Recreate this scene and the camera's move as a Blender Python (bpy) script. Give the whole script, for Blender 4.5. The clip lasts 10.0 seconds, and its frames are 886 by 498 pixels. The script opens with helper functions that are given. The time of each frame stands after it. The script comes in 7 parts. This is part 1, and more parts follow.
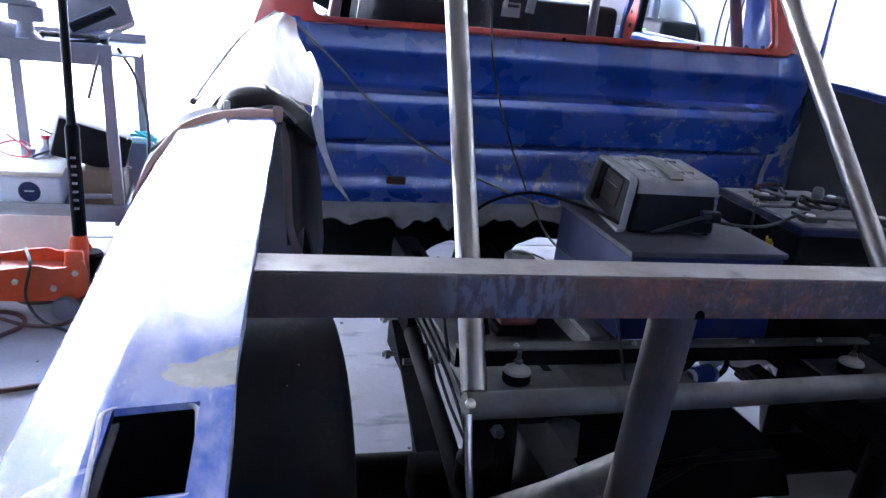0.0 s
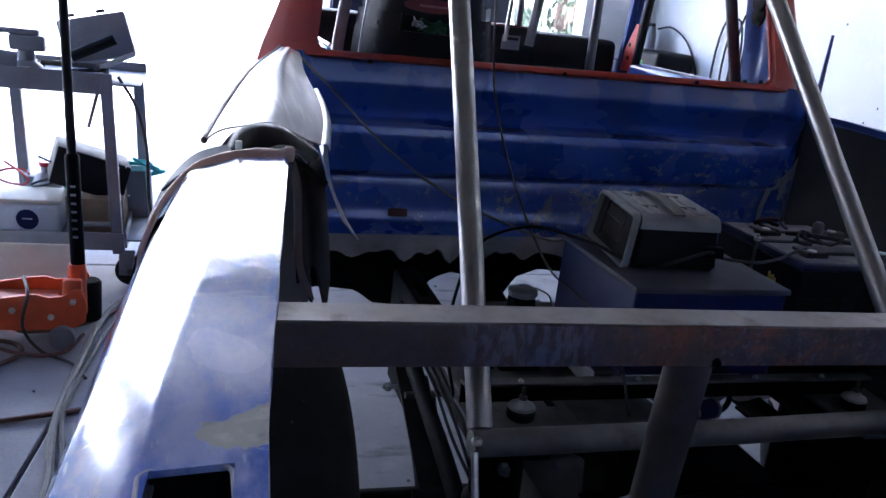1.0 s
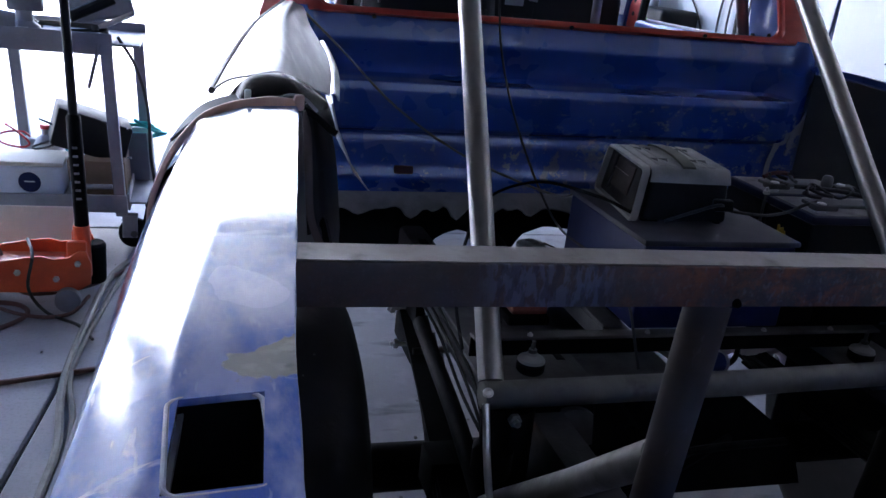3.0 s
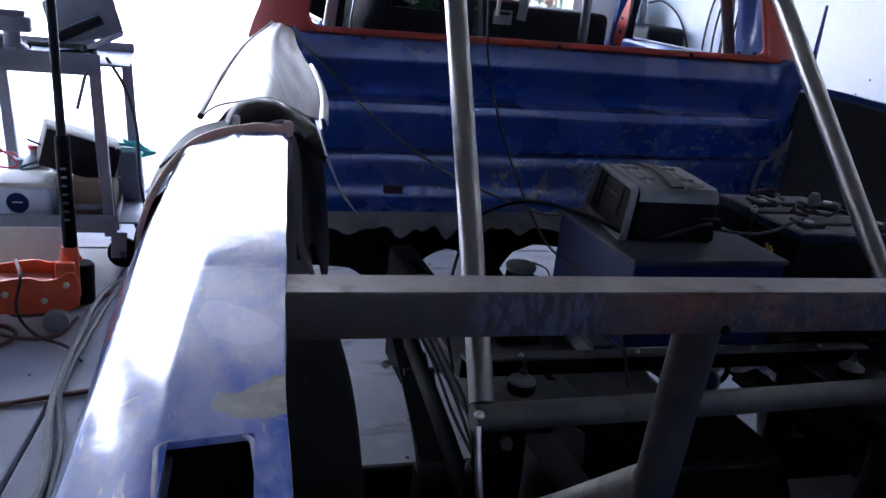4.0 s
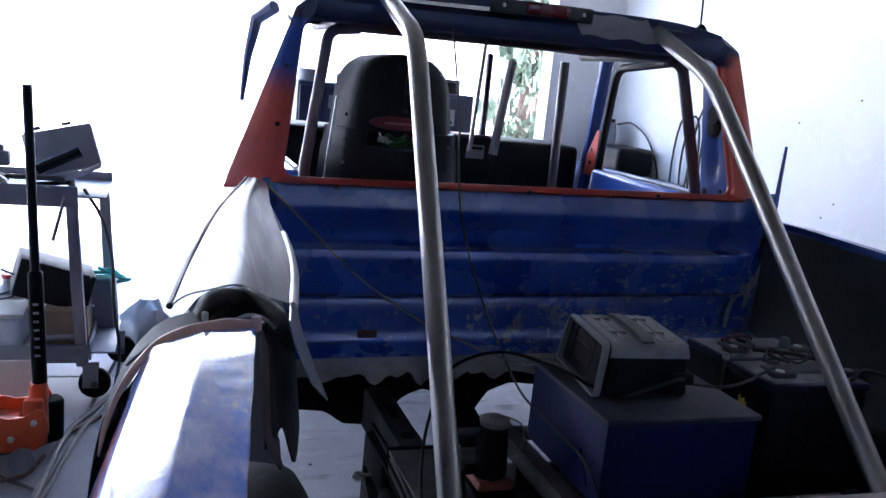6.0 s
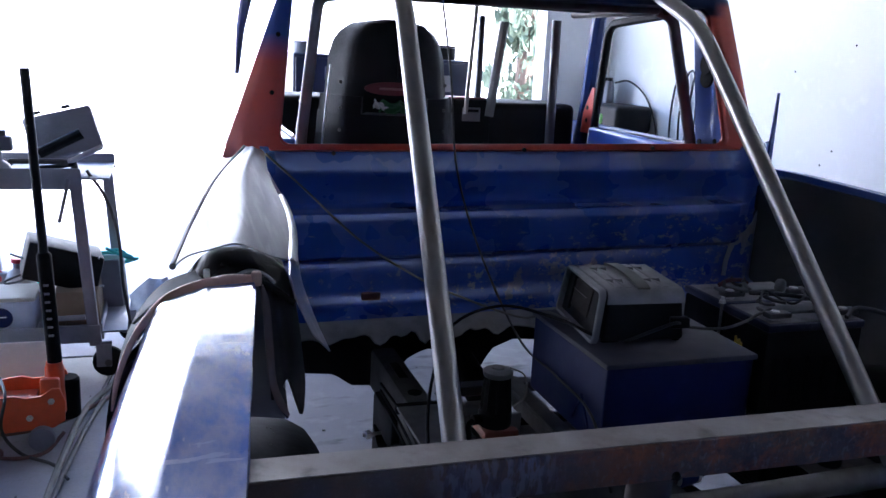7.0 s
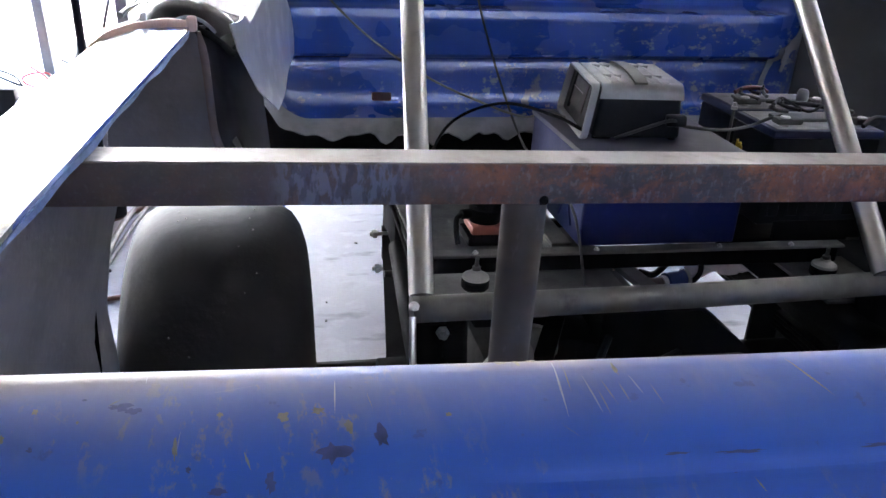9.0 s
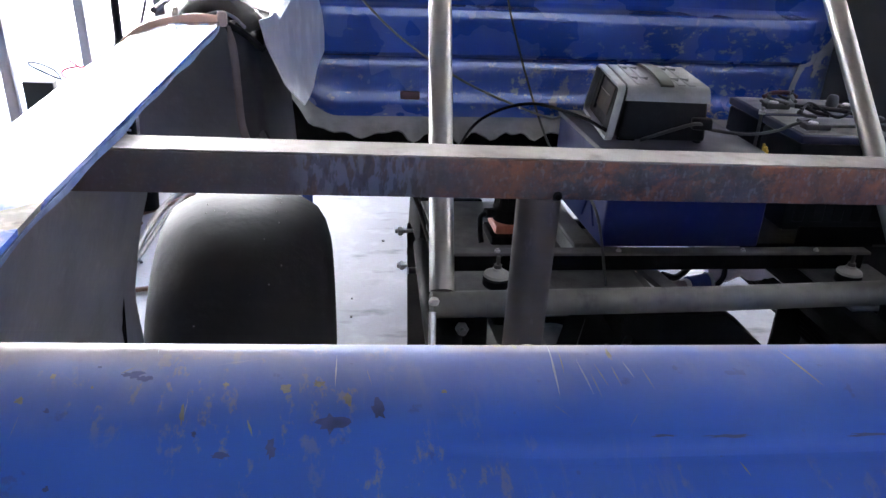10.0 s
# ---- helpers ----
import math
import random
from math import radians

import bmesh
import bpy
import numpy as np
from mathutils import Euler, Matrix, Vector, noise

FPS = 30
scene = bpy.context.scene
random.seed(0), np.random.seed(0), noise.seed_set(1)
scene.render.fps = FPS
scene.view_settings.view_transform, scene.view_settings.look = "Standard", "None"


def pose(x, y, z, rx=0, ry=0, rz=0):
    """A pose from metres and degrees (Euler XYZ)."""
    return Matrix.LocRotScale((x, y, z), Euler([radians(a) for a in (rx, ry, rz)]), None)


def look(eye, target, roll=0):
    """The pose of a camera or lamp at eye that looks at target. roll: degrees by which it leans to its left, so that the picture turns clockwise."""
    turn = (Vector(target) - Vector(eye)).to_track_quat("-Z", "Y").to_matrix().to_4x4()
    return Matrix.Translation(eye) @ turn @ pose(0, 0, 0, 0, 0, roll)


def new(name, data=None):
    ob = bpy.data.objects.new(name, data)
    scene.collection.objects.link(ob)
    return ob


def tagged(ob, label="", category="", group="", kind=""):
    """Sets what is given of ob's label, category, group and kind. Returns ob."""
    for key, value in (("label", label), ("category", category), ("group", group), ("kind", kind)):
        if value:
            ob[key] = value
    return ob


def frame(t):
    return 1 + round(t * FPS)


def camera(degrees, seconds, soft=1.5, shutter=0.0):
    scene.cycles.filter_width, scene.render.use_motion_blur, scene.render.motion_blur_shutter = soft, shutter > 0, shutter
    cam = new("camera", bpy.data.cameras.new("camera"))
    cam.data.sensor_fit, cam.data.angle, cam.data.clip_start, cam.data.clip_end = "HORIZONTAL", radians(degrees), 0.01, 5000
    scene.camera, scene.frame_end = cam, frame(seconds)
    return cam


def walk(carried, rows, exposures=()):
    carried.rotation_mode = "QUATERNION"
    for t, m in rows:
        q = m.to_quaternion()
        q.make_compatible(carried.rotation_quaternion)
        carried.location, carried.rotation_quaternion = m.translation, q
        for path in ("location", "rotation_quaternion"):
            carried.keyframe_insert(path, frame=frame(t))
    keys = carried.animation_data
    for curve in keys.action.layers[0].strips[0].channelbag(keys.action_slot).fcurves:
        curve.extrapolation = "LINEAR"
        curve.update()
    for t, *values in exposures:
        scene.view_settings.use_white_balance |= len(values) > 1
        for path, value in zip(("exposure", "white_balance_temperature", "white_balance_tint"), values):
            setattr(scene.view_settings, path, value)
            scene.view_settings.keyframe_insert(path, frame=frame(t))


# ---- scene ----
cam = camera(55.0, 10.0)
PATH = [
    (0, (-0.003, 0.094, 1.412), (0.553, 1.909, 0.782), 6.5),
    (0.5, (-0.024, 0.107, 1.425), (0.535, 1.937, 0.843), 6.7),
    (1, (-0.024, 0.102, 1.428), (0.545, 1.932, 0.856), 6.8),
    (1.5, (-0.028, 0.099, 1.417), (0.54, 1.916, 0.801), 7.5),
    (2, (-0.031, 0.099, 1.409), (0.544, 1.906, 0.771), 6.8),
    (3.5, (-0.036, 0.109, 1.406), (0.535, 1.911, 0.752), 6.4),
    (4, (-0.035, 0.109, 1.418), (0.555, 1.918, 0.802), 6.2),
    (4.5, (-0.027, 0.12, 1.466), (0.587, 1.95, 0.944), 6.1),
    (5, (-0.03, 0.13, 1.504), (0.583, 1.982, 1.063), 5.9),
    (5.5, (-0.028, 0.137, 1.512), (0.588, 1.992, 1.089), 5.9),
    (5.7, (-0.028, 0.136, 1.521), (0.601, 1.994, 1.133), 5.9),
    (6.8, (-0.016, 0.098, 1.54), (0.596, 1.96, 1.142), 3.8),
    (7, (-0.017, 0.086, 1.512), (0.599, 1.934, 1.058), 3.0),
    (7.5, (0.0, 0.059, 1.433), (0.678, 1.823, 0.777), 4.8),
    (8, (0.051, 0.051, 1.413), (0.676, 1.815, 0.709), 4.4),
    (8.5, (0.114, 0.043, 1.407), (0.591, 1.82, 0.622), 4.6),
    (9, (0.163, 0.017, 1.407), (0.591, 1.798, 0.606), 4.0),
    (9.5, (0.179, 0.006, 1.405), (0.557, 1.794, 0.594), 4.0),
    (10, (0.173, -0.003, 1.407), (0.533, 1.793, 0.604), 4.5),
]
walk(cam, [(t, look(eye, target, roll)) for t, eye, target, roll in PATH],
     exposures=[(0.0, 4.35, 5450, 18), (0.5, 3.05, 5420, 18), (4.0, 2.9, 5420, 18), (5.5, 2.93, 5420, 18),
                (7.0, 2.9, 5420, 18), (8.0, 4.2, 6100, 16), (9.0, 4.85, 6380, 14), (10.0, 4.85, 6380, 14)])

# ---- light: an open carport garage, daylight from the front and the left, the sun behind the roof ----
world = bpy.data.worlds.new("daylight")
scene.world = world
world.use_nodes = True
wn = world.node_tree
sky = wn.nodes.new("ShaderNodeTexSky")
sky.sky_type, sky.sun_disc = "NISHITA", False
sky.sun_elevation, sky.sun_rotation = radians(50), radians(150)
wn.links.new(sky.outputs[0], wn.nodes["Background"].inputs[0])
wn.nodes["Background"].inputs[1].default_value = 0.15
sun = new("sun", bpy.data.lights.new("sun", "SUN"))
sun.data.energy, sun.data.angle, sun.data.color = 5.0, radians(0.5), (1.0, 0.95, 0.88)
sun.matrix_world = look((5.5, -9.5, 13), (0, 0, 0))


# ---- materials ----
class Mat:
    """A node material with a few short ways to lay noise over its colour, gloss and relief."""

    def __init__(self, name, colour, rough=0.5, metal=0.0, coat=0.0, spec=0.5):
        self.m = bpy.data.materials.new(name)
        self.m.use_nodes = True
        self.t = self.m.node_tree
        self.b = self.t.nodes["Principled BSDF"]
        self.b.inputs["Roughness"].default_value = rough
        self.b.inputs["Metallic"].default_value = metal
        self.b.inputs["Coat Weight"].default_value = coat
        self.b.inputs["Coat Roughness"].default_value = 0.08
        self.b.inputs["Specular IOR Level"].default_value = spec
        rgb = self.node("ShaderNodeRGB")
        rgb.outputs[0].default_value = (*colour, 1)
        self.col = rgb.outputs[0]
        self.rough = None
        self.base_rough = rough
        self.height = None
        tc = self.node("ShaderNodeTexCoord")
        self.where = tc.outputs["Object"]

    def node(self, kind):
        return self.t.nodes.new(kind)

    def link(self, a, b):
        self.t.links.new(a, b)

    def stretch(self, sx, sy, sz, rz=0.0):
        mp = self.node("ShaderNodeMapping")
        mp.inputs["Scale"].default_value = (sx, sy, sz)
        mp.inputs["Rotation"].default_value = (0, 0, radians(rz))
        self.link(self.where, mp.inputs[0])
        return mp.outputs[0]

    def noise(self, scale, detail=4.0, lo=0.4, hi=0.6, where=None, rough=0.55):
        n = self.node("ShaderNodeTexNoise")
        n.inputs["Scale"].default_value, n.inputs["Detail"].default_value = scale, detail
        n.inputs["Roughness"].default_value = rough
        self.link(where or self.where, n.inputs["Vector"])
        r = self.node("ShaderNodeMapRange")
        r.inputs["From Min"].default_value, r.inputs["From Max"].default_value = lo, hi
        self.link(n.outputs[0], r.inputs[0])
        return r.outputs[0]

    def band(self, axis, lo, hi):
        """0 below lo, 1 above hi along one axis of the object."""
        s = self.node("ShaderNodeSeparateXYZ")
        self.link(self.where, s.inputs[0])
        r = self.node("ShaderNodeMapRange")
        r.inputs["From Min"].default_value, r.inputs["From Max"].default_value = lo, hi
        self.link(s.outputs[axis], r.inputs[0])
        return r.outputs[0]

    def math(self, op, a, b):
        n = self.node("ShaderNodeMath")
        n.operation, n.use_clamp = op, True
        for i, v in enumerate((a, b)):
            if isinstance(v, (int, float)):
                n.inputs[i].default_value = v
            else:
                self.link(v, n.inputs[i])
        return n.outputs[0]

    def over(self, colour, mask, amount=1.0):
        mix = self.node("ShaderNodeMix")
        mix.data_type = "RGBA"
        self.link(self.math("MULTIPLY", mask, amount), mix.inputs["Factor"])
        self.link(self.col, mix.inputs["A"])
        mix.inputs["B"].default_value = (*colour, 1)
        self.col = mix.outputs["Result"]
        return self

    def gloss(self, mask, rough):
        mix = self.node("ShaderNodeMix")
        self.link(mask, mix.inputs["Factor"])
        if self.rough is None:
            mix.inputs["A"].default_value = self.base_rough
        else:
            self.link(self.rough, mix.inputs["A"])
        mix.inputs["B"].default_value = rough
        self.rough = mix.outputs["Result"]
        return self

    def random(self, amount):
        info, hsv, r = self.node("ShaderNodeObjectInfo"), self.node("ShaderNodeHueSaturation"), self.node("ShaderNodeMapRange")
        self.link(info.outputs["Random"], r.inputs[0])
        r.inputs["To Min"].default_value, r.inputs["To Max"].default_value = 1 - amount, 1 + amount
        self.link(r.outputs[0], hsv.inputs["Value"])
        self.link(self.col, hsv.inputs["Color"])
        self.col = hsv.outputs[0]
        return self

    def bump(self, height, strength=0.3, distance=0.002):
        bp = self.node("ShaderNodeBump")
        bp.inputs["Strength"].default_value, bp.inputs["Distance"].default_value = strength, distance
        self.link(height, bp.inputs["Height"])
        if self.height is not None:
            self.link(self.height, bp.inputs["Normal"])
        self.height = bp.outputs[0]
        return self

    def done(self):
        self.link(self.col, self.b.inputs["Base Color"])
        if self.rough is not None:
            self.link(self.rough, self.b.inputs["Roughness"])
        if self.height is not None:
            self.link(self.height, self.b.inputs["Normal"])
        return self.m


def concrete():
    m = Mat("concrete", (0.32, 0.312, 0.330), 0.62, 0.0, 0.0, 0.3)
    m.over((0.15, 0.147, 0.15), m.noise(1.3, 5, 0.42, 0.68), 0.7)
    m.over((0.36, 0.355, 0.36), m.noise(3.7, 6, 0.5, 0.72), 0.5)
    m.over((0.06, 0.058, 0.055), m.noise(5.0, 6, 0.62, 0.74), 0.6)
    m.over((0.18, 0.175, 0.17), m.noise(90, 3, 0.5, 0.7), 0.35)
    # darker where the truck stands, its shade put into the colour, plus oil stains
    under = m.math("MULTIPLY", m.math("SUBTRACT", m.band(0, -0.20, 0.08), m.math("MULTIPLY", m.noise(3, 4, 0.3, 0.7), 0.2)), m.math("MULTIPLY", m.band(1, -0.2, 0.5), m.math("SUBTRACT", 1.0, m.band(1, 3.9, 4.6))))
    m.over((0.19, 0.185, 0.20), m.math("MULTIPLY", under, m.noise(1.8, 5, -0.1, 0.40)), 0.8)
    m.over((0.28, 0.275, 0.29), m.math("MULTIPLY", under, m.noise(11, 6, 0.52, 0.68)), 0.6)
    m.over((0.05, 0.048, 0.050), m.math("MULTIPLY", under, m.noise(6, 5, 0.58, 0.70, m.stretch(0.6, 1.8, 1))), 0.7)
    m.gloss(m.noise(2.2, 4, 0.4, 0.65), 0.8)
    m.bump(m.noise(140, 4, 0.3, 0.7), 0.12, 0.002).bump(m.noise(9, 4, 0.3, 0.7), 0.08, 0.01)
    return m.done()


def blue_paint(name, chips=0.0, dust=0.0, rough=0.3, bright=1.0, coat=0.3):
    m = Mat(name, tuple(c * bright for c in (0.013, 0.050, 0.26)), rough, 0.0, coat)
    m.b.inputs["Coat Roughness"].default_value = 0.24
    m.over(tuple(c * bright for c in (0.018, 0.070, 0.32)), m.noise(2.5, 3, 0.3, 0.75), 0.5)
    m.over(tuple(c * bright for c in (0.009, 0.030, 0.17)), m.noise(4, 2, 0.4, 0.75), 0.5)
    if dust:
        m.over((0.22, 0.22, 0.27), m.noise(5, 6, 0.45, 0.8), dust)
        m.gloss(m.noise(5, 3, 0.3, 0.8), 0.40)
    if chips:
        low = m.math("SUBTRACT", 1.0, m.band(2, 0.93, 0.985))
        mid = m.math("MULTIPLY", m.band(0, 0.75, 1.25), m.math("SUBTRACT", 1.0, m.band(2, 1.06, 1.10)))
        patch = m.math("MULTIPLY", m.math("MULTIPLY", low, m.band(0, 0.55, 0.85)), m.noise(11, 7, 0.575, 0.595, None, 0.72))
        m.over((0.15, 0.155, 0.175), patch, 0.75 * chips)
        m.over((0.22, 0.225, 0.24), m.math("MULTIPLY", m.math("MULTIPLY", low, m.math("ADD", 0.35, m.band(0, 0.45, 0.85))), m.noise(30, 7, 0.60, 0.63, None, 0.7)), chips)
        m.over((0.24, 0.25, 0.27), m.math("MULTIPLY", mid, m.noise(26, 7, 0.565, 0.59, m.stretch(0.8, 1, 1.4), 0.74)), 0.8 * chips)
        m.over((0.20, 0.21, 0.24), m.math("MULTIPLY", m.math("SUBTRACT", 1.0, m.band(2, 1.0, 1.09)), m.noise(42, 7, 0.63, 0.65, m.stretch(0.35, 1, 1.6, 8), 0.7)), 0.7 * chips)
        m.over((0.10, 0.11, 0.19), m.math("MULTIPLY", low, m.noise(7, 7, 0.5, 0.7)), 0.5 * chips)
    m.bump(m.noise(30, 4, 0.3, 0.7), 0.06, 0.002)
    return m.done()


def gate_paint():
    m = Mat("tailgate_blue_paint", (0.037, 0.120, 0.46), 0.5, 0.0, 0.05, 0.35)
    m.over((0.025, 0.110, 0.53), m.noise(5, 3, 0.45, 0.65), 0.6)
    # the flat top is paler and lavender, the rounded rear a stronger blue
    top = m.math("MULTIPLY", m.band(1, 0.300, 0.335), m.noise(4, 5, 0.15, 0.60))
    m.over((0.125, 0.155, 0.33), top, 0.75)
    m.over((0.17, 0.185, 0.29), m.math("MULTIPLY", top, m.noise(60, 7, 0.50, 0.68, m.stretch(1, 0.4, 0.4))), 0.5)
    worn = m.math("MULTIPLY", m.noise(9, 4, 0.48, 0.62), m.noise(80, 6, 0.56, 0.62, m.stretch(1.4, 0.6, 1), 0.7))
    m.over((0.25, 0.22, 0.14), worn, 0.52)
    streak = m.math("MULTIPLY", m.noise(6, 4, 0.46, 0.60), m.noise(50, 7, 0.58, 0.63, m.stretch(2.2, 0.35, 0.35), 0.7))
    m.over((0.24, 0.22, 0.18), streak, 0.15)
    m.over((0.06, 0.07, 0.16), m.noise(70, 5, 0.66, 0.69), 0.4)
    edge = m.math("MULTIPLY", m.band(1, 0.338, 0.358), m.noise(30, 7, 0.42, 0.56, m.stretch(0.5, 1, 1)))
    m.over((0.20, 0.14, 0.085), edge, 0.8)
    m.gloss(m.noise(12, 5, 0.4, 0.7), 0.6)
    m.bump(m.noise(40, 4, 0.3, 0.7), 0.05, 0.002)
    return m.done()


def rail_paint():
    m = Mat("rail_blue_paint", (0.085, 0.17, 0.64), 0.11, 0.0, 0.6)
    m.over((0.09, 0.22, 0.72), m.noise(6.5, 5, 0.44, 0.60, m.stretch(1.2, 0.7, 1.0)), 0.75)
    # pale scuffs, the broad clouds also painting in whitish reflections
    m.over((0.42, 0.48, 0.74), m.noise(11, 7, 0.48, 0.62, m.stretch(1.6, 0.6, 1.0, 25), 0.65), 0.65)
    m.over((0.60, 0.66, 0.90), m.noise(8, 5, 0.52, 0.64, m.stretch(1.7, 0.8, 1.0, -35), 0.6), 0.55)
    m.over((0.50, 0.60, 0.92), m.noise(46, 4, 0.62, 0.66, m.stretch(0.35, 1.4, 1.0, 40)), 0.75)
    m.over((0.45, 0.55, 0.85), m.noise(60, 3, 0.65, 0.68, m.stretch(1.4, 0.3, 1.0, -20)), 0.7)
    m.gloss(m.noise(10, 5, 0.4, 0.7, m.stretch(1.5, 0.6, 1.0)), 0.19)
    # hazy sanded halo, then bare resin where the paint is rubbed through beside the stake pocket
    h = m.node("ShaderNodeVectorMath")
    h.operation = "DISTANCE"
    m.link(m.stretch(1.0, 0.75, 0.0), h.inputs[0])
    h.inputs[1].default_value = (0.002, 0.452, 0.0)
    hr = m.node("ShaderNodeMapRange")
    hr.inputs["From Min"].default_value, hr.inputs["From Max"].default_value = 0.110, -0.02
    m.link(m.math("ADD", h.outputs["Value"], m.math("MULTIPLY", m.noise(9, 2, 0.2, 0.8), 0.05)), hr.inputs[0])
    m.over((0.60, 0.61, 0.76), hr.outputs[0], 0.32)
    m.gloss(hr.outputs[0], 0.4)
    v = m.node("ShaderNodeVectorMath")
    v.operation = "DISTANCE"
    m.link(m.stretch(1.0, 1.25, 0.0), v.inputs[0])
    v.inputs[1].default_value = (0.016, 0.638, 0.0)
    wob = m.noise(28, 5, 0.3, 0.7)
    d = m.math("ADD", v.outputs["Value"], m.math("MULTIPLY", wob, 0.03))
    r = m.node("ShaderNodeMapRange")
    r.inputs["From Min"].default_value, r.inputs["From Max"].default_value = 0.046, 0.0435
    m.link(d, r.inputs[0])
    m.over((0.21, 0.215, 0.16), r.outputs[0], 0.95)
    m.over((0.34, 0.35, 0.30), m.math("MULTIPLY", r.outputs[0], m.noise(70, 5, 0.5, 0.62)), 0.8)
    m.over((0.09, 0.095, 0.09), m.math("MULTIPLY", r.outputs[0], m.noise(48, 5, 0.56, 0.66)), 0.8)
    m.gloss(r.outputs[0], 0.6)
    m.bump(m.noise(22, 4, 0.3, 0.7), 0.09, 0.003)
    return m.done()


def red_paint():
    m = Mat("red_primer_paint", (0.46, 0.045, 0.022), 0.42)
    m.over((0.55, 0.10, 0.05), m.noise(6, 4, 0.45, 0.7), 0.5)
    m.over((0.25, 0.03, 0.025), m.noise(20, 5, 0.55, 0.75), 0.5)
    # the roof is sprayed blue down to the middle of the pillars
    z = m.math("ADD", m.band(2, 1.465, 1.535), m.math("MULTIPLY", m.noise(8, 3, 0.3, 0.7), 0.12))
    z = m.math("MULTIPLY", z, m.math("SUBTRACT", 1.0, m.band(0, 0.36, 0.50)))
    m.over((0.020, 0.060, 0.26), z)
    # near-black navy along the top puts the roof edge's shadow into the colour
    m.over((0.010, 0.016, 0.055), m.math("MULTIPLY", m.band(2, 1.640, 1.652), m.math("SUBTRACT", 1.0, m.band(0, 1.49, 1.54))))
    m.over((0.012, 0.020, 0.075), m.band(2, 1.672, 1.690))
    m.bump(m.noise(120, 3, 0.3, 0.7), 0.05, 0.001)
    return m.done()


def steel(name, colour=(0.36, 0.36, 0.36), rough=0.32, rust=0.0, patchy=1.0):
    m = Mat(name, colour, rough, 0.85 if colour[0] > 0.15 else 0.45)
    m.over((colour[0] * 0.5, colour[1] * 0.5, colour[2] * 0.5), m.noise(9, 5, 0.45, 0.7), 0.6 * patchy)
    m.over((0.09, 0.085, 0.08), m.noise(28, 5, 0.58, 0.75), 0.6 * patchy)
    m.gloss(m.noise(14, 5, 0.4, 0.7), rough + 0.22 * patchy)
    if rust:
        m.over((0.13, 0.060, 0.040), m.noise(11, 8, 0.44, 0.64, None, 0.7), rust)
        m.over((0.30, 0.28, 0.29), m.noise(70, 5, 0.62, 0.67, m.stretch(1.8, 1, 0.6)), rust)
        m.gloss(m.noise(6, 6, 0.4, 0.6), 0.75)
    m.bump(m.noise(60, 4, 0.3, 0.7), 0.10, 0.001)
    return m.done()


def beam_rust():
    m = Mat("rusty_box_steel", (0.088, 0.077, 0.070), 0.62, 0.1)
    m.over((0.045, 0.042, 0.044), m.noise(16, 6, 0.46, 0.66), 0.7)
    right = m.math("ADD", 0.15, m.math("MULTIPLY", m.band(0, 0.27, 0.40), 0.85))
    m.over((0.23, 0.085, 0.038), m.math("MULTIPLY", right, m.noise(9, 8, 0.42, 0.56, None, 0.75)), 0.85)
    m.over((0.34, 0.12, 0.045), m.math("MULTIPLY", right, m.noise(34, 7, 0.50, 0.60, m.stretch(0.7, 1, 1), 0.7)), 0.6)
    m.over((0.040, 0.036, 0.038), m.math("MULTIPLY", right, m.noise(55, 7, 0.50, 0.60, None, 0.7)), 0.55)
    m.over((0.26, 0.27, 0.28), m.math("MULTIPLY", right, m.noise(190, 5, 0.57, 0.65, m.stretch(1.0, 1, 0.6))), 0.3)
    m.over((0.13, 0.12, 0.115), m.noise(260, 4, 0.56, 0.68), 0.45)
    zone = m.math("MULTIPLY", m.band(0, 0.170, 0.190), m.math("SUBTRACT", 1.0, m.band(0, 0.275, 0.300)))
    m.over((0.24, 0.27, 0.38), m.math("MULTIPLY", zone, m.noise(120, 5, 0.44, 0.52, m.stretch(1.3, 1, 0.5))), 0.36)
    m.over((0.05, 0.05, 0.06), m.math("MULTIPLY", zone, m.noise(85, 5, 0.52, 0.58, m.stretch(1.6, 1, 0.5))), 0.6)
    m.gloss(m.noise(20, 5, 0.4, 0.6), 0.45)
    m.bump(m.noise(90, 4, 0.3, 0.7), 0.2, 0.001)
    return m.done()


def plain(name, colour, rough=0.5, metal=0.0, dark=0.6, scale=12.0, coat=0.0, bump=0.08, dust=0.0, spec=0.5):
    m = Mat(name, colour, rough, metal, coat, spec)
    m.over(tuple(c * dark for c in colour), m.noise(scale, 5, 0.45, 0.7), 0.8)
    m.over(tuple(min(1, c * 1.25 + min(0.01, 0.3 * max(colour))) for c in colour), m.noise(scale * 4, 4, 0.55, 0.75), 0.5)
    if dust:
        m.over((0.30, 0.29, 0.28), m.noise(scale * 0.6, 6, 0.42, 0.75), dust)
    m.gloss(m.noise(scale * 0.7, 4, 0.4, 0.7), min(1.0, rough + 0.15))
    if bump:
        m.bump(m.noise(scale * 6, 4, 0.3, 0.7), bump, 0.002)
    return m.done()


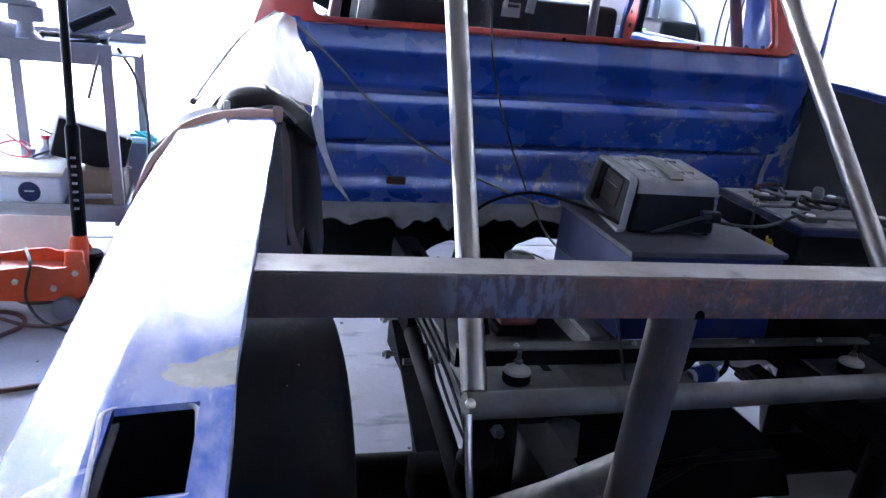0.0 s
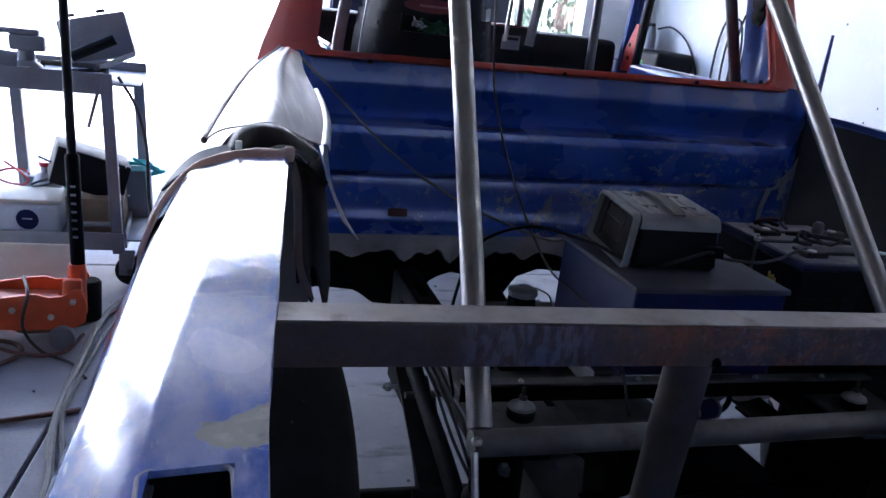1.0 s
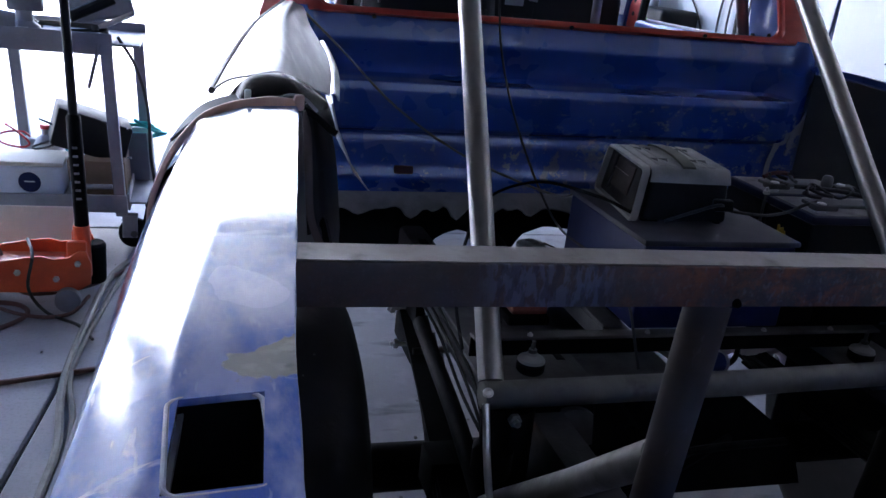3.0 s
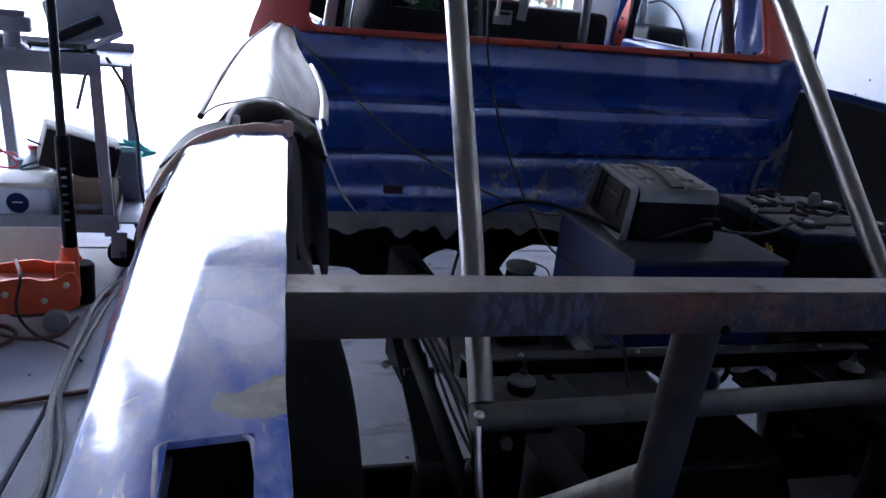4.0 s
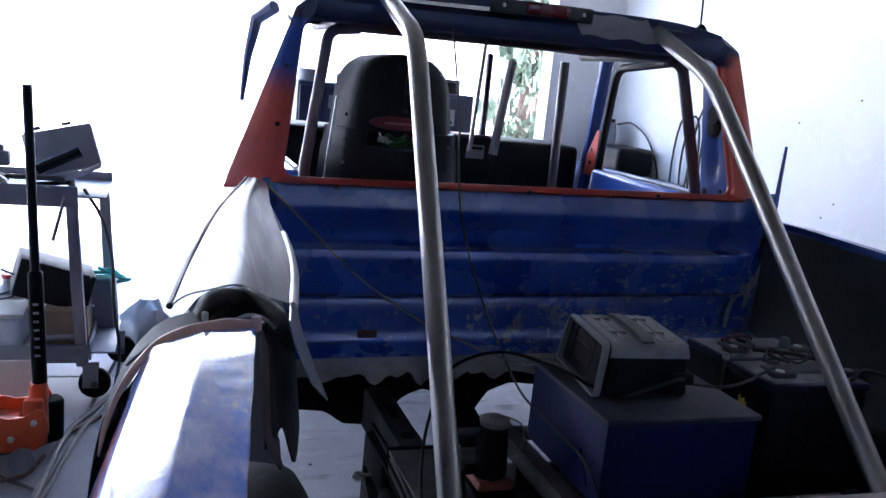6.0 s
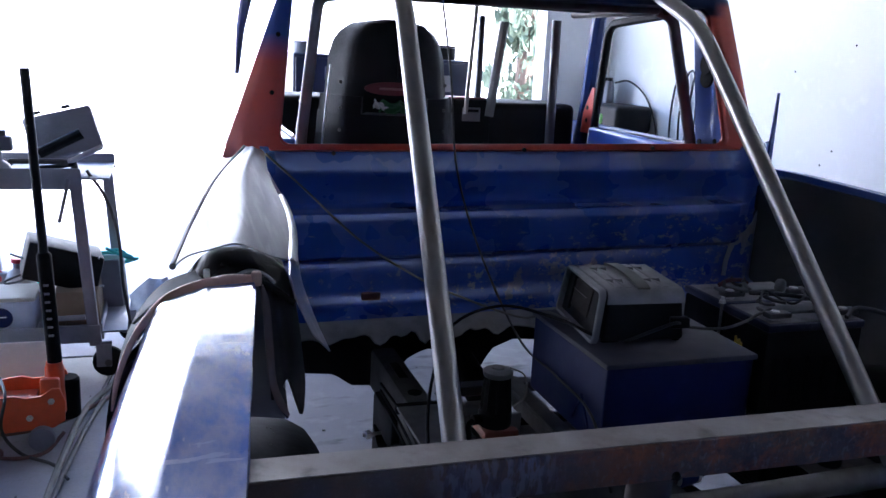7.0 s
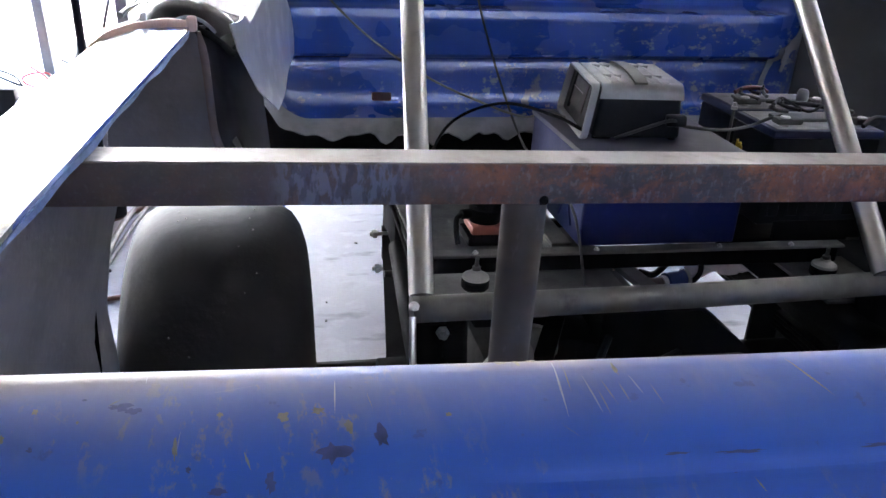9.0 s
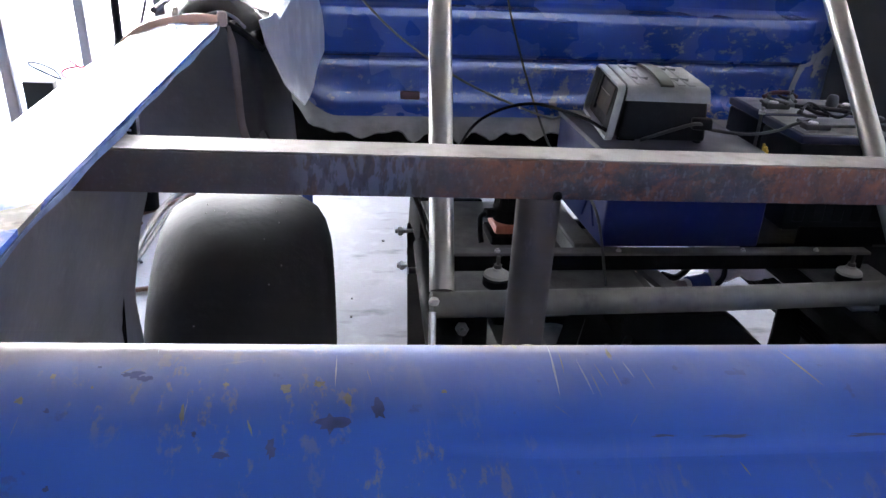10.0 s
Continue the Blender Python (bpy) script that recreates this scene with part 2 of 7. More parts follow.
def aluminium(name, k, rough=0.30):
    m = Mat(name, (0.56 * k, 0.56 * k, 0.575 * k), rough, 1.0)
    # brushed streaks, their light and dark tones painting in streaky reflections
    m.over((0.40 * k, 0.40 * k, 0.43 * k), m.noise(6, 5, 0.42, 0.66, m.stretch(4.0, 0.5, 1.0)), 0.8)
    m.over((0.74 * k, 0.74 * k, 0.75 * k), m.noise(14, 4, 0.5, 0.66, m.stretch(5.0, 0.4, 1.0)), 0.7)
    m.gloss(m.noise(9, 5, 0.4, 0.7, m.stretch(4.0, 0.4, 1.0)), rough + 0.12)
    m.bump(m.noise(5, 3, 0.3, 0.7, m.stretch(2.0, 0.5, 1.0)), 0.03, 0.004)
    return m.done()


CONCRETE = concrete()
CAB_BLUE = blue_paint("cab_blue_paint", chips=1.0, dust=0.10, rough=0.2, bright=1.0, coat=0.9)
DOOR_BLUE = blue_paint("door_blue_paint", chips=0.3, dust=0.2, rough=0.3)
GATE_BLUE = gate_paint()
BOX_BLUE = plain("box_blue_enamel", (0.003, 0.008, 0.062), 0.45, 0.0, 0.7, 9, 0.0, 0.05, 0.0, 0.25)
RAIL_BLUE = rail_paint()
RED = red_paint()
TUBE = steel("bare_steel_tube", (0.47, 0.46, 0.435), 0.29, 0.0, 0.45)
DARK_STEEL = steel("dark_mill_steel", (0.060, 0.056, 0.055), 0.5)
RUSTY = beam_rust()
CHASSIS = plain("greasy_chassis_black", (0.007, 0.0065, 0.0065), 0.6, 0.0, 0.5, 14, 0.0, 0.15, 0.006, 0.04)
PLATE = plain("dusty_bracket_steel", (0.070, 0.069, 0.064), 0.6, 0.1, 0.45, 26, 0.0, 0.2, 0.14)
RUBBER = plain("black_rubber", (0.007, 0.007, 0.0075), 0.65, 0.0, 0.7, 16, 0.0, 0.15, 0.0, 0.07)
TYRE = plain("worn_tyre_rubber", (0.015, 0.0145, 0.0145), 0.62, 0.0, 0.7, 7, 0.0, 0.25, 0.02, 0.18)
GLASSFIBRE = plain("grey_glassfibre_back", (0.165, 0.165, 0.185), 0.6, 0.0, 0.75, 9, 0.0, 0.25, 0.0)
OLIVE = plain("grey_green_inner_panel", (0.055, 0.055, 0.050), 0.6, 0.0, 0.75, 6, 0.0, 0.15, 0.1)
# lip resin lightened to carry the light on it; hanging strip a dark copy
COPPER = plain("brown_resin_edge", (0.66, 0.42, 0.34), 0.45, 0.0, 0.7, 15)
COPPER_DARK = plain("dark_brown_resin", (0.13, 0.095, 0.088), 0.5, 0.0, 0.7, 15)
ALU = aluminium("brushed_aluminium", 1.0)
# darker copy of the same metal, made to tone down reflected sky
ALU_DULL = aluminium("dimmed_aluminium", 0.55, 0.42)
WALL = plain("white_wall_paint", (0.87, 0.87, 0.86), 0.6, 0.0, 0.93, 3, 0.0, 0.04)
CEIL = plain("board_ceiling", (0.10, 0.09, 0.08), 0.8, 0.0, 0.85, 3, 0.0, 0.05)
DARKWALL = plain("brown_board_wall", (0.085, 0.064, 0.05), 0.7, 0.0, 0.6, 4, 0.0, 0.1)
ORANGE = plain("orange_jack_enamel", (0.62, 0.088, 0.018), 0.38, 0.0, 0.7, 14, 0.1, 0.06)
CART = plain("grey_cart_enamel", (0.22, 0.22, 0.245), 0.45, 0.2, 0.7, 10, 0.0, 0.08, 0.1)
BLACK = plain("black_plastic", (0.007, 0.007, 0.008), 0.5, 0.0, 0.7, 14, 0.0, 0.08, 0.01, 0.18)
SEAT = plain("black_seat_vinyl", (0.007, 0.0068, 0.008), 0.5, 0.0, 0.7, 25, 0.0, 0.2, 0.0, 0.2)
FLARE_BLACK = plain("glossy_black_flare", (0.005, 0.005, 0.006), 0.18, 0.0, 0.7, 10, 0.0, 0.03, 0.0, 0.05)
TONGUE = plain("dark_grey_flare_back", (0.032, 0.031, 0.034), 0.5, 0.0, 0.7, 10, 0.0, 0.1, 0.0, 0.15)
BADGE = plain("red_badge", (0.45, 0.02, 0.03), 0.4, 0.0, 0.8, 25, 0.0, 0.0)
PALE = plain("pale_plastic", (0.62, 0.62, 0.60), 0.45, 0.0, 0.8, 10, 0.0, 0.05)
TUB = plain("cloudy_tub_plastic", (0.62, 0.66, 0.72), 0.35, 0.0, 0.85, 8, 0.0, 0.05)
TEAL = plain("teal_hose", (0.05, 0.50, 0.45), 0.4, 0.0, 0.8, 20)
GREEN = plain("green_cloth", (0.04, 0.14, 0.05), 0.6, 0.0, 0.7, 20)
YELLOW = plain("yellow_plastic", (0.65, 0.42, 0.03), 0.45, 0.0, 0.8, 20)
CREAM = plain("cream_lid_plastic", (0.60, 0.57, 0.48), 0.5, 0.0, 0.85, 6, 0.0, 0.05)
CHARGER_GREY = plain("worn_charger_silver", (0.25, 0.25, 0.24), 0.5, 0.3, 0.6, 22, 0.0, 0.12, 0.12)
CHARGER_BLACK = plain("charger_black_paint", (0.010, 0.010, 0.011), 0.5, 0.0, 0.6, 20, 0.0, 0.1, 0.0, 0.1)
DIAL = plain("dark_dial_face", (0.012, 0.011, 0.010), 0.6, 0.0, 0.8, 30, 0.0, 0.0, 0.0, 0.15)
CABLE = plain("dusty_black_cable", (0.022, 0.021, 0.021), 0.55, 0.0, 0.7, 40, 0.0, 0.0, 0.05)
GREY_CABLE = plain("grey_cable", (0.125, 0.116, 0.100), 0.55, 0.0, 0.7, 40, 0.0, 0.0, 0.10)
BROWN_CORD = plain("brown_extension_cord", (0.12, 0.055, 0.04), 0.5, 0.0, 0.7, 30, 0.0, 0.0)
BOLT = plain("zinc_bolt", (0.60, 0.59, 0.56), 0.3, 0.9, 0.7, 40, 0.0, 0.0)
LEAF = plain("hedge_leaf", (0.13, 0.17, 0.11), 0.6, 0.0, 0.5, 6, 0.0, 0.0)
BARK = plain("bark", (0.16, 0.11, 0.08), 0.8, 0.0, 0.6, 20)
DRIVE = plain("driveway_concrete", (0.55, 0.53, 0.50), 0.75, 0.0, 0.85, 2, 0.0, 0.1)
BAG = plain("grey_plastic_bag", (0.30, 0.29, 0.29), 0.3, 0.0, 0.7, 15, 0.0, 0.3)


# ---- building helpers ----
def finish(ob_name, bm, material, angle=35):
    bmesh.ops.recalc_face_normals(bm, faces=bm.faces)
    for f in bm.faces:
        f.smooth = True
    me = bpy.data.meshes.new(ob_name)
    bm.to_mesh(me)
    bm.free()
    me.set_sharp_from_angle(angle=radians(angle))
    me.materials.append(material)
    return new(ob_name, me)


def thing(name, at, label, category, group="", kind=""):
    ob = new(name)
    ob.empty_display_size = 0.05
    ob.location = at
    return tagged(ob, label, category, group, kind)


def origin_of(ob):
    p = Vector(ob.location)
    return p + origin_of(ob.parent) if ob.parent else p


def part(name, bm, material, parent, label="", angle=35):
    ob = finish(name, bm, material, angle)
    ob.parent = parent
    ob.matrix_parent_inverse = Matrix.Translation(-origin_of(parent)) if parent.type == "EMPTY" else Matrix()
    return tagged(ob, label)


def solo(name, bm, material, label, category, group="", kind="", angle=35):
    return tagged(finish(name, bm, material, angle), label, category, group, kind)


def box(x0, x1, y0, y1, z0, z1, bevel=0.004, segments=2, m=None, bm=None):
    bm = bm or bmesh.new()
    c = Matrix.Translation(((x0 + x1) / 2, (y0 + y1) / 2, (z0 + z1) / 2)) @ Matrix.Diagonal((x1 - x0, y1 - y0, z1 - z0, 1))
    got = bmesh.ops.create_cube(bm, size=1, matrix=c)["verts"]
    if bevel:
        es = list({e for v in got for e in v.link_edges})
        r = bmesh.ops.bevel(bm, geom=es, offset=bevel, segments=segments, affect="EDGES", profile=0.5, clamp_overlap=True)
        got = list({v for v in r["verts"]} | {v for v in got if v.is_valid})
    if m is not None:
        bmesh.ops.transform(bm, matrix=m, verts=[v for v in got if v.is_valid])
    return bm


def smooth_path(pts, steps=8):
    """A Catmull-Rom curve through the points."""
    p = [Vector(q) for q in pts]
    p = [2 * p[0] - p[1]] + p + [2 * p[-1] - p[-2]]
    out = []
    for i in range(1, len(p) - 2):
        a, b, c, d = p[i - 1:i + 3]
        for s in range(steps):
            t = s / steps
            out.append(0.5 * (2 * b + (c - a) * t + (2 * a - 5 * b + 4 * c - d) * t * t + (3 * b - a - 3 * c + d) * t ** 3))
    out.append(p[-2])
    return out


def bent(pts, radius=0.1, steps=6):
    """A polyline with rounded corners."""
    p = [Vector(q) for q in pts]
    out = [p[0]]
    for a, b, c in zip(p, p[1:], p[2:]):
        u, v = (a - b), (c - b)
        k = min(radius, u.length * 0.45, v.length * 0.45)
        s, e = b + u.normalized() * k, b + v.normalized() * k
        for i in range(steps + 1):
            t = i / steps
            out.append(s * (1 - t) ** 2 + b * 2 * t * (1 - t) + e * t * t)
    return out + [p[-1]]


def tube(path, r, sides=12, bm=None, square=False, radii=None):
    bm = bm or bmesh.new()
    path = [Vector(q) for q in path]
    rings, up = [], None
    for i, q in enumerate(path):
        d = (path[min(i + 1, len(path) - 1)] - path[max(i - 1, 0)]).normalized()
        if up is None:
            up = Vector((0, 0, 1)) if abs(d.z) < 0.9 else Vector((0, 1, 0))
        side = d.cross(up).normalized()
        up = side.cross(d).normalized()
        rr = radii[i] if radii else r
        rings.append([bm.verts.new(q + (side * math.cos(a) + up * math.sin(a)) * rr)
                      for a in (2 * math.pi * (k + 0.5) / sides for k in range(sides))])
    for a, b in zip(rings, rings[1:]):
        for k in range(sides):
            bm.faces.new((a[k], a[(k + 1) % sides], b[(k + 1) % sides], b[k]))
    bm.faces.new(rings[0][::-1])
    bm.faces.new(rings[-1])
    return bm


def lathe(profile, at=(0, 0, 0), axis="z", sides=24, bm=None):
    """Turns (radius, height) pairs about an axis through at."""
    bm = bm or bmesh.new()
    turn = {"z": Matrix(), "x": Matrix.Rotation(radians(90), 4, "Y"), "y": Matrix.Rotation(radians(-90), 4, "X")}[axis]
    m = Matrix.Translation(at) @ turn
    rings = [[bm.verts.new(m @ Vector((r * math.cos(2 * math.pi * k / sides), r * math.sin(2 * math.pi * k / sides), h)))
              for k in range(sides)] for r, h in profile]
    for a, b in zip(rings, rings[1:]):
        for k in range(sides):
            bm.faces.new((a[k], a[(k + 1) % sides], b[(k + 1) % sides], b[k]))
    if profile[0][0] > 1e-5:
        bm.faces.new(rings[0][::-1])
    if profile[-1][0] > 1e-5:
        bm.faces.new(rings[-1])
    bmesh.ops.remove_doubles(bm, verts=bm.verts, dist=1e-6)
    return bm


def sheet(nu, nv, place, thick=0.003, skip=None, bm=None):
    """A grid of place(u, v), u and v from 0 to 1, given a thickness."""
    bm = bm or bmesh.new()
    vs = [[bm.verts.new(place(i / nu, j / nv)) for j in range(nv + 1)] for i in range(nu + 1)]
    fs = []
    for i in range(nu):
        for j in range(nv):
            if skip and skip(i, j):
                continue
            fs.append(bm.faces.new((vs[i][j], vs[i + 1][j], vs[i + 1][j + 1], vs[i][j + 1])))
    bmesh.ops.delete(bm, geom=[v for v in bm.verts if not v.link_faces], context="VERTS")
    if thick:
        bmesh.ops.recalc_face_normals(bm, faces=bm.faces)
        bmesh.ops.solidify(bm, geom=bm.faces[:], thickness=thick)
    return bm


def prism(pts, depth):
    """A flat outline with thickness: 3D points in one plane, pushed along depth."""
    bm = bmesh.new()
    a = [bm.verts.new(p) for p in pts]
    b = [bm.verts.new(Vector(p) + Vector(depth)) for p in pts]
    bm.faces.new(a)
    bm.faces.new(b[::-1])
    for k in range(len(a)):
        bm.faces.new((a[k], b[k], b[(k + 1) % len(a)], a[(k + 1) % len(a)]))
    return bm


def ease(a, b, x):
    t = max(0.0, min(1.0, (x - a) / (b - a)))
    return t * t * (3 - 2 * t)


def curve_at(table, x):
    """Linear reading of sorted (x, value) pairs."""
    if x <= table[0][0]:
        return table[0][1]
    for (a, u), (b, v) in zip(table, table[1:]):
        if x <= b:
            return u + (v - u) * (x - a) / (b - a)
    return table[-1][1]


def glide(table, x):
    """Smooth reading of sorted (x, value) pairs."""
    if x <= table[0][0]:
        return table[0][1]
    if x >= table[-1][0]:
        return table[-1][1]
    n = len(table)
    slope = [(table[min(i + 1, n - 1)][1] - table[max(i - 1, 0)][1]) / (table[min(i + 1, n - 1)][0] - table[max(i - 1, 0)][0]) for i in range(n)]
    i = next(k for k in range(n - 1) if x <= table[k + 1][0])
    (a, u), (b, v) = table[i], table[i + 1]
    h = b - a
    t = (x - a) / h
    return u * (2 * t ** 3 - 3 * t * t + 1) + slope[i] * h * (t ** 3 - 2 * t * t + t) + v * (3 * t * t - 2 * t ** 3) + slope[i + 1] * h * (t ** 3 - t * t)


def round_rect(cx, cz, w, h, r, n=6):
    """Corner-rounded rectangle in x and z, counter-clockwise from the lower right."""
    out = []
    for sx, sz, a0 in ((1, -1, -90), (1, 1, 0), (-1, 1, 90), (-1, -1, 180)):
        for k in range(n + 1):
            a = radians(a0 + 90 * k / n)
            out.append((cx + sx * (w / 2 - r) + r * math.cos(a), cz + sz * (h / 2 - r) + r * math.sin(a)))
    return out


def hexbolt(at, axis="z", r=0.009, h=0.008, bm=None):
    bm = lathe([(r, 0), (r, h * 0.8), (r * 0.8, h)], at, axis, 6, bm)
    return lathe([(r * 0.5, h), (r * 0.5, h * 1.9)], at, axis, 8, bm)


# ---- the garage ----
def build_setting():
    ground = solo("ground", box(-120, 120, -60, 150, -0.6, -0.05, 0), DRIVE, "pale sunlit driveway and yard outside the garage", "ground", kind="structure")
    # floor slab in bays, parted by sawn joints
    floor = thing("floor", (0, 0, 0), "stained grey concrete garage floor with sawn joints", "floor", kind="structure")
    xs, ys = (-3.4, -0.455, 2.75), (-2.2, 1.0, 4.25, 5.3)
    slope = 0.122
    for i in range(2):
        for j in range(3):
            bm = box(xs[i] + 0.005, xs[i + 1] - 0.005, ys[j] + 0.005, ys[j + 1] - 0.005, -0.12, 0.0, 0.006, 1)
            for v in bm.verts:
                if abs(v.co.x - xs[1]) < 0.02:
                    v.co.x += slope * (v.co.y - 2.5)
            part("slab", bm, CONCRETE, floor)
    part("joint_filler", box(-3.4, 2.75, -2.2, 5.3, -0.14, -0.018, 0), RUBBER, floor, "dark dirt in the floor joints")
    solo("wall_right", box(2.75, 2.9, -2.3, 5.3, -0.05, 3.0, 0), WALL, "white painted garage wall with small nail holes", "wall", kind="structure")
    # unseen rear wall, added; the gap along its top supplies light from behind
    wb = solo("unseen_wall_back", box(-1.8, 2.75, -2.4, -2.25, 1.301, 2.70, 0), DARKWALL, "unseen brown board wall, added with a gap that lets sky light in", "wall", kind="structure")
    part("sky_gap_wall", box(-1.8, -1.0, -2.4, -2.25, 2.701, 3.0, 0), DARKWALL, wb)
    part("sky_gap_beam", box(-1.0, 2.75, -2.4, -2.25, 2.92, 3.0, 0), DARKWALL, wb)
    part("lower_wall", box(-1.8, 2.75, -2.4, -2.24, -0.05, 1.30, 0.003), DARKWALL, wb, "lower part of the unseen brown board wall")
    # unseen side wall, added to block and bounce light from the left
    solo("unseen_wall_left", box(-1.92, -1.8, -2.25, 4.0, -0.05, 2.379, 0), WALL, "unseen white wall added to block and bounce light from the left", "wall", kind="structure")
    solo("wall_front", box(2.28, 2.75, 5.15, 5.3, -0.05, 3.0, 0), WALL, "white return wall beside the open garage door", "wall", kind="structure")
    # out of view, added to trim the sky light from the front
    solo("lintel", box(-1.8, 2.28, 5.15, 5.3, 2.80, 3.0, 0), DARKWALL, "unseen brown board lintel added over the open garage door", "wall", kind="structure")
    solo("post_corner", box(-1.92, -1.8, 5.15, 5.3, -0.05, 3.0, 0.005), WALL, "white corner post of the garage opening", "post", kind="structure")
    # unseen side beam, added to cut the sky's reflection on the rail
    solo("unseen_beam_side", box(-1.92, -1.8, -2.25, 5.15, 2.38, 3.0, 0), DARKWALL, "unseen brown board beam added to limit sky light from the side", "wall", kind="structure")
    # out of view, added dark to hold back light from above
    solo("ceiling", box(-1.92, 2.9, -2.4, 5.3, 3.0, 3.12, 0), CEIL, "unseen brown board ceiling added to keep out light from above", "ceiling", kind="structure")
    # nail holes in the wall
    for y, z in ((3.10, 1.17), (3.16, 1.10), (3.05, 1.62), (3.4, 1.5), (2.95, 0.98)):
        solo("nail_hole", lathe([(0.005, 0), (0.004, 0.002)], (2.749, y, z), "x", 6), BLACK, "small dark nail hole in the white wall", "nail hole", kind="structure")
    # far yard: a pale fence and trees
    fence = thing("house_wall", (0, 12, 0), "white sunlit house wall across the driveway", "house wall", kind="structure")
    part("wall_panel", box(-22, 24, 12, 12.2, -0.05, 5.5, 0.02), WALL, fence)
    rng = random.Random(5)

    def tree(x, y, h, r):
        t = thing("tree", (x, y, 0), "grey-green conifer with thin drooping foliage in the yard", "tree", "yard trees")
        part("trunk", tube([(x, y, -0.05), (x + 0.05, y, h * 0.5), (x, y, h * 0.97)], 0.1, 8, radii=[0.14, 0.09, 0.02]), BARK, t)
        bm = bmesh.new()
        for k in range(3200):
            f = rng.random() ** 0.8
            z = 0.5 + (h - 0.5) * f
            rad = r * (1.05 - f) * (0.35 + 0.65 * math.sqrt(rng.random())) * (0.8 + 0.3 * math.sin(f * 37))
            a = rng.uniform(0, 2 * math.pi)
            c = Vector((x + rad * math.cos(a), y + rad * math.sin(a), z - rad * 0.2))
            s = rng.uniform(0.02, 0.07)
            n = Vector((rng.gauss(0, 1), rng.gauss(0, 1), rng.gauss(0, 1))).normalized()
            u = n.orthogonal().normalized() * s
            w = n.cross(u)
            w.z -= s
            bm.faces.new([bm.verts.new(c + q) for q in (-u, w * 0.6, u, -w * 1.3)])
        part("crown", bm, LEAF, t)

    for x, y, h, r in ((3.95, 9.4, 4.6, 0.55), (4.7, 10.2, 4.2, 0.5)):
        tree(x, y, h, r)


build_setting()

# ---- the truck ----
truck = thing("pickup_truck", (0.89, 1.4, 0), "stripped blue and red race pickup truck with its bed floor removed", "truck")


def tilt(x, z):
    """The cab leans a little to the left side."""
    return z + 0.016 * (x - 0.89)


PRIMER = plain("grey_primer", (0.27, 0.26, 0.265), 0.65, 0.0, 0.75, 18, 0.0, 0.06)
LIP_GREY = plain("grey_seam_sealer", (0.19, 0.19, 0.187), 0.6, 0.0, 0.55, 22, 0.0, 0.2)
LENS_RED = plain("dark_red_lens", (0.16, 0.012, 0.014), 0.2, 0.0, 0.7, 30, 0.2)
DRAIN_RED = plain("dull_red_rubber", (0.045, 0.010, 0.014), 0.5, 0.0, 0.7, 25)


